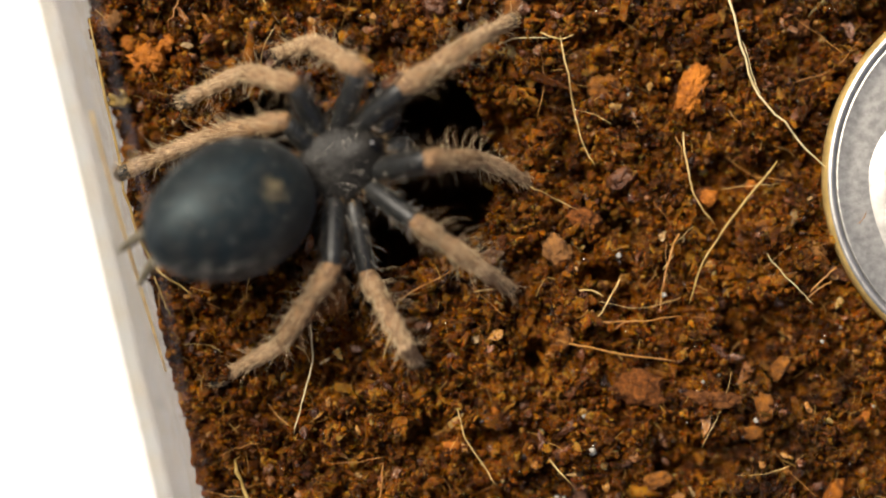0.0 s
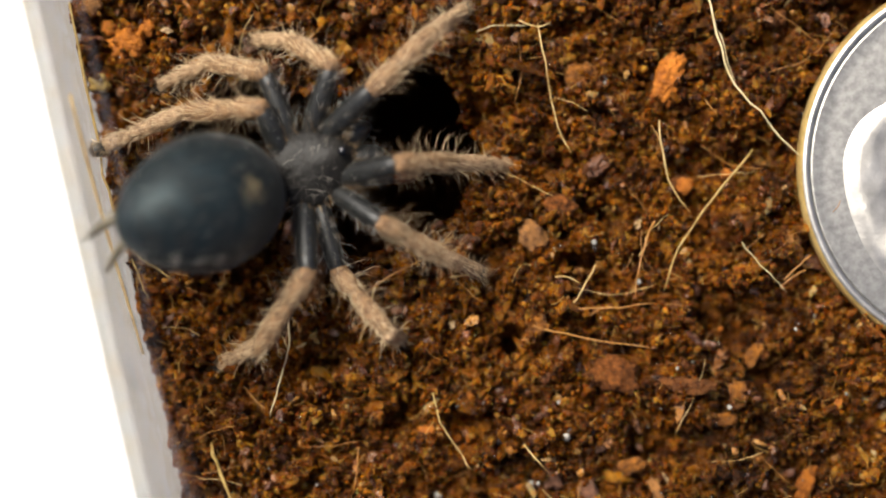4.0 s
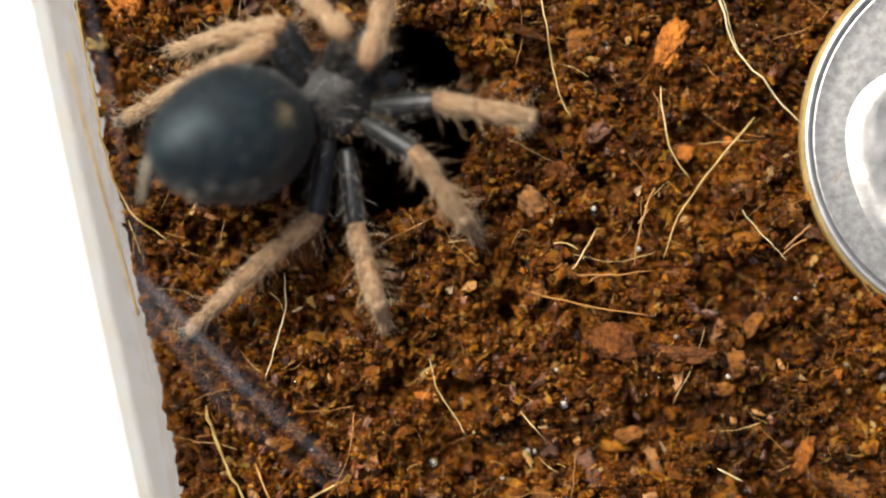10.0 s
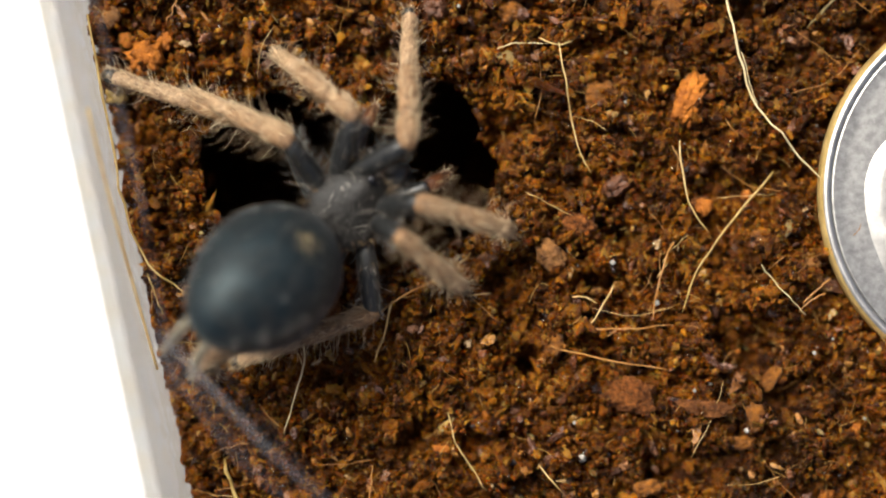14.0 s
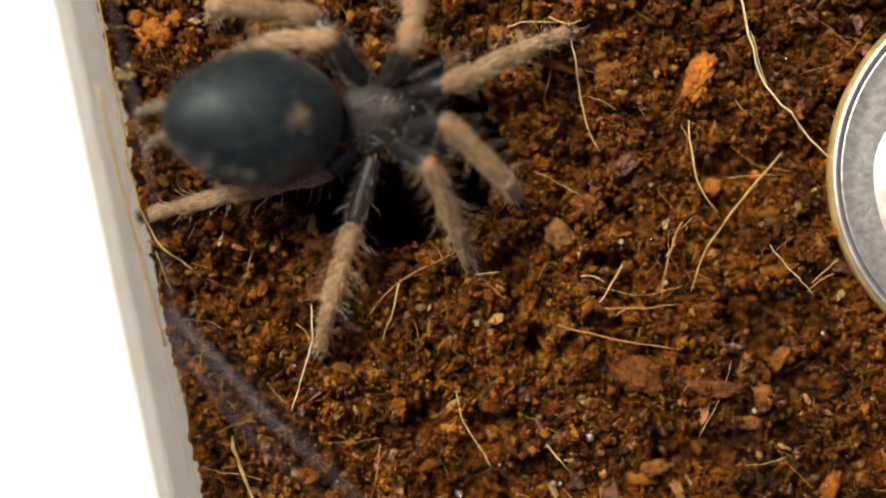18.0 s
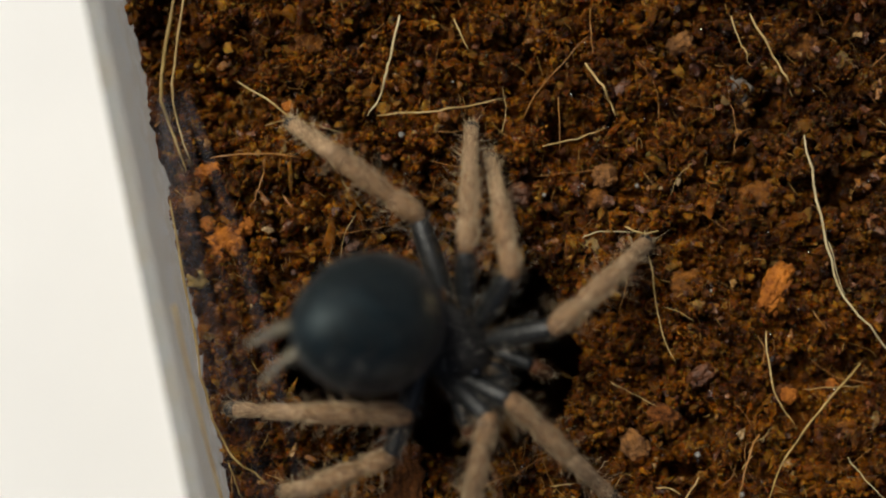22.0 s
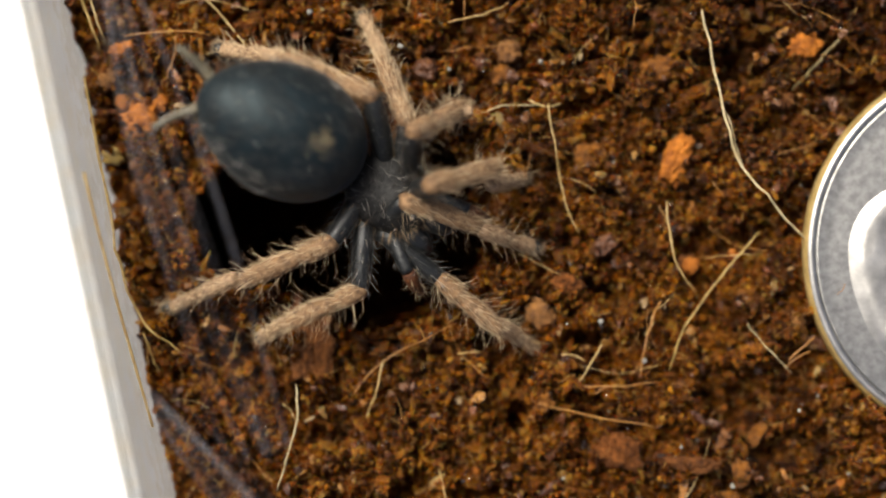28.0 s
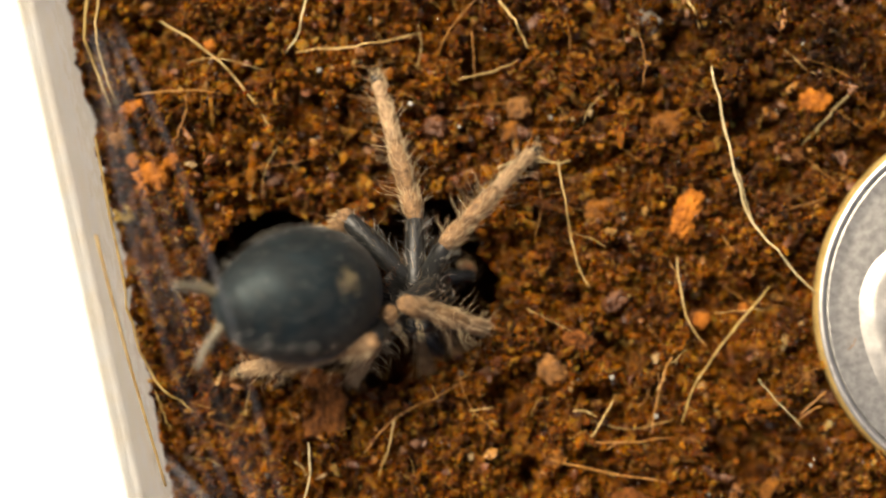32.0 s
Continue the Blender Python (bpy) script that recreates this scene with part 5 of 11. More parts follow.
    walk(abdomen, [
        (0.00, pose(0.00000, -0.00190, 0.00380, 30.0, -6.9, 173.6)),
        (3.00, pose(-0.00000, -0.00190, 0.00380, 39.6, -6.2, 168.8)),
        (3.50, pose(0.00000, -0.00190, 0.00380, 41.1, -6.0, 169.0)),
        (5.50, pose(0.00000, -0.00190, 0.00380, 27.2, -24.2, 160.9)),
        (6.00, pose(0.00000, -0.00190, 0.00380, 48.7, -27.3, 162.9)),
        (7.00, pose(-0.00000, -0.00190, 0.00380, 13.6, -37.2, -171.5)),
        (7.50, pose(0.00000, -0.00190, 0.00380, 5.4, -33.0, -170.8)),
        (8.00, pose(0.00000, -0.00190, 0.00380, 22.6, -23.3, 172.8)),
        (9.00, pose(0.00000, -0.00190, 0.00380, 22.6, -11.1, 172.3)),
        (9.50, pose(0.00000, -0.00190, 0.00380, 22.6, -11.1, 172.3)),
        (10.00, pose(0.00000, -0.00190, 0.00380, 42.2, -5.9, 164.1)),
        (11.00, pose(0.00000, -0.00190, 0.00380, 31.3, -6.9, 164.9)),
        (12.00, pose(0.00000, -0.00190, 0.00380, 37.5, -6.4, 170.3)),
        (13.00, pose(0.00000, -0.00190, 0.00380, 40.3, -6.1, 173.1)),
        (13.30, pose(0.00000, -0.00190, 0.00380, 40.3, -6.1, 173.1)),
        (13.85, pose(0.00000, -0.00190, 0.00380, 41.8, -6.0, 168.9)),
        (14.00, pose(0.00000, -0.00190, 0.00380, 41.8, -6.0, 168.9)),
        (14.50, pose(0.00000, -0.00190, 0.00380, 41.3, -6.0, -155.8)),
        (16.50, pose(0.00000, -0.00190, 0.00380, 33.3, -6.7, 172.9)),
        (17.00, pose(0.00000, -0.00190, 0.00380, 32.5, -6.8, 174.3)),
        (17.50, pose(0.00000, -0.00190, 0.00380, 34.9, -6.6, 178.3)),
        (18.00, pose(0.00000, -0.00190, 0.00380, 26.6, -7.2, 170.9)),
        (18.50, pose(0.00000, -0.00190, 0.00380, 40.9, -6.1, -175.2)),
        (19.00, pose(0.00000, -0.00190, 0.00380, 39.5, 6.6, -161.8)),
        (20.00, pose(0.00000, -0.00190, 0.00380, 27.9, 27.0, -177.4)),
        (21.00, pose(0.00000, -0.00190, 0.00380, 4.9, 27.4, 169.3)),
        (21.30, pose(0.00000, -0.00190, 0.00380, 4.9, 27.4, 169.3)),
        (21.85, pose(0.00000, -0.00190, 0.00380, 54.9, 3.5, -122.1)),
        (22.00, pose(0.00000, -0.00190, 0.00380, 54.9, 3.5, -122.1)),
        (22.50, pose(0.00000, -0.00190, 0.00380, 52.9, -4.8, -153.7)),
        (23.00, pose(-0.00000, -0.00190, 0.00380, 44.9, -13.0, -178.8)),
        (23.50, pose(-0.00000, -0.00190, 0.00380, 48.1, -19.6, -148.3)),
        (24.00, pose(-0.00000, -0.00190, 0.00380, 47.0, -28.1, -140.5)),
        (24.50, pose(-0.00000, -0.00190, 0.00380, 29.2, -34.3, 171.3)),
        (24.80, pose(-0.00000, -0.00190, 0.00380, 29.1, -28.4, 171.0)),
        (25.00, pose(0.00000, -0.00190, 0.00380, 15.7, -24.7, -168.9)),
        (25.20, pose(0.00000, -0.00190, 0.00380, 19.7, -18.3, -169.4)),
        (25.50, pose(0.00000, -0.00190, 0.00380, 24.2, -9.1, -173.9)),
        (26.00, pose(0.00000, -0.00190, 0.00380, 32.0, -7.3, -169.2)),
        (26.50, pose(-0.00000, -0.00190, 0.00380, 29.3, -6.2, -177.7)),
        (28.50, pose(0.00000, -0.00190, 0.00380, 23.0, -1.3, -158.2)),
        (29.00, pose(-0.00000, -0.00190, 0.00380, 22.2, -0.0, -163.8)),
        (29.50, pose(-0.00000, -0.00190, 0.00380, 4.2, 6.0, 166.9)),
        (30.00, pose(0.00000, -0.00190, 0.00380, 4.4, 12.0, -178.5)),
        (30.50, pose(-0.00000, -0.00201, 0.00386, -5.5, 7.2, -173.7)),
        (31.00, pose(-0.00000, -0.00223, 0.00368, -8.0, 3.3, -173.0)),
        (31.50, pose(0.00000, -0.00276, 0.00347, 2.5, 12.6, -167.0)),
        (32.00, pose(0.00000, -0.00276, 0.00347, -6.1, 21.3, -157.1))])
    walk(legs["L1"][0], [
        (0.00, pose(-0.00100, 0.00084, 0.00300, 33.5, -0.0, 10.3)),
        (3.00, pose(-0.00100, 0.00084, 0.00300, 30.7, -4.5, 17.4)),
        (3.50, pose(-0.00100, 0.00084, 0.00300, 29.8, -4.5, 17.4)),
        (5.50, pose(-0.00100, 0.00084, 0.00300, 25.3, 4.2, 1.0)),
        (6.00, pose(-0.00100, 0.00084, 0.00300, 23.9, 3.3, 2.8)),
        (7.00, pose(-0.00100, 0.00084, 0.00300, 25.1, 6.3, -3.8)),
        (7.50, pose(-0.00100, 0.00084, 0.00300, 46.2, 12.6, -12.6)),
        (8.00, pose(-0.00117, 0.00073, 0.00252, 73.6, 16.3, -14.8)),
        (9.00, pose(-0.00117, 0.00074, 0.00243, 76.9, 14.7, -14.4)),
        (9.50, pose(-0.00117, 0.00074, 0.00243, 76.9, 14.7, -14.4)),
        (10.00, pose(-0.00109, 0.00065, 0.00252, 67.8, 6.1, -11.6)),
        (11.00, pose(-0.00101, 0.00078, 0.00292, 55.1, 1.1, -8.9)),
        (12.00, pose(-0.00102, 0.00064, 0.00259, 64.6, -0.2, -8.1)),
        (13.00, pose(-0.00096, 0.00064, 0.00256, 66.3, -6.4, -5.3)),
        (13.30, pose(-0.00096, 0.00064, 0.00256, 66.3, -6.4, -5.3)),
        (13.85, pose(-0.00102, 0.00077, 0.00296, 32.5, 5.4, -15.4)),
        (14.00, pose(-0.00102, 0.00077, 0.00296, 32.5, 5.4, -15.4)),
        (14.50, pose(-0.00099, 0.00080, 0.00297, 34.0, -7.3, 3.8)),
        (16.50, pose(-0.00113, 0.00074, 0.00271, 67.3, 19.0, -17.5)),
        (17.00, pose(-0.00112, 0.00075, 0.00274, 67.3, 20.2, -18.0)),
        (17.50, pose(-0.00110, 0.00078, 0.00282, 67.0, 23.5, -19.5)),
        (18.00, pose(-0.00102, 0.00023, 0.00249, 40.4, 0.2, -2.3)),
        (18.50, pose(-0.00089, 0.00039, 0.00248, 49.1, -7.4, 5.5)),
        (19.00, pose(-0.00097, 0.00076, 0.00292, 44.5, -10.2, 8.1)),
        (20.00, pose(-0.00100, 0.00084, 0.00300, 37.7, -8.7, 6.4)),
        (21.00, pose(-0.00103, 0.00092, 0.00300, 0.0, -13.0, 19.1)),
        (21.30, pose(-0.00103, 0.00092, 0.00300, 0.0, -13.0, 19.1)),
        (21.85, pose(-0.00100, 0.00084, 0.00300, 30.8, -20.6, 47.2)),
        (22.00, pose(-0.00100, 0.00084, 0.00300, 30.8, -20.6, 47.2)),
        (22.50, pose(-0.00099, 0.00083, 0.00299, 54.0, 6.8, 17.9)),
        (23.00, pose(-0.00090, 0.00071, 0.00272, 61.0, -6.8, 26.6)),
        (23.50, pose(-0.00082, 0.00073, 0.00248, 71.8, -11.5, 28.7)),
        (24.00, pose(-0.00080, 0.00077, 0.00252, 72.9, -15.7, 30.0)),
        (24.50, pose(-0.00100, 0.00084, 0.00300, 49.9, -1.2, 22.0)),
        (24.80, pose(-0.00100, 0.00084, 0.00300, 51.6, 4.8, 17.2)),
        (25.00, pose(-0.00100, 0.00084, 0.00300, 55.4, -17.1, 33.3)),
        (25.20, pose(-0.00100, 0.00084, 0.00300, 61.7, -29.3, 41.4)),
        (25.50, pose(-0.00097, 0.00099, 0.00229, 98.3, -9.0, 37.6)),
        (26.00, pose(-0.00097, 0.00100, 0.00231, 99.1, -9.6, 37.5)),
        (26.50, pose(-0.00098, 0.00099, 0.00230, 99.1, -9.1, 37.6)),
        (28.50, pose(-0.00085, 0.00071, 0.00238, 73.0, -3.2, 37.2)),
        (29.00, pose(-0.00100, 0.00073, 0.00283, 61.9, 17.5, 28.6)),
        (29.25, pose(-0.00106, -0.00011, 0.00347, 15.5, 34.0, 6.1)),
        (29.50, pose(-0.00112, -0.00094, 0.00410, -36.9, 29.1, -24.0)),
        (30.00, pose(-0.00088, 0.00042, 0.00313, -21.8, 40.7, 0.7)),
        (30.25, pose(-0.00036, 0.00050, 0.00285, 18.2, 42.1, 55.5)),
        (30.50, pose(0.00017, 0.00058, 0.00258, 42.6, 20.6, 96.3)),
        (31.00, pose(-0.00012, 0.00134, 0.00312, 40.8, -5.9, 125.4)),
        (31.25, pose(-0.00123, 0.00132, 0.00409, 29.1, -34.1, 166.2)),
        (31.50, pose(-0.00235, 0.00130, 0.00505, -8.2, -43.7, -133.3)),
        (32.00, pose(-0.00139, 0.00052, 0.00449, 28.5, -38.4, -171.5))])
    walk(legs["L1"][1], [
        (0.00, pose(0.00000, 0.00400, 0.00000, -55.1, -1.2, -1.9)),
        (3.00, pose(0.00000, 0.00400, 0.00000, -45.3, 4.7, 3.1)),
        (3.50, pose(-0.00000, 0.00400, 0.00000, -43.3, 4.7, 3.1)),
        (5.50, pose(0.00000, 0.00400, 0.00000, -43.2, 1.8, 0.0)),
        (6.00, pose(0.00000, 0.00400, 0.00000, -39.1, 0.8, -1.1)),
        (7.00, pose(0.00000, 0.00400, 0.00000, -32.3, 22.6, 28.9)),
        (7.50, pose(-0.00000, 0.00400, 0.00000, -68.1, 28.0, 33.9)),
        (8.00, pose(0.00000, 0.00400, -0.00000, -96.7, 41.3, 36.0)),
        (9.00, pose(0.00000, 0.00400, 0.00000, -98.5, 41.6, 36.0)),
        (9.50, pose(0.00000, 0.00400, 0.00000, -98.5, 41.6, 36.0)),
        (10.00, pose(0.00000, 0.00400, 0.00000, -85.7, 49.8, 35.5)),
        (11.00, pose(0.00000, 0.00400, 0.00000, -71.2, 45.5, 34.2)),
        (12.00, pose(0.00000, 0.00400, 0.00000, -67.9, 62.6, 45.1)),
        (13.00, pose(0.00000, 0.00400, 0.00000, -44.0, 73.8, 65.2)),
        (13.30, pose(0.00000, 0.00400, 0.00000, -44.0, 73.8, 65.2)),
        (13.85, pose(-0.00000, 0.00400, 0.00000, -65.3, 41.7, 24.8)),
        (14.00, pose(-0.00000, 0.00400, 0.00000, -65.3, 41.7, 24.8)),
        (14.50, pose(0.00000, 0.00400, -0.00000, -56.9, 30.8, 17.3)),
        (16.50, pose(-0.00000, 0.00400, -0.00000, -105.2, 43.3, 19.8)),
        (17.00, pose(0.00000, 0.00400, 0.00000, -104.7, 39.8, 21.0)),
        (17.50, pose(-0.00000, 0.00400, -0.00000, -111.8, 49.0, 16.8)),
        (18.00, pose(0.00000, 0.00400, -0.00000, -64.3, 14.4, 15.4)),
        (18.50, pose(0.00000, 0.00400, 0.00000, -72.1, 19.4, 17.5)),
        (19.00, pose(0.00000, 0.00400, 0.00000, -67.4, 24.0, 19.3)),
        (20.00, pose(0.00000, 0.00400, 0.00000, -56.5, 24.1, 19.4)),
        (21.00, pose(0.00000, 0.00400, 0.00000, 20.1, 26.9, 28.7)),
        (21.30, pose(0.00000, 0.00400, 0.00000, 20.1, 26.9, 28.7)),
        (21.85, pose(0.00000, 0.00400, -0.00000, -26.5, 27.1, 33.6)),
        (22.00, pose(0.00000, 0.00400, -0.00000, -26.5, 27.1, 33.6)),
        (22.50, pose(-0.00000, 0.00400, -0.00000, -75.1, 23.6, 30.5)),
        (23.00, pose(0.00000, 0.00400, -0.00000, -66.7, 34.8, 34.9)),
        (23.50, pose(0.00000, 0.00400, -0.00000, -73.5, 34.2, 34.6)),
        (24.00, pose(0.00000, 0.00400, 0.00000, -57.3, 49.2, 43.7)),
        (24.50, pose(-0.00000, 0.00400, 0.00000, -67.2, 16.9, 24.0)),
        (24.80, pose(-0.00000, 0.00400, -0.00000, -72.9, 14.9, 23.2)),
        (25.00, pose(0.00000, 0.00400, -0.00000, -61.3, 26.2, 28.3)),
        (25.20, pose(0.00000, 0.00400, -0.00000, -55.8, 29.3, 30.5)),
        (25.50, pose(-0.00000, 0.00400, -0.00000, -82.2, 54.8, 43.5)),
        (26.00, pose(-0.00000, 0.00400, -0.00000, -76.3, 71.1, 64.4)),
        (26.50, pose(-0.00000, 0.00400, -0.00000, -73.2, 71.7, 70.4)),
        (27.50, pose(-0.00000, 0.00400, 0.00000, -84.2, 48.5, 40.4)),
        (28.50, pose(-0.00000, 0.00400, 0.00000, -105.0, 11.3, 43.8)),
        (29.00, pose(-0.00000, 0.00400, 0.00000, -94.9, -9.1, 47.4)),
        (29.25, pose(-0.00000, 0.00400, 0.00000, -42.0, -28.1, 39.5)),
        (29.50, pose(-0.00000, 0.00400, 0.00000, 20.1, -32.0, 16.3)),
        (30.00, pose(0.00000, 0.00400, -0.00000, 6.0, -31.3, 12.7)),
        (30.50, pose(0.00000, 0.00400, -0.00000, -69.8, -24.7, 24.8)),
        (31.00, pose(-0.00000, 0.00400, 0.00000, -95.0, -46.0, 20.0)),
        (31.25, pose(0.00000, 0.00400, -0.00000, -140.5, -10.1, -7.0)),
        (31.50, pose(0.00000, 0.00400, -0.00000, 166.4, 1.7, -55.0)),
        (32.00, pose(-0.00000, 0.00400, -0.00000, 143.4, 18.9, -19.0))])
    walk(legs["L1"][2], [
        (0.00, pose(0.00016, 0.00646, -0.00353, -87.8, -1.2, -1.9)),
        (3.00, pose(-0.00041, 0.00701, -0.00304, -93.0, 6.0, -1.9)),
        (3.50, pose(-0.00041, 0.00711, -0.00294, -92.9, 5.9, -1.9)),
        (5.50, pose(-0.00009, 0.00713, -0.00294, -74.3, -0.7, -2.7)),
        (6.00, pose(0.00003, 0.00734, -0.00271, -75.0, -1.5, -2.9)),
        (7.00, pose(-0.00253, 0.00676, -0.00212, -101.8, 3.6, -2.8)),
        (7.50, pose(-0.00245, 0.00429, -0.00352, -123.3, 0.6, -1.5)),
        (8.00, pose(-0.00199, 0.00194, -0.00321, -146.4, 1.9, -2.8)),
        (9.00, pose(-0.00191, 0.00182, -0.00318, -147.7, 2.8, -4.2)),
        (9.50, pose(-0.00191, 0.00182, -0.00318, -147.7, 2.8, -4.2)),
        (10.00, pose(-0.00285, 0.00236, -0.00277, -144.5, 9.4, -14.0)),
        (11.00, pose(-0.00318, 0.00352, -0.00285, -137.1, 6.9, -10.9)),
        (12.00, pose(-0.00365, 0.00264, -0.00183, -150.2, 10.3, -15.7)),
        (13.00, pose(-0.00401, 0.00270, -0.00083, -156.6, 12.2, -19.5)),
        (13.30, pose(-0.00401, 0.00270, -0.00083, -156.6, 12.2, -19.5)),
        (13.85, pose(-0.00311, 0.00454, -0.00292, -111.7, 24.8, -32.3)),
        (14.00, pose(-0.00311, 0.00454, -0.00292, -111.7, 24.8, -32.3)),
        (14.50, pose(-0.00246, 0.00569, -0.00310, -101.1, 27.9, -33.3)),
        (16.50, pose(-0.00229, 0.00197, -0.00302, -144.5, -11.3, -8.7)),
        (17.00, pose(-0.00209, 0.00202, -0.00320, -142.8, -11.9, -8.0)),
        (17.50, pose(-0.00242, 0.00160, -0.00262, -149.0, -16.1, -1.6)),
        (18.00, pose(-0.00143, 0.00554, -0.00375, -93.1, 14.7, -19.7)),
        (18.50, pose(-0.00169, 0.00485, -0.00386, -104.6, 16.6, -20.0)),
        (19.00, pose(-0.00207, 0.00503, -0.00362, -104.3, 21.9, -21.5)),
        (20.00, pose(-0.00217, 0.00575, -0.00327, -101.1, 22.0, -21.5)),
        (21.00, pose(-0.00135, 0.00786, 0.00132, -75.8, 30.3, -21.3)),
        (21.30, pose(-0.00135, 0.00786, 0.00132, -75.8, 30.3, -21.3)),
        (21.85, pose(-0.00286, 0.00672, -0.00171, -103.8, 34.9, -21.2)),
        (22.00, pose(-0.00286, 0.00672, -0.00171, -103.8, 34.9, -21.2)),
        (22.50, pose(-0.00200, 0.00411, -0.00381, -134.0, -0.7, -1.2)),
        (23.00, pose(-0.00282, 0.00410, -0.00324, -149.3, 4.3, -7.5)),
        (23.50, pose(-0.00260, 0.00369, -0.00341, -155.2, 8.1, -14.7)),
        (24.00, pose(-0.00358, 0.00378, -0.00237, -159.5, 10.2, -19.8)),
        (24.50, pose(-0.00173, 0.00505, -0.00379, -135.8, 0.2, -4.1)),
        (24.80, pose(-0.00147, 0.00475, -0.00397, -136.2, -3.6, -0.2)),
        (25.00, pose(-0.00245, 0.00502, -0.00338, -144.5, 9.6, -16.0)),
        (25.20, pose(-0.00273, 0.00520, -0.00310, -149.7, 17.4, -28.3)),
        (25.50, pose(-0.00293, 0.00203, -0.00246, -173.8, 14.9, -20.5)),
        (26.00, pose(-0.00262, 0.00088, -0.00135, 150.5, 4.4, -50.9)),
        (26.50, pose(-0.00248, 0.00073, -0.00129, 151.2, 3.6, -48.0)),
        (28.50, pose(0.00018, 0.00264, -0.00407, -129.1, 7.5, 9.5)),
        (29.00, pose(0.00073, 0.00425, -0.00423, -140.4, -3.4, 20.2)),
        (29.25, pose(-0.00058, 0.00595, -0.00149, -71.0, -14.7, 23.4)),
        (29.50, pose(-0.00188, 0.00766, 0.00125, 2.1, -21.3, 13.3)),
        (30.00, pose(-0.00117, 0.00812, 0.00038, -9.7, -21.8, 5.4)),
        (30.50, pose(0.00091, 0.00605, -0.00367, -82.1, -21.9, 5.3)),
        (31.00, pose(0.00303, 0.00470, -0.00297, -112.4, -54.3, 12.1)),
        (31.25, pose(0.00002, 0.00307, -0.00075, -132.8, -5.5, -17.3)),
        (31.50, pose(-0.00341, 0.00158, 0.00101, -174.2, 15.9, -58.4)),
        (32.00, pose(-0.00034, 0.00046, 0.00242, 161.1, 19.7, -24.5))])
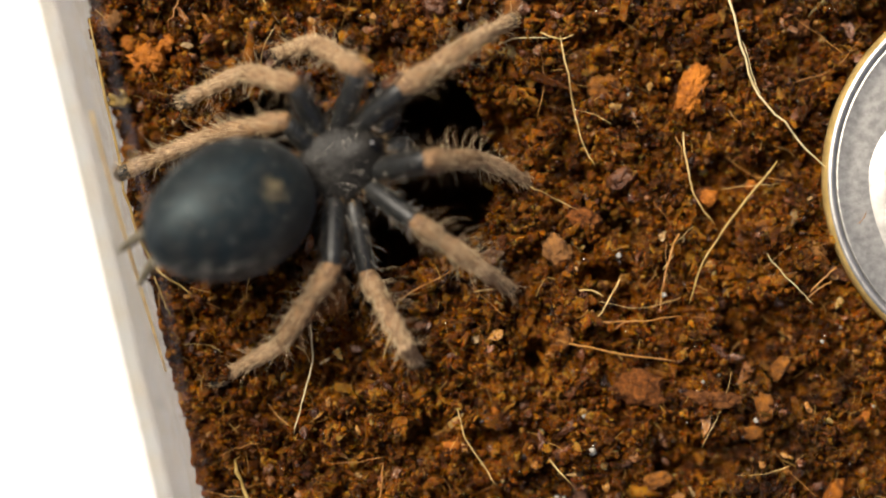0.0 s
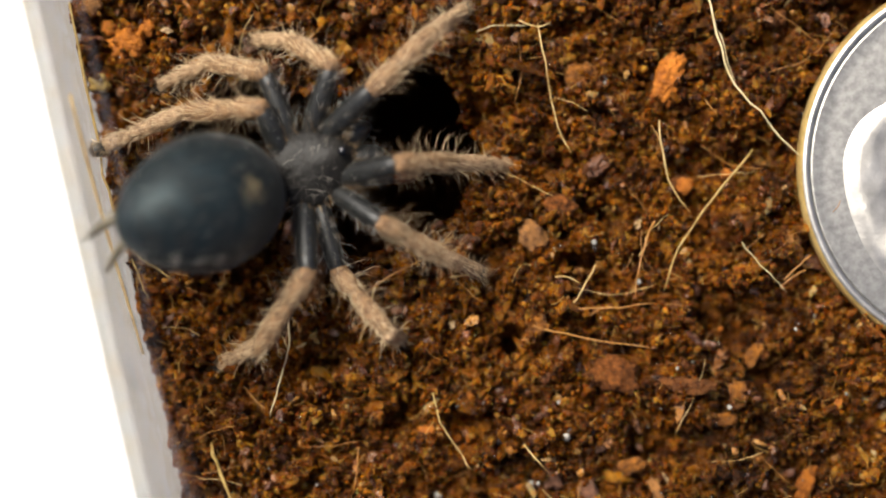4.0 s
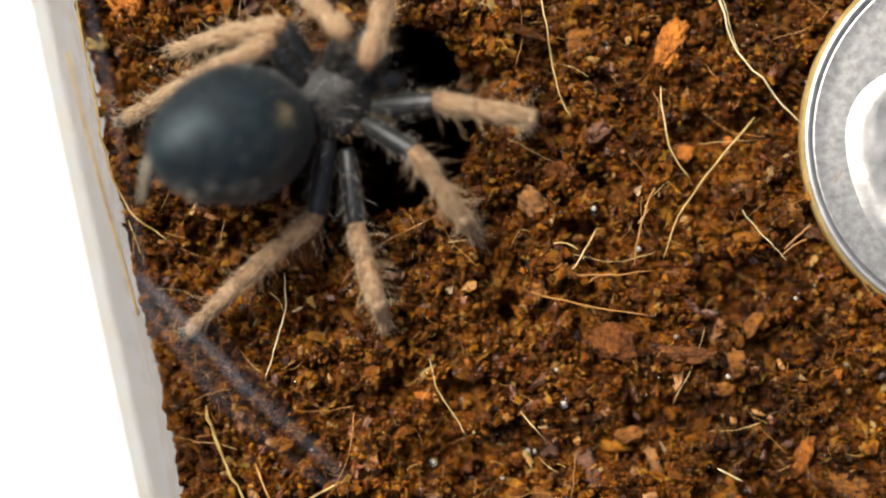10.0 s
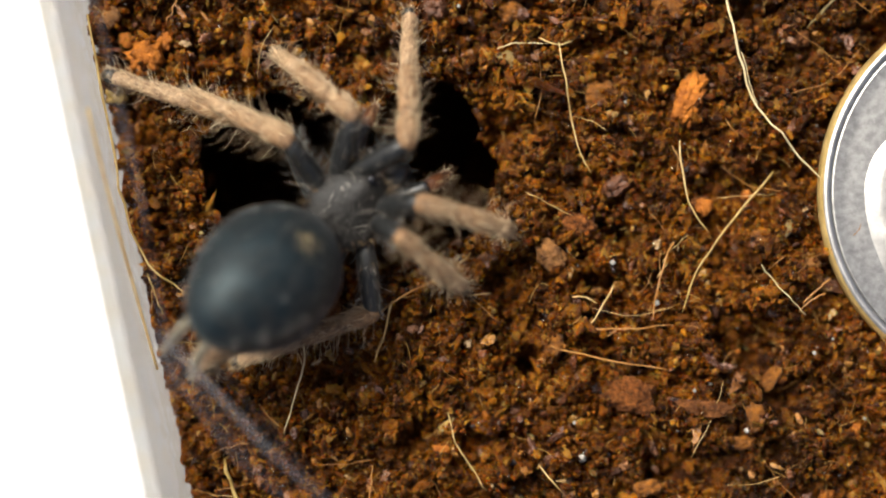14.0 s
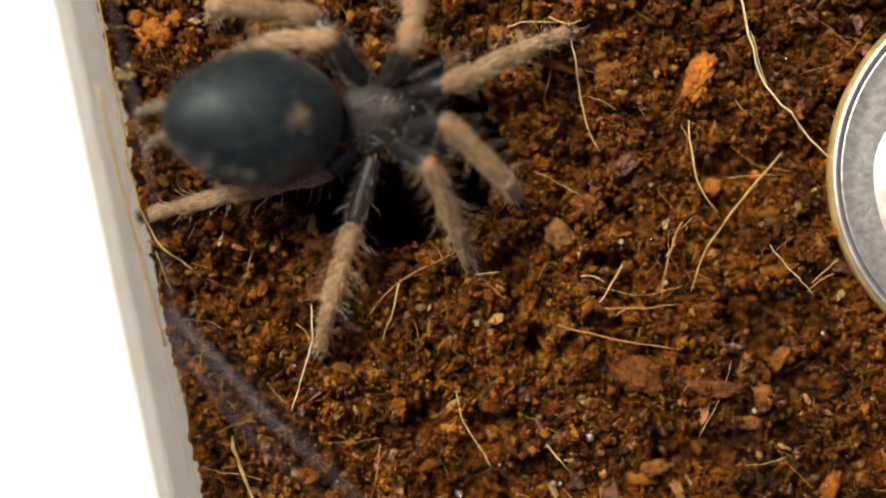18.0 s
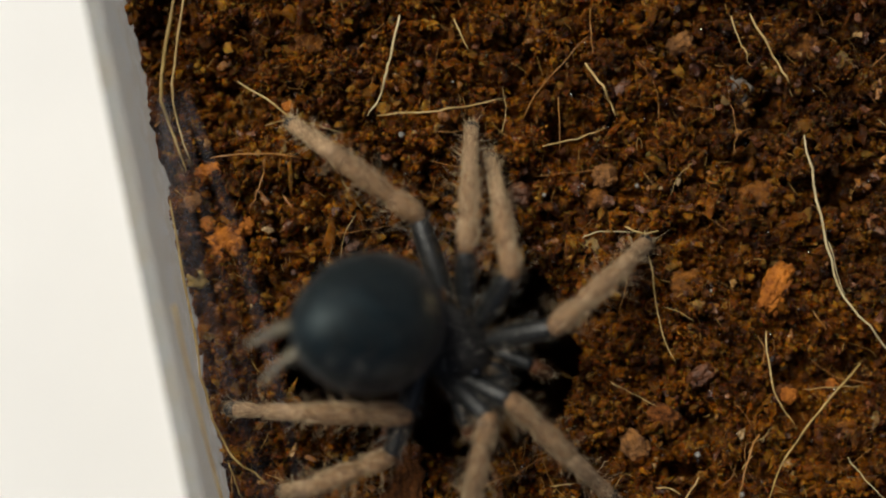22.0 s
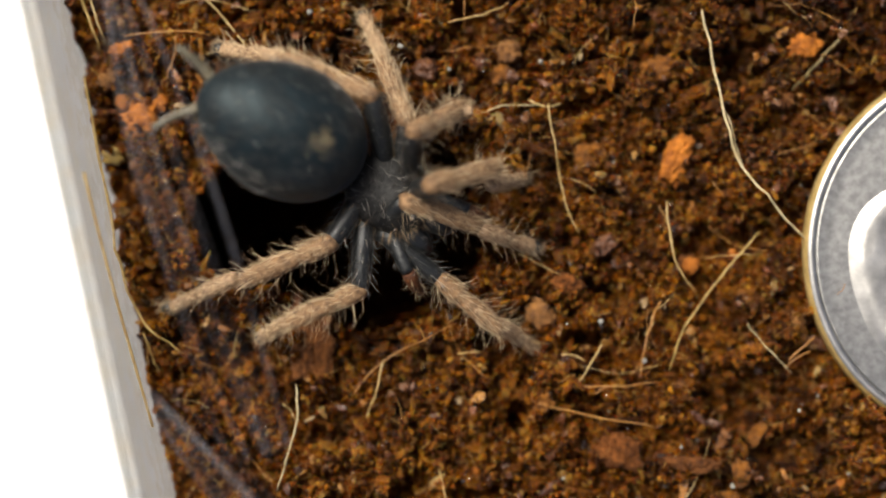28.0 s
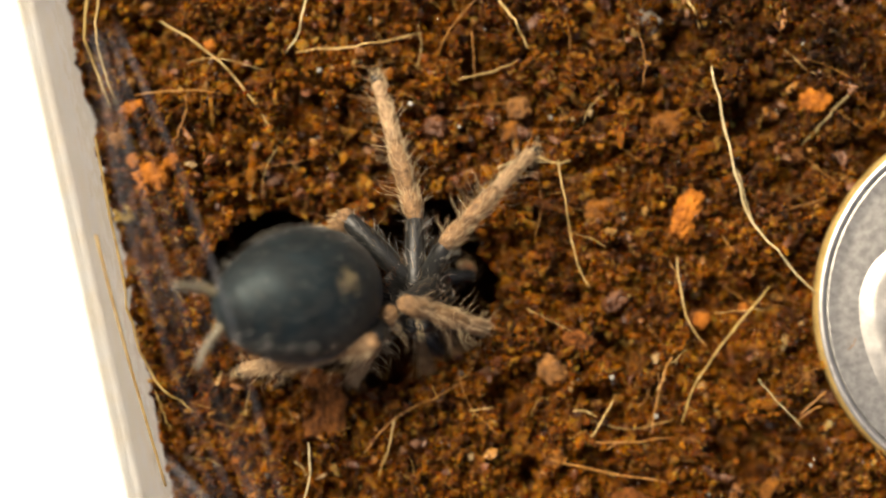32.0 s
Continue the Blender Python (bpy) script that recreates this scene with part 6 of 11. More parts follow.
    walk(legs["L2"][0], [
        (0.00, pose(-0.00126, 0.00034, 0.00300, 37.1, 0.0, 40.9)),
        (3.00, pose(-0.00126, 0.00034, 0.00300, 20.5, -3.5, 47.3)),
        (3.50, pose(-0.00126, 0.00034, 0.00300, 19.4, -3.5, 47.2)),
        (5.50, pose(-0.00126, 0.00034, 0.00300, 15.8, 1.9, 30.2)),
        (6.00, pose(-0.00153, 0.00064, 0.00300, 0.0, 0.2, 42.4)),
        (7.00, pose(-0.00142, 0.00056, 0.00300, 0.0, 0.2, 36.7)),
        (7.50, pose(-0.00126, 0.00034, 0.00300, 37.7, 5.2, 22.2)),
        (8.00, pose(-0.00124, 0.00030, 0.00294, 59.1, 1.2, 25.7)),
        (9.00, pose(-0.00122, 0.00027, 0.00285, 61.9, -1.1, 27.1)),
        (9.50, pose(-0.00122, 0.00027, 0.00285, 61.9, -1.1, 27.1)),
        (10.00, pose(-0.00121, 0.00026, 0.00283, 62.5, -0.5, 26.7)),
        (11.00, pose(-0.00122, 0.00026, 0.00284, 62.1, -1.1, 27.0)),
        (12.00, pose(-0.00114, 0.00027, 0.00261, 73.2, -9.6, 30.6)),
        (13.00, pose(-0.00117, 0.00032, 0.00283, 71.8, -20.8, 34.2)),
        (13.30, pose(-0.00117, 0.00032, 0.00283, 71.8, -20.8, 34.2)),
        (13.85, pose(-0.00126, 0.00034, 0.00300, 33.0, -5.3, 22.0)),
        (14.00, pose(-0.00126, 0.00034, 0.00300, 33.0, -5.3, 22.0)),
        (14.50, pose(-0.00126, 0.00034, 0.00300, 22.4, -16.4, 43.3)),
        (16.50, pose(-0.00124, 0.00029, 0.00293, 53.5, 3.6, 18.0)),
        (17.00, pose(-0.00126, 0.00034, 0.00300, 51.4, 5.4, 16.6)),
        (17.50, pose(-0.00125, 0.00027, 0.00288, 61.4, 5.7, 16.4)),
        (18.00, pose(-0.00124, 0.00032, 0.00296, 60.7, -12.0, 26.2)),
        (18.50, pose(-0.00114, 0.00031, 0.00272, 74.3, -17.8, 28.6)),
        (19.00, pose(-0.00114, 0.00028, 0.00255, 76.9, -9.7, 26.5)),
        (20.00, pose(-0.00115, 0.00025, 0.00268, 69.9, -9.6, 26.5)),
        (21.00, pose(-0.00126, 0.00034, 0.00300, 57.6, -7.8, 25.6)),
        (21.30, pose(-0.00126, 0.00034, 0.00300, 57.6, -7.8, 25.6)),
        (21.85, pose(-0.00124, 0.00034, 0.00299, 58.7, -49.4, 53.8)),
        (22.00, pose(-0.00124, 0.00034, 0.00299, 58.7, -49.4, 53.8)),
        (22.50, pose(-0.00123, 0.00033, 0.00299, 31.9, -49.9, 54.5)),
        (23.00, pose(-0.00126, 0.00034, 0.00300, 45.2, -53.5, 61.9)),
        (23.50, pose(-0.00148, 0.00026, 0.00300, 0.0, -64.3, 109.1)),
        (24.00, pose(-0.00156, 0.00013, 0.00300, 0.0, -64.3, 124.2)),
        (24.50, pose(-0.00114, 0.00030, 0.00288, 51.6, -29.4, 39.8)),
        (24.80, pose(-0.00082, 0.00018, 0.00265, 45.4, -31.5, 42.1)),
        (25.00, pose(-0.00126, 0.00034, 0.00300, 62.2, -38.2, 48.1)),
        (25.20, pose(-0.00126, 0.00034, 0.00300, 50.6, -59.5, 69.1)),
        (25.50, pose(-0.00126, 0.00034, 0.00300, 77.6, -39.7, 54.4)),
        (26.00, pose(-0.00126, 0.00034, 0.00300, 90.5, -46.2, 55.4)),
        (26.50, pose(-0.00126, 0.00034, 0.00300, 87.3, -43.7, 55.3)),
        (28.50, pose(-0.00120, 0.00036, 0.00290, 76.4, -26.7, 52.3)),
        (29.00, pose(-0.00083, -0.00011, 0.00275, 22.8, -11.7, 38.9)),
        (29.50, pose(-0.00126, 0.00034, 0.00300, 24.7, -11.7, 39.0)),
        (30.00, pose(-0.00126, 0.00034, 0.00300, 31.8, -19.1, 53.2)),
        (30.50, pose(-0.00105, 0.00043, 0.00325, 56.9, -37.2, 73.9)),
        (31.00, pose(-0.00126, 0.00014, 0.00390, -11.2, -56.7, 135.0)),
        (31.50, pose(-0.00001, -0.00029, 0.00337, 53.5, -35.6, 66.3)),
        (32.00, pose(0.00018, -0.00013, 0.00375, 38.4, -45.5, 78.8))])
    walk(legs["L2"][1], [
        (0.00, pose(0.00000, 0.00380, 0.00000, -49.6, 29.7, 82.9)),
        (3.00, pose(-0.00000, 0.00380, -0.00000, -53.4, 27.0, 68.8)),
        (3.50, pose(0.00000, 0.00380, -0.00000, -53.0, 26.5, 68.0)),
        (5.50, pose(-0.00000, 0.00380, 0.00000, -16.2, 30.5, 48.2)),
        (6.00, pose(0.00000, 0.00380, -0.00000, 15.7, 30.5, 33.7)),
        (7.00, pose(0.00000, 0.00380, 0.00000, 11.1, 27.6, 47.5)),
        (7.50, pose(0.00000, 0.00380, 0.00000, -47.5, 31.2, 60.2)),
        (8.00, pose(0.00000, 0.00380, 0.00000, -44.0, 51.5, 85.9)),
        (9.00, pose(-0.00000, 0.00380, 0.00000, -43.5, 49.9, 83.3)),
        (9.50, pose(-0.00000, 0.00380, 0.00000, -43.5, 49.9, 83.3)),
        (10.00, pose(0.00000, 0.00380, -0.00000, -44.1, 50.9, 84.8)),
        (11.00, pose(0.00000, 0.00380, 0.00000, -17.6, 61.7, 116.5)),
        (12.00, pose(0.00000, 0.00380, -0.00000, 21.6, 61.2, 144.9)),
        (13.00, pose(0.00000, 0.00380, 0.00000, 42.7, 57.9, 155.1)),
        (13.30, pose(0.00000, 0.00380, 0.00000, 42.7, 57.9, 155.1)),
        (13.85, pose(-0.00000, 0.00380, -0.00000, -45.1, 55.9, 44.1)),
        (14.00, pose(-0.00000, 0.00380, -0.00000, -45.1, 55.9, 44.1)),
        (14.50, pose(0.00000, 0.00380, 0.00000, -21.6, 48.4, 25.6)),
        (16.50, pose(0.00000, 0.00380, -0.00000, -95.8, 22.3, 6.5)),
        (17.00, pose(0.00000, 0.00380, -0.00000, -90.6, 21.1, 6.5)),
        (17.50, pose(-0.00000, 0.00380, -0.00000, -109.3, 29.1, 5.0)),
        (18.00, pose(-0.00000, 0.00380, 0.00000, -97.8, 47.1, -0.5)),
        (18.50, pose(0.00000, 0.00380, 0.00000, -109.1, 62.2, -6.7)),
        (19.00, pose(0.00000, 0.00380, 0.00000, -118.2, 51.6, 5.7)),
        (20.00, pose(0.00000, 0.00380, -0.00000, -117.7, 48.6, 6.1)),
        (21.00, pose(0.00000, 0.00380, 0.00000, -130.2, 70.6, -19.9)),
        (21.30, pose(0.00000, 0.00380, 0.00000, -130.2, 70.6, -19.9)),
        (21.85, pose(0.00000, 0.00380, 0.00000, 136.2, 74.3, -148.7)),
        (22.00, pose(0.00000, 0.00380, 0.00000, 136.2, 74.3, -148.7)),
        (22.50, pose(0.00000, 0.00380, 0.00000, -179.9, 76.4, -128.8)),
        (23.00, pose(-0.00000, 0.00380, -0.00000, -98.0, 53.4, -72.1)),
        (23.50, pose(0.00000, 0.00380, 0.00000, -44.9, 58.2, -69.2)),
        (24.00, pose(0.00000, 0.00380, -0.00000, -49.5, 53.7, -76.6)),
        (24.50, pose(0.00000, 0.00380, -0.00000, -114.4, 15.4, -83.1)),
        (24.80, pose(0.00000, 0.00380, -0.00000, -107.4, 23.0, -86.2)),
        (25.00, pose(-0.00000, 0.00380, -0.00000, -126.3, 23.0, -86.1)),
        (25.20, pose(0.00000, 0.00380, -0.00000, -116.0, 47.2, -103.7)),
        (25.50, pose(-0.00000, 0.00380, -0.00000, -138.1, 19.4, -79.2)),
        (26.00, pose(0.00000, 0.00380, -0.00000, 175.9, 28.2, -107.0)),
        (26.50, pose(-0.00000, 0.00380, 0.00000, 168.9, 28.2, -107.3)),
        (27.50, pose(-0.00000, 0.00380, 0.00000, -147.7, 21.9, -71.1)),
        (28.50, pose(-0.00000, 0.00380, 0.00000, -116.3, -3.2, -48.8)),
        (29.00, pose(-0.00000, 0.00380, 0.00000, -80.7, 49.1, -57.0)),
        (29.50, pose(0.00000, 0.00380, 0.00000, -76.6, 50.6, -56.5)),
        (30.00, pose(-0.00000, 0.00380, -0.00000, -96.1, 57.0, -55.8)),
        (30.50, pose(0.00000, 0.00380, -0.00000, -127.1, 51.9, -52.4)),
        (31.00, pose(0.00000, 0.00380, 0.00000, -50.0, 67.5, -51.6)),
        (31.50, pose(-0.00000, 0.00380, -0.00000, -84.7, 30.1, -74.5)),
        (32.00, pose(0.00000, 0.00380, 0.00000, -67.9, 33.9, -73.4))])
    walk(legs["L2"][2], [
        (0.00, pose(-0.00269, 0.00265, -0.00258, -48.1, 49.6, 105.8)),
        (3.00, pose(-0.00268, 0.00332, -0.00279, -37.0, 27.9, 96.7)),
        (3.50, pose(-0.00270, 0.00339, -0.00279, -36.2, 27.7, 97.1)),
        (5.50, pose(-0.00316, 0.00588, -0.00094, -77.2, 5.4, 88.5)),
        (6.00, pose(-0.00163, 0.00722, 0.00091, -84.3, -10.6, 85.9)),
        (7.00, pose(-0.00259, 0.00664, 0.00067, -72.6, -16.8, 84.6)),
        (7.50, pose(-0.00303, 0.00382, -0.00246, -69.5, 24.4, 98.4)),
        (8.00, pose(-0.00295, 0.00188, -0.00169, -51.4, 47.3, 114.1)),
        (9.00, pose(-0.00305, 0.00209, -0.00173, -50.5, 48.8, 116.0)),
        (9.50, pose(-0.00305, 0.00209, -0.00173, -50.5, 48.8, 116.0)),
        (10.00, pose(-0.00298, 0.00195, -0.00171, -48.5, 48.2, 115.2)),
        (11.00, pose(-0.00286, 0.00121, -0.00056, -31.8, 53.3, 124.9)),
        (12.00, pose(-0.00312, 0.00156, 0.00069, -11.5, 57.3, 142.2)),
        (13.00, pose(-0.00324, 0.00214, 0.00140, -24.4, 55.7, 133.6)),
        (13.30, pose(-0.00324, 0.00214, 0.00140, -24.4, 55.7, 133.6)),
        (13.85, pose(-0.00356, 0.00418, -0.00155, -60.7, 23.6, 90.8)),
        (14.00, pose(-0.00356, 0.00418, -0.00155, -60.7, 23.6, 90.8)),
        (14.50, pose(-0.00253, 0.00661, -0.00095, -64.8, 11.5, 84.3)),
        (16.50, pose(-0.00142, 0.00324, -0.00359, -77.9, 27.3, 90.0)),
        (17.00, pose(-0.00139, 0.00360, -0.00364, -82.6, 30.4, 90.6)),
        (17.50, pose(-0.00167, 0.00236, -0.00322, -75.1, 40.1, 92.9)),
        (18.00, pose(-0.00283, 0.00329, -0.00263, -62.4, 49.9, 98.3)),
        (18.50, pose(-0.00339, 0.00292, -0.00172, -41.3, 60.1, 112.2)),
        (19.00, pose(-0.00250, 0.00170, -0.00213, -4.8, 63.8, 130.0)),
        (20.00, pose(-0.00238, 0.00172, -0.00228, -14.8, 67.7, 135.3)),
        (21.00, pose(-0.00350, 0.00239, -0.00099, -64.5, 54.1, 108.3)),
        (21.30, pose(-0.00350, 0.00239, -0.00099, -64.5, 54.1, 108.3)),
        (21.50, pose(-0.00359, 0.00362, -0.00013, -31.2, 49.2, 101.1)),
        (21.85, pose(-0.00368, 0.00485, 0.00073, 0.5, 47.4, 91.4)),
        (22.00, pose(-0.00368, 0.00485, 0.00073, 0.5, 47.4, 91.4)),
        (22.50, pose(-0.00304, 0.00624, -0.00000, -16.2, 43.9, 56.0)),
        (23.00, pose(-0.00147, 0.00658, -0.00230, -52.3, 41.1, 50.5)),
        (23.50, pose(0.00175, 0.00697, -0.00145, -42.3, 40.7, 50.0)),
        (24.00, pose(0.00191, 0.00671, -0.00175, -43.0, 41.4, 51.0)),
        (24.50, pose(-0.00171, 0.00454, -0.00343, -76.2, 29.4, 42.4)),
        (24.80, pose(-0.00126, 0.00518, -0.00342, -72.1, 20.0, 39.5)),
        (25.00, pose(-0.00238, 0.00487, -0.00290, -74.1, 56.2, 53.2)),
        (25.20, pose(-0.00105, 0.00670, -0.00238, -54.2, 60.4, 57.1)),
        (25.50, pose(-0.00301, 0.00410, -0.00246, -62.7, 64.4, 62.3)),
        (26.00, pose(-0.00376, 0.00481, 0.00024, 7.8, 74.7, 115.0)),
        (26.50, pose(-0.00376, 0.00460, 0.00066, 9.8, 74.3, 125.1)),
        (28.50, pose(-0.00117, 0.00251, -0.00349, 16.8, 70.8, 171.1)),
        (28.75, pose(-0.00112, 0.00455, -0.00301, -61.1, 40.6, 73.7)),
        (29.00, pose(-0.00106, 0.00658, -0.00252, -59.2, -7.5, 46.2)),
        (29.50, pose(-0.00087, 0.00674, -0.00241, -73.4, 3.8, 51.2)),
        (30.00, pose(-0.00217, 0.00626, -0.00211, -70.1, 23.6, 57.9)),
        (30.50, pose(-0.00336, 0.00430, -0.00192, -47.3, 39.9, 69.4)),
        (31.00, pose(0.00025, 0.00752, -0.00114, -52.9, 5.1, 39.2)),
        (31.50, pose(-0.00017, 0.00577, -0.00336, -81.4, -6.4, 34.3)),
        (32.00, pose(0.00083, 0.00615, -0.00300, -80.3, -18.0, 32.4))])
    walk(legs["L3"][0], [
        (0.00, pose(-0.00103, -0.00034, 0.00285, 34.4, -0.0, 90.1)),
        (3.00, pose(-0.00126, -0.00034, 0.00300, 9.1, 0.0, 90.0)),
        (3.50, pose(-0.00126, -0.00034, 0.00300, 8.0, 0.1, 89.8)),
        (5.50, pose(-0.00138, -0.00030, 0.00300, 0.0, 1.3, 72.1)),
        (6.00, pose(-0.00185, -0.00018, 0.00300, 0.0, 1.3, 75.2)),
        (7.00, pose(-0.00139, -0.00030, 0.00300, 0.0, 1.3, 73.2)),
        (7.50, pose(-0.00063, -0.00058, 0.00305, -4.2, 1.2, 69.0)),
        (8.00, pose(-0.00011, -0.00044, 0.00296, 2.0, 1.5, 85.1)),
        (9.00, pose(-0.00030, -0.00035, 0.00279, 12.3, 0.9, 89.3)),
        (9.50, pose(-0.00030, -0.00035, 0.00279, 12.3, 0.9, 89.3)),
        (10.00, pose(-0.00088, -0.00032, 0.00276, 32.7, -0.3, 92.4)),
        (11.00, pose(-0.00115, -0.00034, 0.00291, 40.1, 2.6, 88.4)),
        (12.00, pose(-0.00126, -0.00034, 0.00300, 44.9, -15.0, 107.5)),
        (13.00, pose(-0.00126, -0.00034, 0.00300, 9.3, -25.6, 129.2)),
        (13.30, pose(-0.00126, -0.00034, 0.00300, 9.3, -25.6, 129.2)),
        (13.85, pose(-0.00099, -0.00040, 0.00282, 32.7, -3.6, 74.7)),
        (14.00, pose(-0.00099, -0.00040, 0.00282, 32.7, -3.6, 74.7)),
        (14.50, pose(-0.00126, -0.00034, 0.00300, 33.0, -8.8, 82.9)),
        (16.50, pose(-0.00062, -0.00030, 0.00273, 23.9, -11.6, 88.1)),
        (17.00, pose(-0.00045, -0.00043, 0.00268, 21.8, -8.2, 79.9)),
        (17.50, pose(0.00022, -0.00006, 0.00276, 9.5, -13.3, 98.4)),
        (18.00, pose(-0.00126, -0.00034, 0.00300, 47.1, -15.7, 103.0)),
        (18.50, pose(-0.00126, -0.00034, 0.00300, 41.7, -33.3, 122.5)),
        (19.00, pose(-0.00151, -0.00059, 0.00300, 0.0, -37.0, 134.4)),
        (20.00, pose(-0.00150, -0.00053, 0.00300, 0.0, -37.0, 128.3)),
        (21.00, pose(-0.00020, -0.00056, 0.00330, -21.6, -42.4, 93.1)),
        (21.30, pose(-0.00020, -0.00056, 0.00330, -21.6, -42.4, 93.1)),
        (21.85, pose(-0.00126, -0.00034, 0.00300, 35.2, -43.8, 109.7)),
        (22.00, pose(-0.00126, -0.00034, 0.00300, 35.2, -43.8, 109.7)),
        (22.50, pose(-0.00126, -0.00034, 0.00300, 48.3, -21.5, 80.8)),
        (23.00, pose(-0.00049, -0.00023, 0.00315, -12.9, -28.4, 104.3)),
        (23.50, pose(-0.00126, -0.00034, 0.00300, 10.6, -28.4, 104.4)),
        (24.00, pose(-0.00126, -0.00034, 0.00300, 20.2, -31.5, 117.2)),
        (24.50, pose(-0.00126, -0.00034, 0.00300, 9.9, -21.7, 78.2)),
        (24.80, pose(-0.00148, -0.00026, 0.00300, 0.0, -21.0, 70.2)),
        (25.00, pose(-0.00126, -0.00034, 0.00300, 36.9, -22.9, 76.1)),
        (25.20, pose(-0.00126, -0.00034, 0.00300, 34.8, -29.4, 86.1)),
        (25.50, pose(-0.00103, -0.00028, 0.00271, 56.1, -20.8, 76.8)),
        (26.00, pose(-0.00095, 0.00004, 0.00266, 54.5, -44.8, 96.2)),
        (26.50, pose(-0.00066, 0.00030, 0.00251, 46.5, -47.2, 99.1)),
        (28.50, pose(-0.00061, 0.00004, 0.00241, 49.7, -35.9, 85.6)),
        (29.00, pose(-0.00111, -0.00031, 0.00280, 58.3, -19.5, 72.2)),
        (29.50, pose(-0.00024, -0.00026, 0.00317, -10.8, -30.6, 99.6)),
        (30.00, pose(-0.00077, -0.00021, 0.00317, -20.7, -26.9, 114.6)),
        (30.50, pose(-0.00147, -0.00059, 0.00330, -8.1, -20.3, 142.2)),
        (31.00, pose(-0.00195, -0.00131, 0.00294, -33.4, -17.0, 151.2)),
        (31.50, pose(-0.00022, -0.00126, 0.00448, -34.9, -44.6, 106.7)),
        (32.00, pose(-0.00045, -0.00110, 0.00447, -39.9, -38.7, 117.0))])
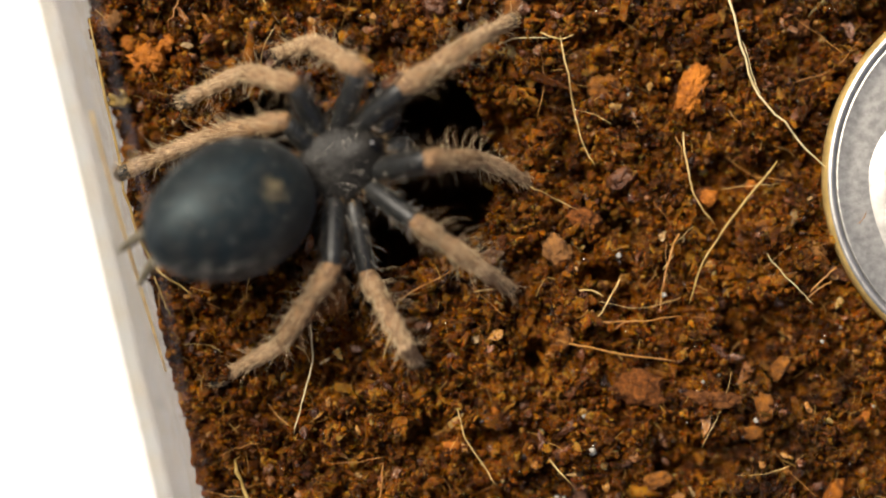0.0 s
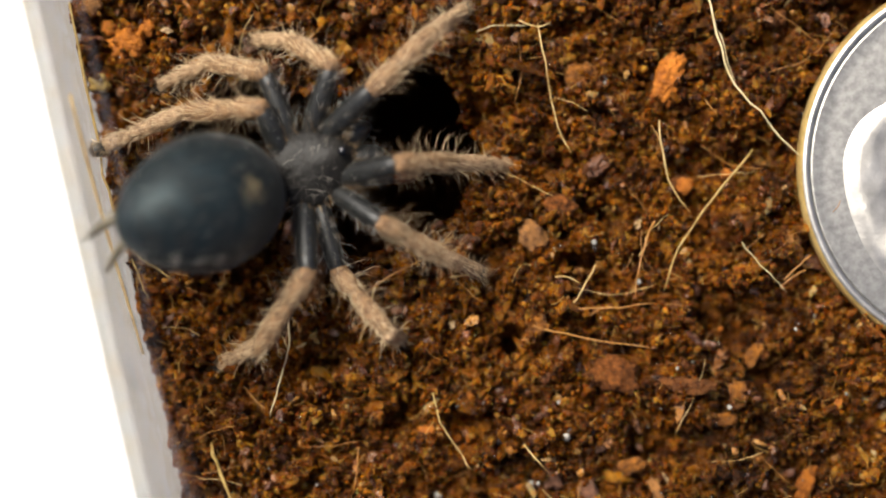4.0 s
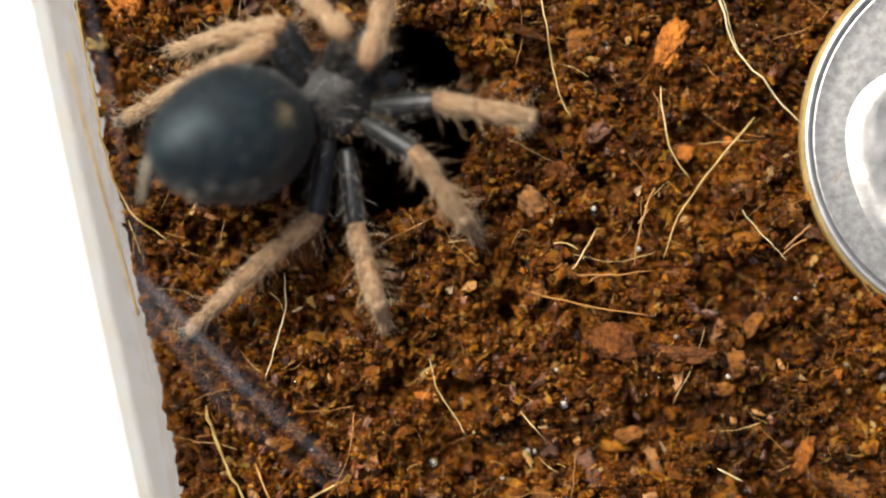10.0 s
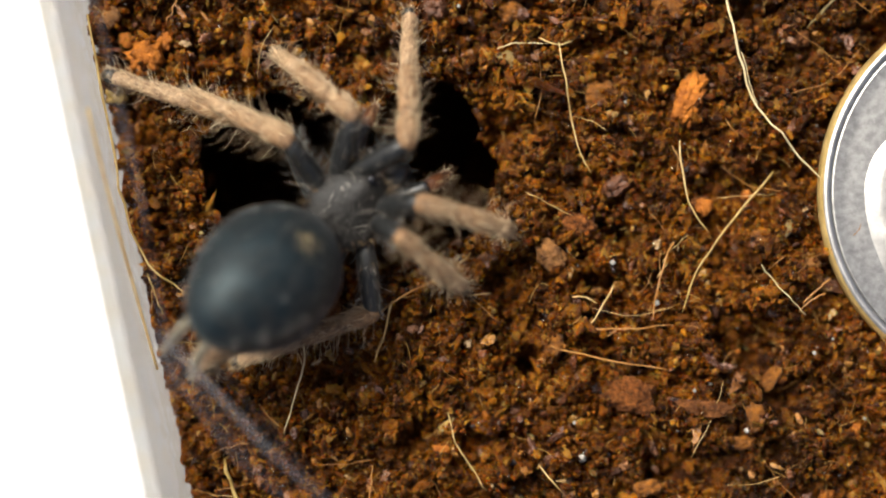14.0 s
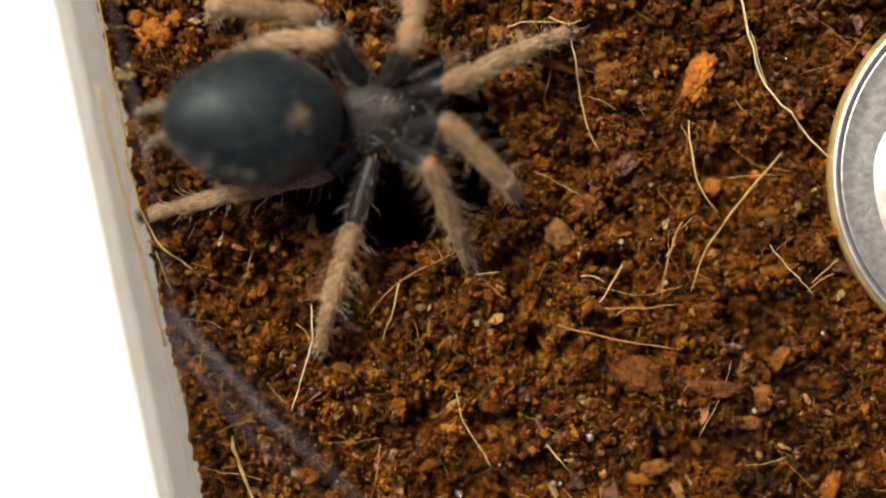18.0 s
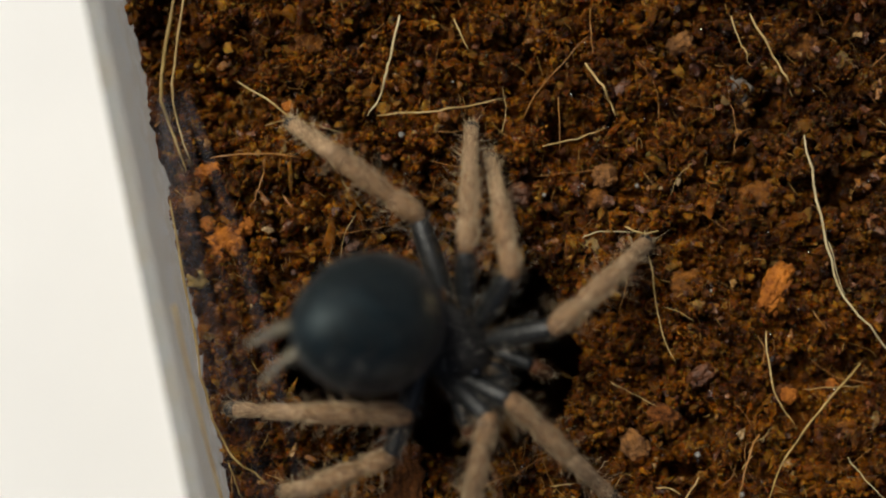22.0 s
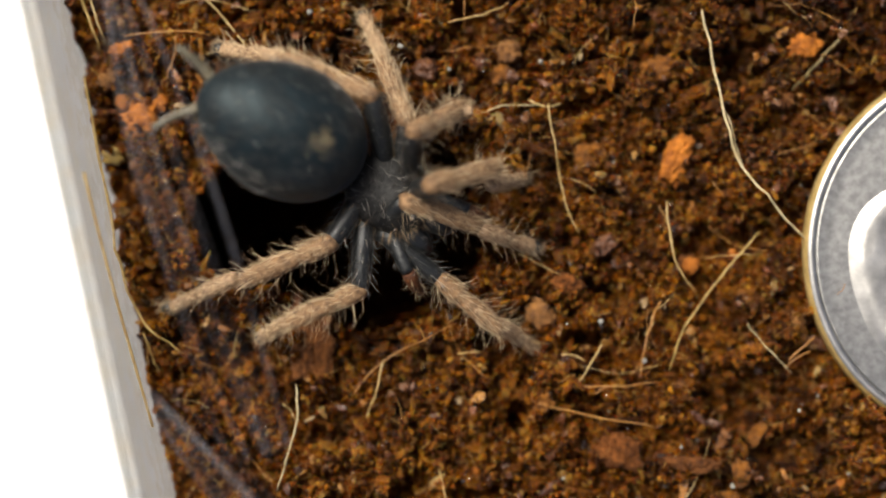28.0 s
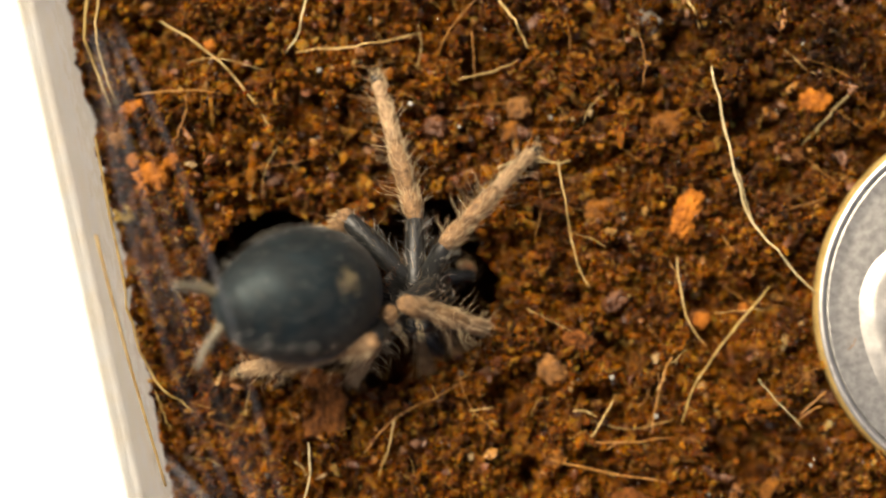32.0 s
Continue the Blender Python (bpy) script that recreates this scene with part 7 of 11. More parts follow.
    walk(legs["L3"][1], [
        (0.00, pose(0.00000, 0.00370, 0.00000, -66.2, 18.8, 52.3)),
        (3.00, pose(-0.00000, 0.00370, -0.00000, -53.1, 19.8, 40.4)),
        (3.50, pose(0.00000, 0.00370, 0.00000, -51.7, 19.9, 39.7)),
        (5.50, pose(0.00000, 0.00370, -0.00000, 6.3, 36.8, 34.3)),
        (6.00, pose(0.00000, 0.00370, 0.00000, 6.3, 38.4, 16.1)),
        (7.00, pose(0.00000, 0.00370, -0.00000, -8.2, 38.4, 15.7)),
        (7.50, pose(-0.00000, 0.00370, 0.00000, -9.1, 40.1, 30.7)),
        (8.00, pose(0.00000, 0.00370, -0.00000, -19.6, 41.3, 36.7)),
        (9.00, pose(-0.00000, 0.00370, -0.00000, -32.8, 37.5, 26.8)),
        (9.50, pose(-0.00000, 0.00370, -0.00000, -32.8, 37.5, 26.8)),
        (10.00, pose(-0.00000, 0.00370, 0.00000, -56.1, 45.7, 37.9)),
        (11.00, pose(0.00000, 0.00370, 0.00000, -65.7, 58.1, 49.0)),
        (12.00, pose(-0.00000, 0.00370, -0.00000, -44.1, 57.3, 47.9)),
        (13.00, pose(0.00000, 0.00370, 0.00000, 47.0, 56.6, 96.1)),
        (13.30, pose(0.00000, 0.00370, 0.00000, 47.0, 56.6, 96.1)),
        (13.85, pose(-0.00000, 0.00370, 0.00000, -70.6, 35.1, -7.9)),
        (14.00, pose(-0.00000, 0.00370, 0.00000, -70.6, 35.1, -7.9)),
        (14.50, pose(0.00000, 0.00370, -0.00000, -64.6, 30.6, -10.2)),
        (16.50, pose(0.00000, 0.00370, -0.00000, -55.1, 64.0, 17.5)),
        (17.00, pose(0.00000, 0.00370, 0.00000, -56.0, 68.8, 25.7)),
        (17.50, pose(0.00000, 0.00370, -0.00000, -22.2, 74.0, 45.4)),
        (18.00, pose(0.00000, 0.00370, -0.00000, -70.9, 64.6, 20.7)),
        (18.50, pose(-0.00000, 0.00370, 0.00000, -40.1, 63.6, 19.1)),
        (19.00, pose(0.00000, 0.00370, 0.00000, 63.2, 53.5, 97.7)),
        (20.00, pose(-0.00000, 0.00370, -0.00000, 74.4, 54.4, 97.2)),
        (21.00, pose(-0.00000, 0.00370, 0.00000, 46.7, 30.2, 115.4)),
        (21.30, pose(-0.00000, 0.00370, 0.00000, 46.7, 30.2, 115.4)),
        (21.50, pose(-0.00000, 0.00370, 0.00000, 8.4, 50.8, 66.8)),
        (21.85, pose(0.00000, 0.00370, -0.00000, -39.0, 38.6, 9.7)),
        (22.00, pose(0.00000, 0.00370, -0.00000, -39.0, 38.6, 9.7)),
        (22.50, pose(0.00000, 0.00370, 0.00000, -59.2, 52.2, 26.2)),
        (23.00, pose(0.00000, 0.00370, 0.00000, -8.5, 48.0, 16.6)),
        (23.50, pose(-0.00000, 0.00370, -0.00000, -10.5, 46.2, 0.9)),
        (24.00, pose(0.00000, 0.00370, -0.00000, -29.2, 41.4, -17.1)),
        (24.50, pose(-0.00000, 0.00370, 0.00000, -9.9, 43.0, -11.4)),
        (24.80, pose(0.00000, 0.00370, 0.00000, 11.6, 43.0, -11.3)),
        (25.00, pose(0.00000, 0.00370, -0.00000, -55.8, 44.1, -7.3)),
        (25.20, pose(0.00000, 0.00370, 0.00000, -43.3, 55.3, 7.3)),
        (25.50, pose(-0.00000, 0.00370, -0.00000, -76.2, 64.7, 18.3)),
        (26.00, pose(0.00000, 0.00370, -0.00000, -3.7, 78.1, 65.4)),
        (26.50, pose(0.00000, 0.00370, 0.00000, 15.2, 77.9, 76.7)),
        (28.50, pose(-0.00000, 0.00370, -0.00000, -59.2, 69.1, 9.5)),
        (29.00, pose(-0.00000, 0.00370, 0.00000, -89.4, 70.3, 10.5)),
        (29.50, pose(0.00000, 0.00370, 0.00000, 91.4, 65.9, 171.2)),
        (30.00, pose(0.00000, 0.00370, -0.00000, 121.7, 65.5, 173.9)),
        (30.50, pose(0.00000, 0.00370, -0.00000, 124.4, 64.4, 173.3)),
        (31.00, pose(0.00000, 0.00370, 0.00000, 146.4, 61.7, 159.5)),
        (31.50, pose(-0.00000, 0.00370, 0.00000, 132.7, 64.3, 171.7)),
        (32.00, pose(0.00000, 0.00370, 0.00000, 140.4, 60.0, 162.0))])
    walk(legs["L3"][2], [
        (0.00, pose(-0.00195, 0.00375, -0.00338, -29.4, 44.7, 77.7)),
        (3.00, pose(-0.00232, 0.00480, -0.00293, -26.7, 39.2, 77.4)),
        (3.50, pose(-0.00234, 0.00490, -0.00288, -26.4, 39.4, 78.2)),
        (5.50, pose(-0.00197, 0.00705, 0.00034, -58.4, -9.4, 43.5)),
        (6.00, pose(-0.00082, 0.00750, 0.00033, -60.3, -17.8, 38.4)),
        (7.00, pose(-0.00138, 0.00732, -0.00044, -41.7, -19.8, 36.8)),
        (7.50, pose(-0.00231, 0.00681, -0.00047, -27.9, -15.4, 43.3)),
        (8.00, pose(-0.00289, 0.00613, -0.00098, -34.9, -8.0, 55.7)),
        (9.00, pose(-0.00262, 0.00605, -0.00167, -45.3, -5.8, 58.3)),
        (9.50, pose(-0.00262, 0.00605, -0.00167, -45.3, -5.8, 58.3)),
        (10.00, pose(-0.00316, 0.00399, -0.00226, -54.1, 19.0, 79.1)),
        (11.00, pose(-0.00319, 0.00247, -0.00188, -53.5, 35.2, 92.3)),
        (12.00, pose(-0.00361, 0.00388, -0.00147, -52.6, 34.5, 91.6)),
        (13.00, pose(-0.00290, 0.00578, 0.00157, -62.6, 13.6, 77.3)),
        (13.30, pose(-0.00290, 0.00578, 0.00157, -62.6, 13.6, 77.3)),
        (13.85, pose(-0.00191, 0.00528, -0.00301, -65.8, 1.9, 71.5)),
        (14.00, pose(-0.00191, 0.00528, -0.00301, -65.8, 1.9, 71.5)),
        (14.50, pose(-0.00147, 0.00566, -0.00303, -71.4, 4.1, 72.4)),
        (16.50, pose(-0.00341, 0.00496, -0.00140, -38.6, 8.1, 75.2)),
        (17.00, pose(-0.00366, 0.00436, -0.00117, -36.2, 12.3, 80.8)),
        (17.50, pose(-0.00357, 0.00523, -0.00041, -25.4, 5.6, 69.5)),
        (18.00, pose(-0.00357, 0.00372, -0.00158, -44.6, 27.2, 100.7)),
        (18.50, pose(-0.00310, 0.00578, -0.00112, -41.8, 21.3, 93.8)),
        (19.00, pose(-0.00212, 0.00624, 0.00207, -24.3, 2.7, 65.3)),
        (20.00, pose(-0.00142, 0.00660, 0.00219, -43.0, 5.8, 69.9)),
        (21.00, pose(-0.00303, 0.00384, 0.00245, 19.8, 9.0, 85.5)),
        (21.30, pose(-0.00303, 0.00384, 0.00245, 19.8, 9.0, 85.5)),
        (21.85, pose(-0.00202, 0.00643, -0.00192, -40.4, 5.3, 65.5)),
        (22.00, pose(-0.00202, 0.00643, -0.00192, -40.4, 5.3, 65.5)),
        (22.50, pose(-0.00326, 0.00432, -0.00206, -47.4, 26.8, 88.2)),
        (23.00, pose(-0.00151, 0.00728, -0.00038, -24.4, -13.2, 37.4)),
        (23.50, pose(-0.00057, 0.00753, -0.00049, -53.7, 0.3, 54.0)),
        (24.00, pose(-0.00020, 0.00732, -0.00143, -64.3, 18.9, 65.2)),
        (24.50, pose(0.00031, 0.00756, -0.00049, -69.8, 5.6, 59.5)),
        (24.80, pose(0.00127, 0.00734, 0.00058, -71.0, 7.8, 60.3)),
        (25.00, pose(-0.00195, 0.00616, -0.00231, -73.6, 33.9, 69.1)),
        (25.20, pose(-0.00254, 0.00624, -0.00152, -58.3, 29.5, 66.8)),
        (25.50, pose(-0.00354, 0.00351, -0.00162, -44.3, 43.5, 80.6)),
        (26.00, pose(-0.00364, 0.00510, -0.00005, -13.1, 42.4, 78.0)),
        (26.50, pose(-0.00343, 0.00554, 0.00021, -9.9, 41.5, 72.2)),
        (28.50, pose(-0.00342, 0.00516, -0.00119, -34.0, 38.9, 63.6)),
        (29.00, pose(-0.00362, 0.00307, -0.00131, -44.0, 50.5, 83.6)),
        (29.50, pose(-0.00350, 0.00434, 0.00159, 6.7, 50.5, 83.5)),
        (30.00, pose(-0.00279, 0.00605, 0.00138, 24.8, 46.8, 99.0)),
        (30.50, pose(-0.00263, 0.00622, 0.00139, -65.1, 24.4, 21.6)),
        (31.00, pose(-0.00064, 0.00741, 0.00102, 17.6, 23.2, 51.0)),
        (31.50, pose(-0.00217, 0.00669, 0.00124, -0.9, 25.6, 31.3)),
        (32.00, pose(-0.00111, 0.00722, 0.00124, -1.2, 25.3, 14.0))])
    walk(legs["L4"][0], [
        (0.00, pose(0.00063, -0.00045, 0.00204, 30.6, 0.0, 107.0)),
        (3.00, pose(0.00015, -0.00083, 0.00234, 31.6, 5.5, 98.0)),
        (3.50, pose(0.00017, -0.00084, 0.00235, 31.1, 5.7, 97.6)),
        (5.50, pose(0.00091, -0.00173, 0.00337, -10.7, 11.9, 63.7)),
        (6.00, pose(0.00059, -0.00165, 0.00379, -25.7, 10.5, 59.2)),
        (7.00, pose(0.00085, -0.00215, 0.00389, -22.7, 7.3, 52.1)),
        (7.50, pose(0.00107, -0.00112, 0.00216, 22.9, 7.2, 87.3)),
        (8.00, pose(-0.00036, -0.00068, 0.00246, 42.0, -6.0, 107.8)),
        (9.00, pose(-0.00063, -0.00078, 0.00269, 44.4, -7.0, 108.9)),
        (9.50, pose(-0.00063, -0.00078, 0.00269, 44.4, -7.0, 108.9)),
        (10.00, pose(-0.00019, -0.00081, 0.00247, 36.0, 1.2, 99.2)),
        (11.00, pose(0.00030, -0.00105, 0.00345, -20.2, 3.5, 82.6)),
        (12.00, pose(0.00025, -0.00026, 0.00252, 19.5, 3.8, 120.9)),
        (13.00, pose(-0.00092, -0.00092, 0.00300, 26.8, 2.1, 124.8)),
        (13.30, pose(-0.00092, -0.00092, 0.00300, 26.8, 2.1, 124.8)),
        (13.85, pose(-0.00069, -0.00101, 0.00306, -14.8, 8.7, 66.6)),
        (14.00, pose(-0.00069, -0.00101, 0.00306, -14.8, 8.7, 66.6)),
        (14.50, pose(-0.00044, -0.00097, 0.00313, -16.1, 12.5, 80.3)),
        (16.50, pose(-0.00068, -0.00095, 0.00306, -15.0, 12.0, 78.6)),
        (17.00, pose(-0.00058, -0.00099, 0.00309, -15.4, 11.3, 75.8)),
        (17.50, pose(-0.00001, -0.00086, 0.00329, -18.6, 15.1, 88.7)),
        (18.00, pose(-0.00105, -0.00097, 0.00300, 0.0, 18.5, 109.9)),
        (18.50, pose(-0.00074, -0.00070, 0.00284, 30.4, 8.6, 145.9)),
        (19.00, pose(-0.00040, -0.00042, 0.00279, 16.2, 12.3, 137.2)),
        (20.00, pose(-0.00107, -0.00102, 0.00300, 0.0, 14.4, 122.0)),
        (21.00, pose(-0.00092, -0.00092, 0.00300, 46.2, 17.8, 113.8)),
        (21.30, pose(-0.00092, -0.00092, 0.00300, 46.2, 17.8, 113.8)),
        (21.85, pose(-0.00121, -0.00154, 0.00300, -0.0, -0.3, 154.9)),
        (22.00, pose(-0.00121, -0.00154, 0.00300, -0.0, -0.3, 154.9)),
        (22.50, pose(0.00089, -0.00026, 0.00239, 17.8, 6.7, 112.2)),
        (23.00, pose(0.00024, -0.00092, 0.00267, 16.4, 12.4, 93.7)),
        (23.50, pose(-0.00092, -0.00092, 0.00300, 35.2, 6.2, 106.4)),
        (24.00, pose(-0.00092, -0.00092, 0.00300, 37.6, -2.7, 118.6)),
        (24.50, pose(-0.00117, -0.00086, 0.00300, -0.0, 12.2, 76.5)),
        (24.80, pose(-0.00131, -0.00076, 0.00300, 0.0, 12.2, 67.4)),
        (25.00, pose(-0.00092, -0.00092, 0.00300, 27.9, 5.9, 92.8)),
        (25.20, pose(-0.00092, -0.00092, 0.00300, 36.1, -0.7, 103.4)),
        (25.50, pose(-0.00078, -0.00087, 0.00280, 54.2, -2.6, 105.3)),
        (26.00, pose(0.00029, 0.00007, 0.00265, 13.4, -16.2, 125.6)),
        (26.50, pose(0.00041, 0.00008, 0.00304, -1.5, -16.3, 127.3)),
        (28.50, pose(-0.00092, -0.00092, 0.00300, 40.6, -18.7, 134.3)),
        (29.00, pose(-0.00092, -0.00092, 0.00300, 34.7, -15.9, 130.5)),
        (29.50, pose(-0.00092, -0.00092, 0.00300, 30.6, -11.2, 123.0)),
        (30.00, pose(-0.00070, -0.00080, 0.00280, 40.1, -5.0, 114.1)),
        (30.50, pose(-0.00092, -0.00091, 0.00324, 25.9, -18.5, 135.2)),
        (31.00, pose(-0.00067, -0.00172, 0.00304, -25.2, -19.0, -152.0)),
        (31.50, pose(-0.00054, -0.00099, 0.00406, -48.7, -38.5, 179.1)),
        (32.00, pose(-0.00075, -0.00121, 0.00387, -50.6, -34.3, -176.4))])
    walk(legs["L4"][1], [
        (0.00, pose(0.00000, 0.00420, -0.00000, -56.4, 22.0, 51.8)),
        (3.00, pose(0.00000, 0.00420, 0.00000, -62.0, 23.2, 60.2)),
        (3.50, pose(0.00000, 0.00420, 0.00000, -61.8, 22.9, 59.9)),
        (5.50, pose(0.00000, 0.00420, -0.00000, -10.0, 28.2, 53.8)),
        (6.00, pose(-0.00000, 0.00420, 0.00000, 7.9, 28.2, 57.4)),
        (7.00, pose(0.00000, 0.00420, -0.00000, 0.9, 27.7, 65.5)),
        (7.50, pose(0.00000, 0.00420, -0.00000, -34.8, 18.5, 33.7)),
        (8.00, pose(0.00000, 0.00420, 0.00000, -46.3, 25.4, 42.4)),
        (9.00, pose(0.00000, 0.00420, -0.00000, -49.6, 25.6, 42.6)),
        (9.50, pose(0.00000, 0.00420, -0.00000, -49.6, 25.6, 42.6)),
        (10.00, pose(-0.00000, 0.00420, 0.00000, -34.8, 42.4, 64.5)),
        (11.00, pose(0.00000, 0.00420, -0.00000, 5.5, 44.0, 73.0)),
        (12.00, pose(0.00000, 0.00420, -0.00000, -33.4, 37.0, 37.1)),
        (13.00, pose(-0.00000, 0.00420, -0.00000, -18.7, 43.4, 54.3)),
        (13.30, pose(-0.00000, 0.00420, -0.00000, -18.7, 43.4, 54.3)),
        (13.85, pose(0.00000, 0.00420, 0.00000, 4.8, 43.1, 50.6)),
        (14.00, pose(0.00000, 0.00420, 0.00000, 4.8, 43.1, 50.6)),
        (14.50, pose(0.00000, 0.00420, 0.00000, 11.3, 44.6, 36.4)),
        (16.50, pose(0.00000, 0.00420, 0.00000, -6.1, 43.8, 60.5)),
        (17.00, pose(0.00000, 0.00420, 0.00000, -7.2, 44.1, 64.0)),
        (17.50, pose(0.00000, 0.00420, 0.00000, -8.2, 43.6, 58.8)),
        (18.00, pose(-0.00000, 0.00420, -0.00000, 12.9, 43.2, 71.2)),
        (18.50, pose(0.00000, 0.00420, -0.00000, -53.8, 26.0, 19.2)),
        (19.00, pose(-0.00000, 0.00420, 0.00000, -44.2, 46.8, 41.3)),
        (20.00, pose(-0.00000, 0.00420, 0.00000, -3.4, 54.1, 66.9)),
        (21.00, pose(0.00000, 0.00420, -0.00000, -70.4, 35.9, 33.8)),
        (21.30, pose(0.00000, 0.00420, -0.00000, -70.4, 35.9, 33.8)),
        (21.50, pose(0.00000, 0.00420, 0.00000, -27.0, 40.6, 39.0)),
        (21.85, pose(0.00000, 0.00420, 0.00000, 18.5, 41.1, 47.3)),
        (22.00, pose(0.00000, 0.00420, 0.00000, 18.5, 41.1, 47.3)),
        (22.50, pose(-0.00000, 0.00420, -0.00000, -34.1, 40.0, 37.2)),
        (23.00, pose(-0.00000, 0.00420, 0.00000, -35.7, 25.9, 13.4)),
        (23.50, pose(0.00000, 0.00420, -0.00000, -57.9, 10.7, -1.5)),
        (24.00, pose(0.00000, 0.00420, -0.00000, -44.6, 7.7, -3.9)),
        (24.50, pose(-0.00000, 0.00420, 0.00000, 21.6, 9.6, 5.4)),
        (24.80, pose(0.00000, 0.00420, -0.00000, 22.4, 9.2, 6.4)),
        (25.00, pose(0.00000, 0.00420, -0.00000, -29.8, 9.4, 9.2)),
        (25.20, pose(0.00000, 0.00420, -0.00000, -46.6, 13.6, 14.6)),
        (25.50, pose(0.00000, 0.00420, -0.00000, -69.8, 27.1, 23.5)),
        (26.00, pose(0.00000, 0.00420, -0.00000, -34.3, 44.3, 30.9)),
        (26.50, pose(0.00000, 0.00420, -0.00000, -11.9, 51.9, 37.3)),
        (28.50, pose(0.00000, 0.00420, -0.00000, -25.1, 50.1, 56.2)),
        (29.00, pose(0.00000, 0.00420, -0.00000, -44.9, 40.3, 33.9)),
        (29.50, pose(-0.00000, 0.00420, 0.00000, -17.2, 47.9, 43.8)),
        (30.00, pose(-0.00000, 0.00420, -0.00000, -69.6, 34.4, 35.9)),
        (30.50, pose(0.00000, 0.00420, 0.00000, -22.3, 48.4, 45.5)),
        (31.00, pose(0.00000, 0.00420, 0.00000, -46.0, 52.0, 53.8)),
        (31.50, pose(-0.00000, 0.00420, 0.00000, -57.5, 48.0, 48.9)),
        (32.00, pose(0.00000, 0.00420, 0.00000, -55.7, 49.0, 49.9))])
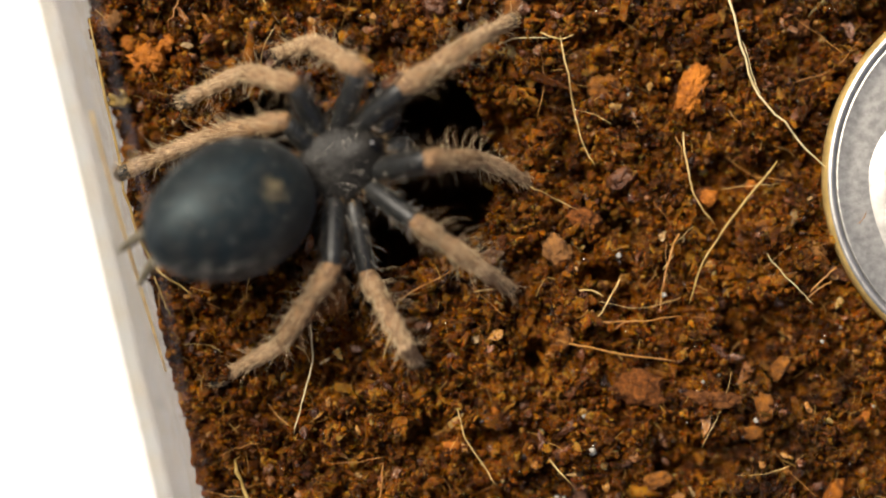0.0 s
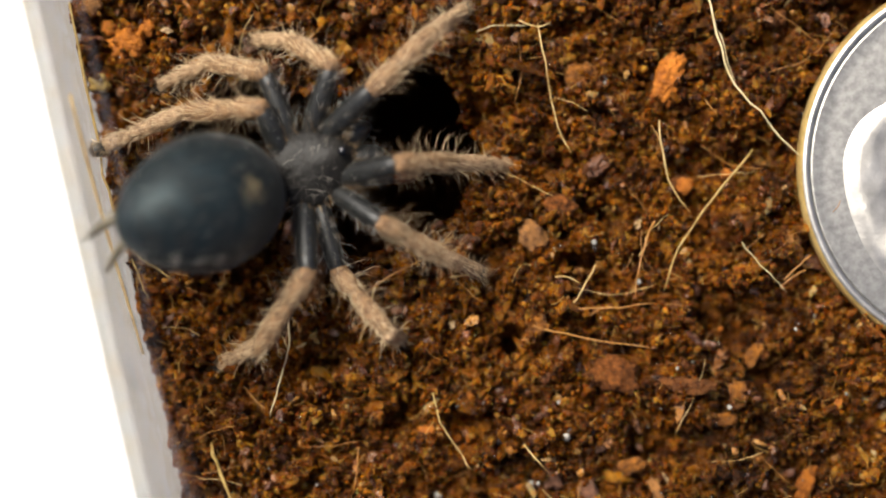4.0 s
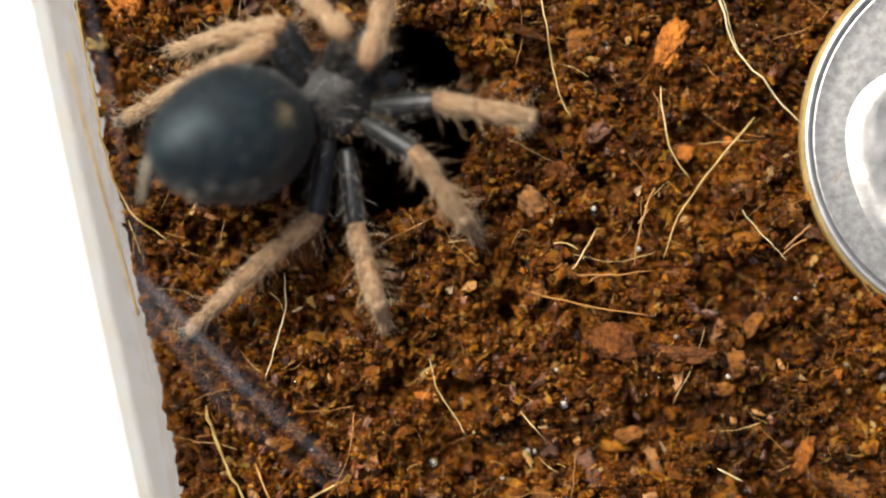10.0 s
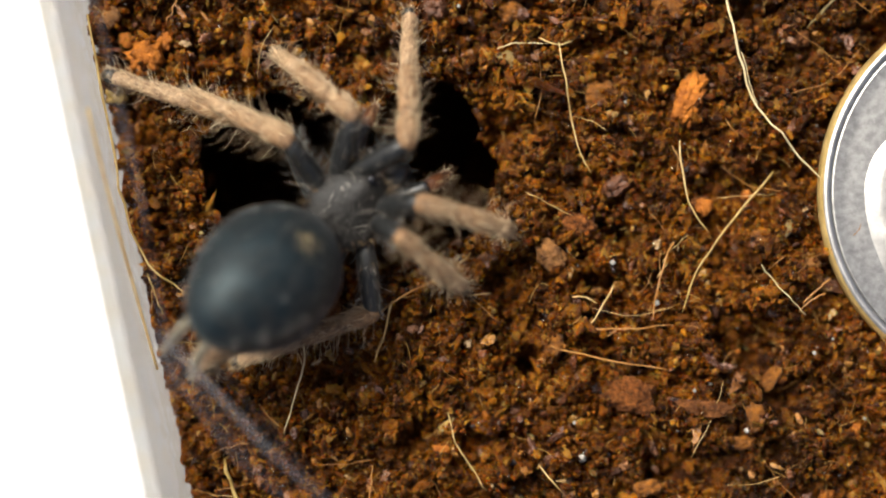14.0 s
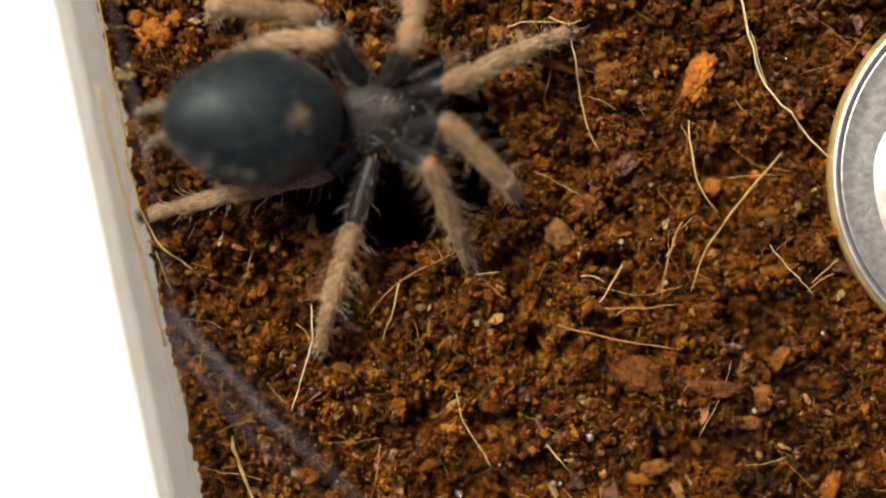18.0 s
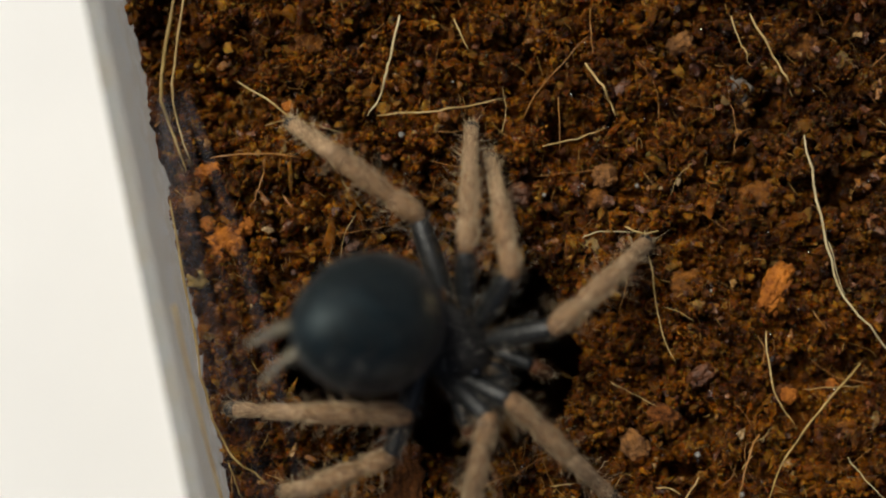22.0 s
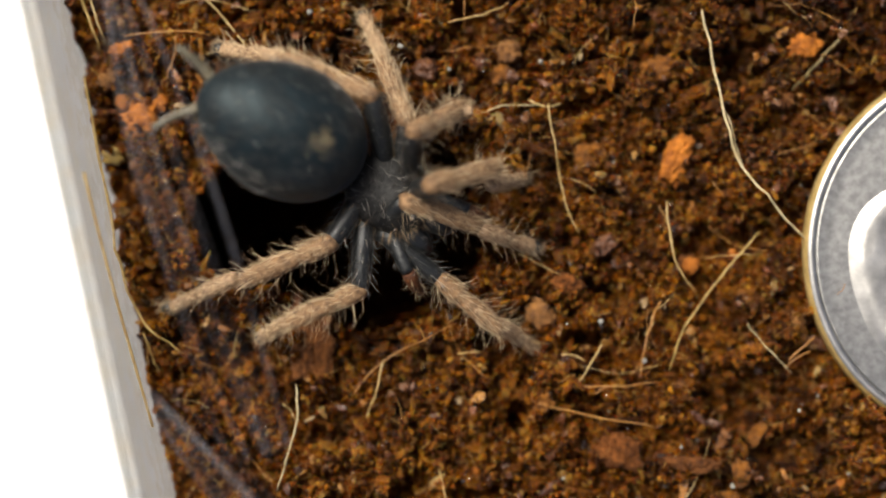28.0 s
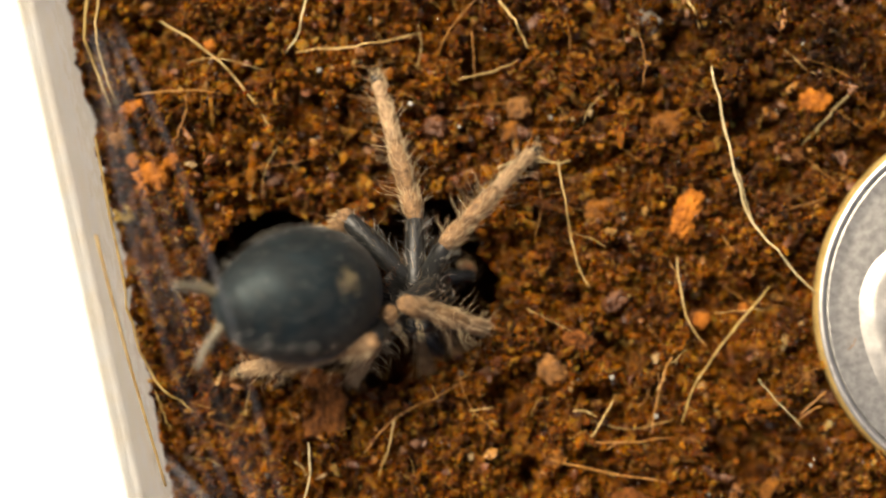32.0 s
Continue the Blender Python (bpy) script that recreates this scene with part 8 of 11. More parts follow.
    walk(legs["L4"][2], [
        (0.00, pose(-0.00314, 0.00468, -0.00386, -10.4, 30.7, 65.4)),
        (3.00, pose(-0.00290, 0.00386, -0.00406, 2.5, 45.5, 91.8)),
        (3.50, pose(-0.00290, 0.00390, -0.00406, 2.9, 45.8, 92.7)),
        (5.50, pose(-0.00421, 0.00678, -0.00076, -29.4, 17.5, 43.1)),
        (6.00, pose(-0.00400, 0.00714, 0.00061, -11.3, 16.9, 41.4)),
        (7.00, pose(-0.00454, 0.00630, 0.00007, -18.4, 19.3, 50.6)),
        (7.50, pose(-0.00303, 0.00712, -0.00270, -53.4, 10.6, 38.3)),
        (8.00, pose(-0.00348, 0.00571, -0.00326, -63.0, 26.4, 48.6)),
        (9.00, pose(-0.00340, 0.00548, -0.00343, -65.8, 27.7, 49.3)),
        (9.50, pose(-0.00340, 0.00548, -0.00343, -65.8, 27.7, 49.3)),
        (10.00, pose(-0.00453, 0.00423, -0.00211, -58.6, 41.6, 58.1)),
        (11.00, pose(-0.00466, 0.00597, 0.00034, -18.5, 37.1, 50.8)),
        (12.00, pose(-0.00384, 0.00653, -0.00220, -52.9, 27.2, 34.7)),
        (13.00, pose(-0.00449, 0.00607, -0.00116, -94.2, 23.6, 33.6)),
        (13.30, pose(-0.00449, 0.00607, -0.00116, -94.2, 23.6, 33.6)),
        (13.85, pose(-0.00367, 0.00758, 0.00030, -17.1, 24.5, 34.2)),
        (14.00, pose(-0.00367, 0.00758, 0.00030, -17.1, 24.5, 34.2)),
        (14.50, pose(-0.00236, 0.00855, 0.00070, -11.6, 20.7, 18.0)),
        (16.50, pose(-0.00451, 0.00633, -0.00039, -26.8, 29.1, 44.2)),
        (17.00, pose(-0.00465, 0.00598, -0.00045, -28.1, 30.5, 47.2)),
        (17.50, pose(-0.00449, 0.00634, -0.00052, -27.6, 28.2, 42.2)),
        (18.00, pose(-0.00437, 0.00650, 0.00082, -90.2, -12.7, 18.3)),
        (18.50, pose(-0.00264, 0.00640, -0.00363, -71.3, 17.2, 23.1)),
        (19.00, pose(-0.00427, 0.00522, -0.00239, -65.5, 35.6, 31.1)),
        (20.00, pose(-0.00468, 0.00594, -0.00017, -68.2, 17.8, 22.7)),
        (21.00, pose(-0.00323, 0.00406, -0.00381, -108.4, 22.8, 22.8)),
        (21.30, pose(-0.00323, 0.00406, -0.00381, -108.4, 22.8, 22.8)),
        (21.85, pose(-0.00278, 0.00818, 0.00119, -53.5, 11.0, 20.9)),
        (22.00, pose(-0.00278, 0.00818, 0.00119, -53.5, 11.0, 20.9)),
        (22.50, pose(-0.00394, 0.00641, -0.00214, -53.0, 28.2, 34.4)),
        (23.00, pose(-0.00219, 0.00785, -0.00263, -52.3, 8.5, 18.7)),
        (23.50, pose(-0.00071, 0.00688, -0.00416, -78.7, 0.9, 15.3)),
        (24.00, pose(-0.00023, 0.00778, -0.00348, -108.7, 8.8, 14.8)),
        (24.50, pose(-0.00013, 0.00886, 0.00181, -70.9, -19.1, 14.7)),
        (24.80, pose(-0.00021, 0.00883, 0.00188, -73.4, -18.1, 15.0)),
        (25.00, pose(-0.00109, 0.00842, -0.00245, -97.3, 1.2, 16.6)),
        (25.20, pose(-0.00169, 0.00731, -0.00353, -91.7, 12.2, 15.7)),
        (25.50, pose(-0.00264, 0.00493, -0.00418, -104.7, 27.0, 13.5)),
        (26.00, pose(-0.00381, 0.00673, -0.00202, 55.3, 63.1, 133.6)),
        (26.50, pose(-0.00361, 0.00760, -0.00064, 51.4, 59.2, 133.8)),
        (28.50, pose(-0.00467, 0.00536, -0.00136, -80.7, 57.3, 18.6)),
        (29.00, pose(-0.00387, 0.00586, -0.00269, -80.8, 73.9, 23.0)),
        (29.50, pose(-0.00410, 0.00689, -0.00099, -94.3, 33.1, 17.5)),
        (30.00, pose(-0.00317, 0.00406, -0.00387, -90.5, 62.2, 17.3)),
        (30.50, pose(-0.00429, 0.00643, -0.00126, -91.6, 38.3, 16.9)),
        (31.00, pose(-0.00448, 0.00396, -0.00221, -82.1, 28.6, 16.3)),
        (31.50, pose(-0.00408, 0.00360, -0.00282, -84.2, 35.4, 17.3)),
        (32.00, pose(-0.00416, 0.00363, -0.00271, -82.6, 36.7, 17.5))])
    walk(legs["R1"][0], [
        (0.00, pose(0.00100, 0.00084, 0.00300, 42.9, -0.0, -18.1)),
        (3.00, pose(0.00100, 0.00084, 0.00300, 39.7, -3.3, -14.4)),
        (3.50, pose(0.00100, 0.00084, 0.00300, 39.0, -3.3, -14.4)),
        (5.50, pose(0.00100, 0.00084, 0.00300, 49.8, 6.6, -24.5)),
        (6.00, pose(0.00094, 0.00077, 0.00287, 57.6, 9.6, -26.7)),
        (7.00, pose(0.00100, 0.00084, 0.00300, 49.4, -1.2, -18.7)),
        (7.50, pose(0.00100, 0.00084, 0.00300, 49.5, 0.2, -19.9)),
        (8.00, pose(0.00099, 0.00081, 0.00296, 54.2, 0.2, -19.9)),
        (9.00, pose(0.00096, 0.00074, 0.00283, 57.4, 0.7, -20.2)),
        (9.50, pose(0.00096, 0.00074, 0.00283, 57.4, 0.7, -20.2)),
        (10.00, pose(0.00100, 0.00084, 0.00300, 27.1, 5.5, -25.5)),
        (11.00, pose(0.00100, 0.00084, 0.00300, 38.3, 7.5, -28.7)),
        (12.00, pose(0.00100, 0.00084, 0.00300, 40.4, 5.3, -25.9)),
        (13.00, pose(0.00100, 0.00084, 0.00300, 40.1, 5.3, -25.9)),
        (13.30, pose(0.00100, 0.00084, 0.00300, 40.1, 5.3, -25.9)),
        (13.85, pose(0.00094, 0.00078, 0.00288, 57.2, 8.9, -29.1)),
        (14.00, pose(0.00094, 0.00078, 0.00288, 57.2, 8.9, -29.1)),
        (14.50, pose(0.00090, 0.00072, 0.00274, 60.6, 7.5, -28.2)),
        (16.50, pose(0.00088, 0.00067, 0.00242, 71.0, 3.3, -26.4)),
        (17.00, pose(0.00089, 0.00066, 0.00252, 67.0, 1.8, -25.8)),
        (17.50, pose(0.00089, 0.00067, 0.00260, 64.3, 3.0, -26.3)),
        (18.00, pose(0.00100, 0.00078, 0.00292, 57.7, -13.7, -17.1)),
        (18.50, pose(0.00100, 0.00084, 0.00300, 48.3, -13.1, -17.5)),
        (19.00, pose(0.00100, 0.00084, 0.00300, 20.4, -22.1, -3.8)),
        (20.00, pose(0.00100, 0.00084, 0.00300, 10.5, -17.4, -21.7)),
        (21.00, pose(0.00114, 0.00181, 0.00300, 0.0, -18.6, -8.4)),
        (21.30, pose(0.00114, 0.00181, 0.00300, 0.0, -18.6, -8.4)),
        (21.85, pose(0.00115, 0.00048, 0.00281, 29.0, -23.3, 11.0)),
        (22.00, pose(0.00115, 0.00048, 0.00281, 29.0, -23.3, 11.0)),
        (22.50, pose(0.00118, -0.00046, 0.00355, -25.0, -23.6, 18.7)),
        (23.00, pose(-0.00054, -0.00151, 0.00354, -13.9, -37.4, -24.7)),
        (23.50, pose(-0.00217, 0.00052, 0.00125, 32.2, -25.4, -99.4)),
        (23.75, pose(-0.00013, 0.00049, 0.00085, 73.1, -14.9, -107.9)),
        (24.00, pose(0.00191, 0.00046, 0.00045, 111.0, -1.8, -107.4)),
        (24.50, pose(0.00110, -0.00005, 0.00136, 104.6, -24.9, -115.0)),
        (24.80, pose(0.00130, 0.00012, 0.00146, 108.8, -19.2, -113.1)),
        (25.00, pose(0.00100, 0.00084, 0.00300, 131.9, -8.3, -106.6)),
        (25.20, pose(0.00108, 0.00082, 0.00287, 123.7, -0.6, -100.6)),
        (25.50, pose(0.00119, 0.00078, 0.00253, 113.4, -1.5, -101.1)),
        (26.00, pose(0.00131, 0.00084, 0.00258, 126.2, 5.3, -97.2)),
        (26.50, pose(0.00169, 0.00086, 0.00216, 128.9, 6.7, -96.2)),
        (28.50, pose(0.00258, 0.00035, 0.00161, 140.1, -2.4, -105.1)),
        (29.00, pose(0.00110, 0.00026, 0.00271, 146.7, -35.4, -149.1)),
        (29.50, pose(0.00100, 0.00084, 0.00300, 153.9, -38.8, -156.4)),
        (30.00, pose(0.00116, 0.00070, 0.00260, 117.7, -4.2, -120.1)),
        (30.50, pose(0.00270, 0.00075, 0.00291, 158.8, 15.5, -98.2)),
        (30.75, pose(0.00138, -0.00025, 0.00453, -158.0, 15.8, -131.4)),
        (31.00, pose(0.00006, -0.00125, 0.00614, -117.8, 37.6, -157.8)),
        (31.25, pose(0.00049, -0.00035, 0.00541, -51.0, 26.9, -159.1)),
        (31.50, pose(0.00092, 0.00056, 0.00468, 11.7, 23.2, -170.3)),
        (31.75, pose(0.00096, 0.00017, 0.00474, -69.3, 11.2, 167.1)),
        (32.00, pose(0.00099, -0.00021, 0.00480, -143.6, -12.5, 174.0))])
    walk(legs["R1"][1], [
        (0.00, pose(0.00000, 0.00400, 0.00000, -98.3, -4.7, -10.3)),
        (3.00, pose(-0.00000, 0.00400, 0.00000, -96.1, 2.4, -4.4)),
        (3.50, pose(0.00000, 0.00400, -0.00000, -95.5, 2.5, -4.4)),
        (5.50, pose(0.00000, 0.00400, -0.00000, -67.0, -20.1, -16.1)),
        (6.00, pose(0.00000, 0.00400, -0.00000, -78.6, -13.3, -13.9)),
        (7.00, pose(-0.00000, 0.00400, 0.00000, -70.1, -16.7, -14.8)),
        (7.50, pose(-0.00000, 0.00400, -0.00000, -69.4, -29.1, -19.8)),
        (8.00, pose(0.00000, 0.00400, -0.00000, -73.9, -37.5, -23.2)),
        (9.00, pose(0.00000, 0.00400, 0.00000, -76.5, -36.0, -22.7)),
        (9.50, pose(0.00000, 0.00400, 0.00000, -76.5, -36.0, -22.7)),
        (10.00, pose(0.00000, 0.00400, 0.00000, -31.7, -16.4, -7.1)),
        (11.00, pose(-0.00000, 0.00400, -0.00000, -50.6, -22.5, -14.4)),
        (12.00, pose(-0.00000, 0.00400, 0.00000, -58.6, -6.0, -2.4)),
        (13.00, pose(-0.00000, 0.00400, -0.00000, -60.3, 5.9, 4.6)),
        (13.30, pose(-0.00000, 0.00400, -0.00000, -60.3, 5.9, 4.6)),
        (13.85, pose(0.00000, 0.00400, -0.00000, -77.4, -32.4, -10.2)),
        (14.00, pose(0.00000, 0.00400, -0.00000, -77.4, -32.4, -10.2)),
        (14.50, pose(-0.00000, 0.00400, -0.00000, -83.4, -11.5, -6.4)),
        (16.50, pose(-0.00000, 0.00400, -0.00000, -94.8, -37.4, -6.9)),
        (17.00, pose(0.00000, 0.00400, 0.00000, -94.2, -37.7, -6.8)),
        (17.50, pose(-0.00000, 0.00400, 0.00000, -89.9, -33.9, -7.0)),
        (18.00, pose(0.00000, 0.00400, 0.00000, -90.9, -22.7, -7.1)),
        (18.50, pose(0.00000, 0.00400, -0.00000, -73.0, -9.3, -5.1)),
        (19.00, pose(-0.00000, 0.00400, 0.00000, -31.6, -20.6, -14.1)),
        (20.00, pose(-0.00000, 0.00400, 0.00000, -5.1, -12.6, 10.6)),
        (21.00, pose(0.00000, 0.00400, 0.00000, 13.6, -11.5, -4.9)),
        (21.30, pose(0.00000, 0.00400, 0.00000, 13.6, -11.5, -4.9)),
        (21.85, pose(0.00000, 0.00400, 0.00000, -52.7, -6.5, 9.3)),
        (22.00, pose(0.00000, 0.00400, 0.00000, -52.7, -6.5, 9.3)),
        (22.50, pose(0.00000, 0.00400, 0.00000, 2.3, -29.4, -38.5)),
        (23.00, pose(-0.00000, 0.00400, 0.00000, -15.2, -26.9, -14.6)),
        (23.50, pose(-0.00000, 0.00400, 0.00000, -21.2, -7.2, 42.6)),
        (24.00, pose(-0.00000, 0.00400, -0.00000, -31.7, 28.6, 106.9)),
        (24.50, pose(0.00000, 0.00400, 0.00000, -55.8, 23.1, 100.6)),
        (24.80, pose(-0.00000, 0.00400, -0.00000, -57.7, 31.7, 106.9)),
        (25.00, pose(-0.00000, 0.00400, -0.00000, 5.9, 36.0, 117.0)),
        (25.20, pose(-0.00000, 0.00400, 0.00000, 28.5, 34.6, 126.1)),
        (25.50, pose(0.00000, 0.00400, 0.00000, 19.3, 34.0, 127.8)),
        (26.00, pose(-0.00000, 0.00400, -0.00000, 53.3, 27.0, 138.9)),
        (26.50, pose(-0.00000, 0.00400, -0.00000, 49.1, 31.5, 134.7)),
        (28.50, pose(0.00000, 0.00400, -0.00000, 63.3, 46.0, 122.4)),
        (29.00, pose(0.00000, 0.00400, 0.00000, 37.5, 68.3, 89.6)),
        (29.50, pose(0.00000, 0.00400, -0.00000, 16.3, 73.7, 57.7)),
        (30.00, pose(0.00000, 0.00400, 0.00000, 35.3, 56.9, 135.1)),
        (30.50, pose(-0.00000, 0.00400, -0.00000, 94.2, 56.6, 139.6)),
        (31.00, pose(0.00000, 0.00400, -0.00000, 131.8, 55.2, 138.5)),
        (31.17, pose(0.00000, 0.00400, -0.00000, 80.0, 57.7, 139.8)),
        (31.33, pose(-0.00000, 0.00400, -0.00000, 24.6, 59.7, 136.7)),
        (31.50, pose(-0.00000, 0.00400, -0.00000, -32.5, 59.5, 131.7)),
        (31.75, pose(-0.00000, 0.00400, 0.00000, -60.9, 23.6, 89.3)),
        (32.00, pose(-0.00000, 0.00400, 0.00000, -60.2, -17.4, 66.8))])
    walk(legs["R1"][2], [
        (0.00, pose(0.00023, 0.00333, -0.00424, -88.7, -20.4, -8.8)),
        (3.00, pose(-0.00022, 0.00356, -0.00427, -76.0, -1.1, -14.8)),
        (3.50, pose(-0.00021, 0.00361, -0.00428, -74.9, -0.5, -14.9)),
        (5.50, pose(0.00177, 0.00524, -0.00372, -134.0, -17.3, -5.7)),
        (6.00, pose(0.00114, 0.00459, -0.00410, -135.2, -19.9, -3.0)),
        (7.00, pose(0.00149, 0.00512, -0.00387, -134.5, -11.8, -11.3)),
        (7.50, pose(0.00235, 0.00476, -0.00352, -128.6, -15.3, -8.1)),
        (8.00, pose(0.00278, 0.00410, -0.00328, -136.2, -16.6, -6.8)),
        (9.00, pose(0.00265, 0.00398, -0.00338, -137.1, -18.1, -5.2)),
        (9.50, pose(0.00265, 0.00398, -0.00338, -137.1, -18.1, -5.2)),
        (10.00, pose(0.00108, 0.00755, -0.00217, -116.4, -11.3, -10.5)),
        (11.00, pose(0.00191, 0.00633, -0.00307, -111.3, -18.0, -7.4)),
        (12.00, pose(0.00047, 0.00622, -0.00365, -111.0, -11.1, -10.2)),
        (13.00, pose(-0.00055, 0.00609, -0.00372, -108.4, -5.6, -12.1)),
        (13.30, pose(-0.00055, 0.00609, -0.00372, -108.4, -5.6, -12.1)),
        (13.85, pose(0.00238, 0.00452, -0.00354, -138.9, -21.3, -1.5)),
        (14.00, pose(0.00238, 0.00452, -0.00354, -138.9, -21.3, -1.5)),
        (14.50, pose(0.00090, 0.00440, -0.00419, -144.2, -19.6, -3.8)),
        (16.50, pose(0.00254, 0.00333, -0.00341, -150.0, -21.8, -0.2)),
        (17.00, pose(0.00256, 0.00338, -0.00340, -141.8, -21.6, -0.4)),
        (17.50, pose(0.00238, 0.00371, -0.00357, -140.2, -20.6, -1.8)),
        (18.00, pose(0.00164, 0.00373, -0.00397, -137.2, -8.1, -16.4)),
        (18.50, pose(0.00078, 0.00519, -0.00406, -128.3, -3.8, -20.4)),
        (19.00, pose(0.00166, 0.00736, -0.00211, -98.3, 10.5, -26.5)),
        (20.00, pose(-0.00071, 0.00822, -0.00038, -81.9, 27.6, -26.6)),
        (21.00, pose(0.00016, 0.00818, 0.00099, -75.2, 28.7, -26.3)),
        (21.30, pose(0.00016, 0.00818, 0.00099, -75.2, 28.7, -26.3)),
        (21.85, pose(-0.00004, 0.00663, -0.00340, -77.6, 17.6, -29.3)),
        (22.00, pose(-0.00004, 0.00663, -0.00340, -77.6, 17.6, -29.3)),
        (22.50, pose(0.00261, 0.00741, 0.00015, -15.1, 16.3, -30.5)),
        (23.00, pose(0.00154, 0.00789, -0.00101, -30.5, 20.9, -19.1)),
        (23.50, pose(-0.00257, 0.00708, -0.00154, -54.4, 44.7, 10.9)),
        (24.00, pose(-0.00318, 0.00190, -0.00199, -128.5, 71.0, 9.7)),
        (24.50, pose(-0.00212, 0.00218, -0.00327, -109.5, 56.8, 27.5)),
        (24.80, pose(-0.00165, 0.00151, -0.00309, -121.6, 58.4, 26.0)),
        (25.00, pose(-0.00393, 0.00229, 0.00036, 177.3, 75.6, -13.5)),
        (25.20, pose(-0.00374, 0.00271, 0.00169, 116.9, 50.2, -81.5)),
        (25.50, pose(-0.00369, 0.00214, 0.00118, 134.0, 57.5, -72.8)),
        (26.00, pose(-0.00287, 0.00309, 0.00308, 114.0, 34.1, -94.9)),
        (26.50, pose(-0.00320, 0.00323, 0.00277, 118.8, 33.3, -95.4)),
        (28.50, pose(-0.00311, 0.00530, 0.00267, 125.9, 13.0, -109.3)),
        (29.00, pose(-0.00339, 0.00646, 0.00097, 154.2, 9.2, -113.9)),
        (29.50, pose(-0.00287, 0.00719, 0.00034, 150.4, 9.3, -113.7)),
        (30.00, pose(-0.00395, 0.00298, 0.00136, 179.5, 42.2, -43.2)),
        (30.50, pose(-0.00252, 0.00656, 0.00236, 125.6, -11.8, -114.0)),
        (31.00, pose(-0.00007, 0.00789, 0.00183, 157.0, -57.5, -175.0)),
        (31.17, pose(-0.00051, 0.00529, 0.00083, -135.9, -44.4, 96.4)),
        (31.33, pose(-0.00095, 0.00270, -0.00017, -126.8, -2.8, 58.8)),
        (31.50, pose(-0.00138, 0.00010, -0.00117, -146.4, 35.3, 19.3)),
        (31.67, pose(-0.00143, 0.00202, -0.00197, 148.4, 35.6, 1.4)),
        (31.83, pose(-0.00148, 0.00395, -0.00277, 89.6, 22.8, -6.6)),
        (32.00, pose(-0.00152, 0.00587, -0.00356, 36.7, 9.8, 0.2))])
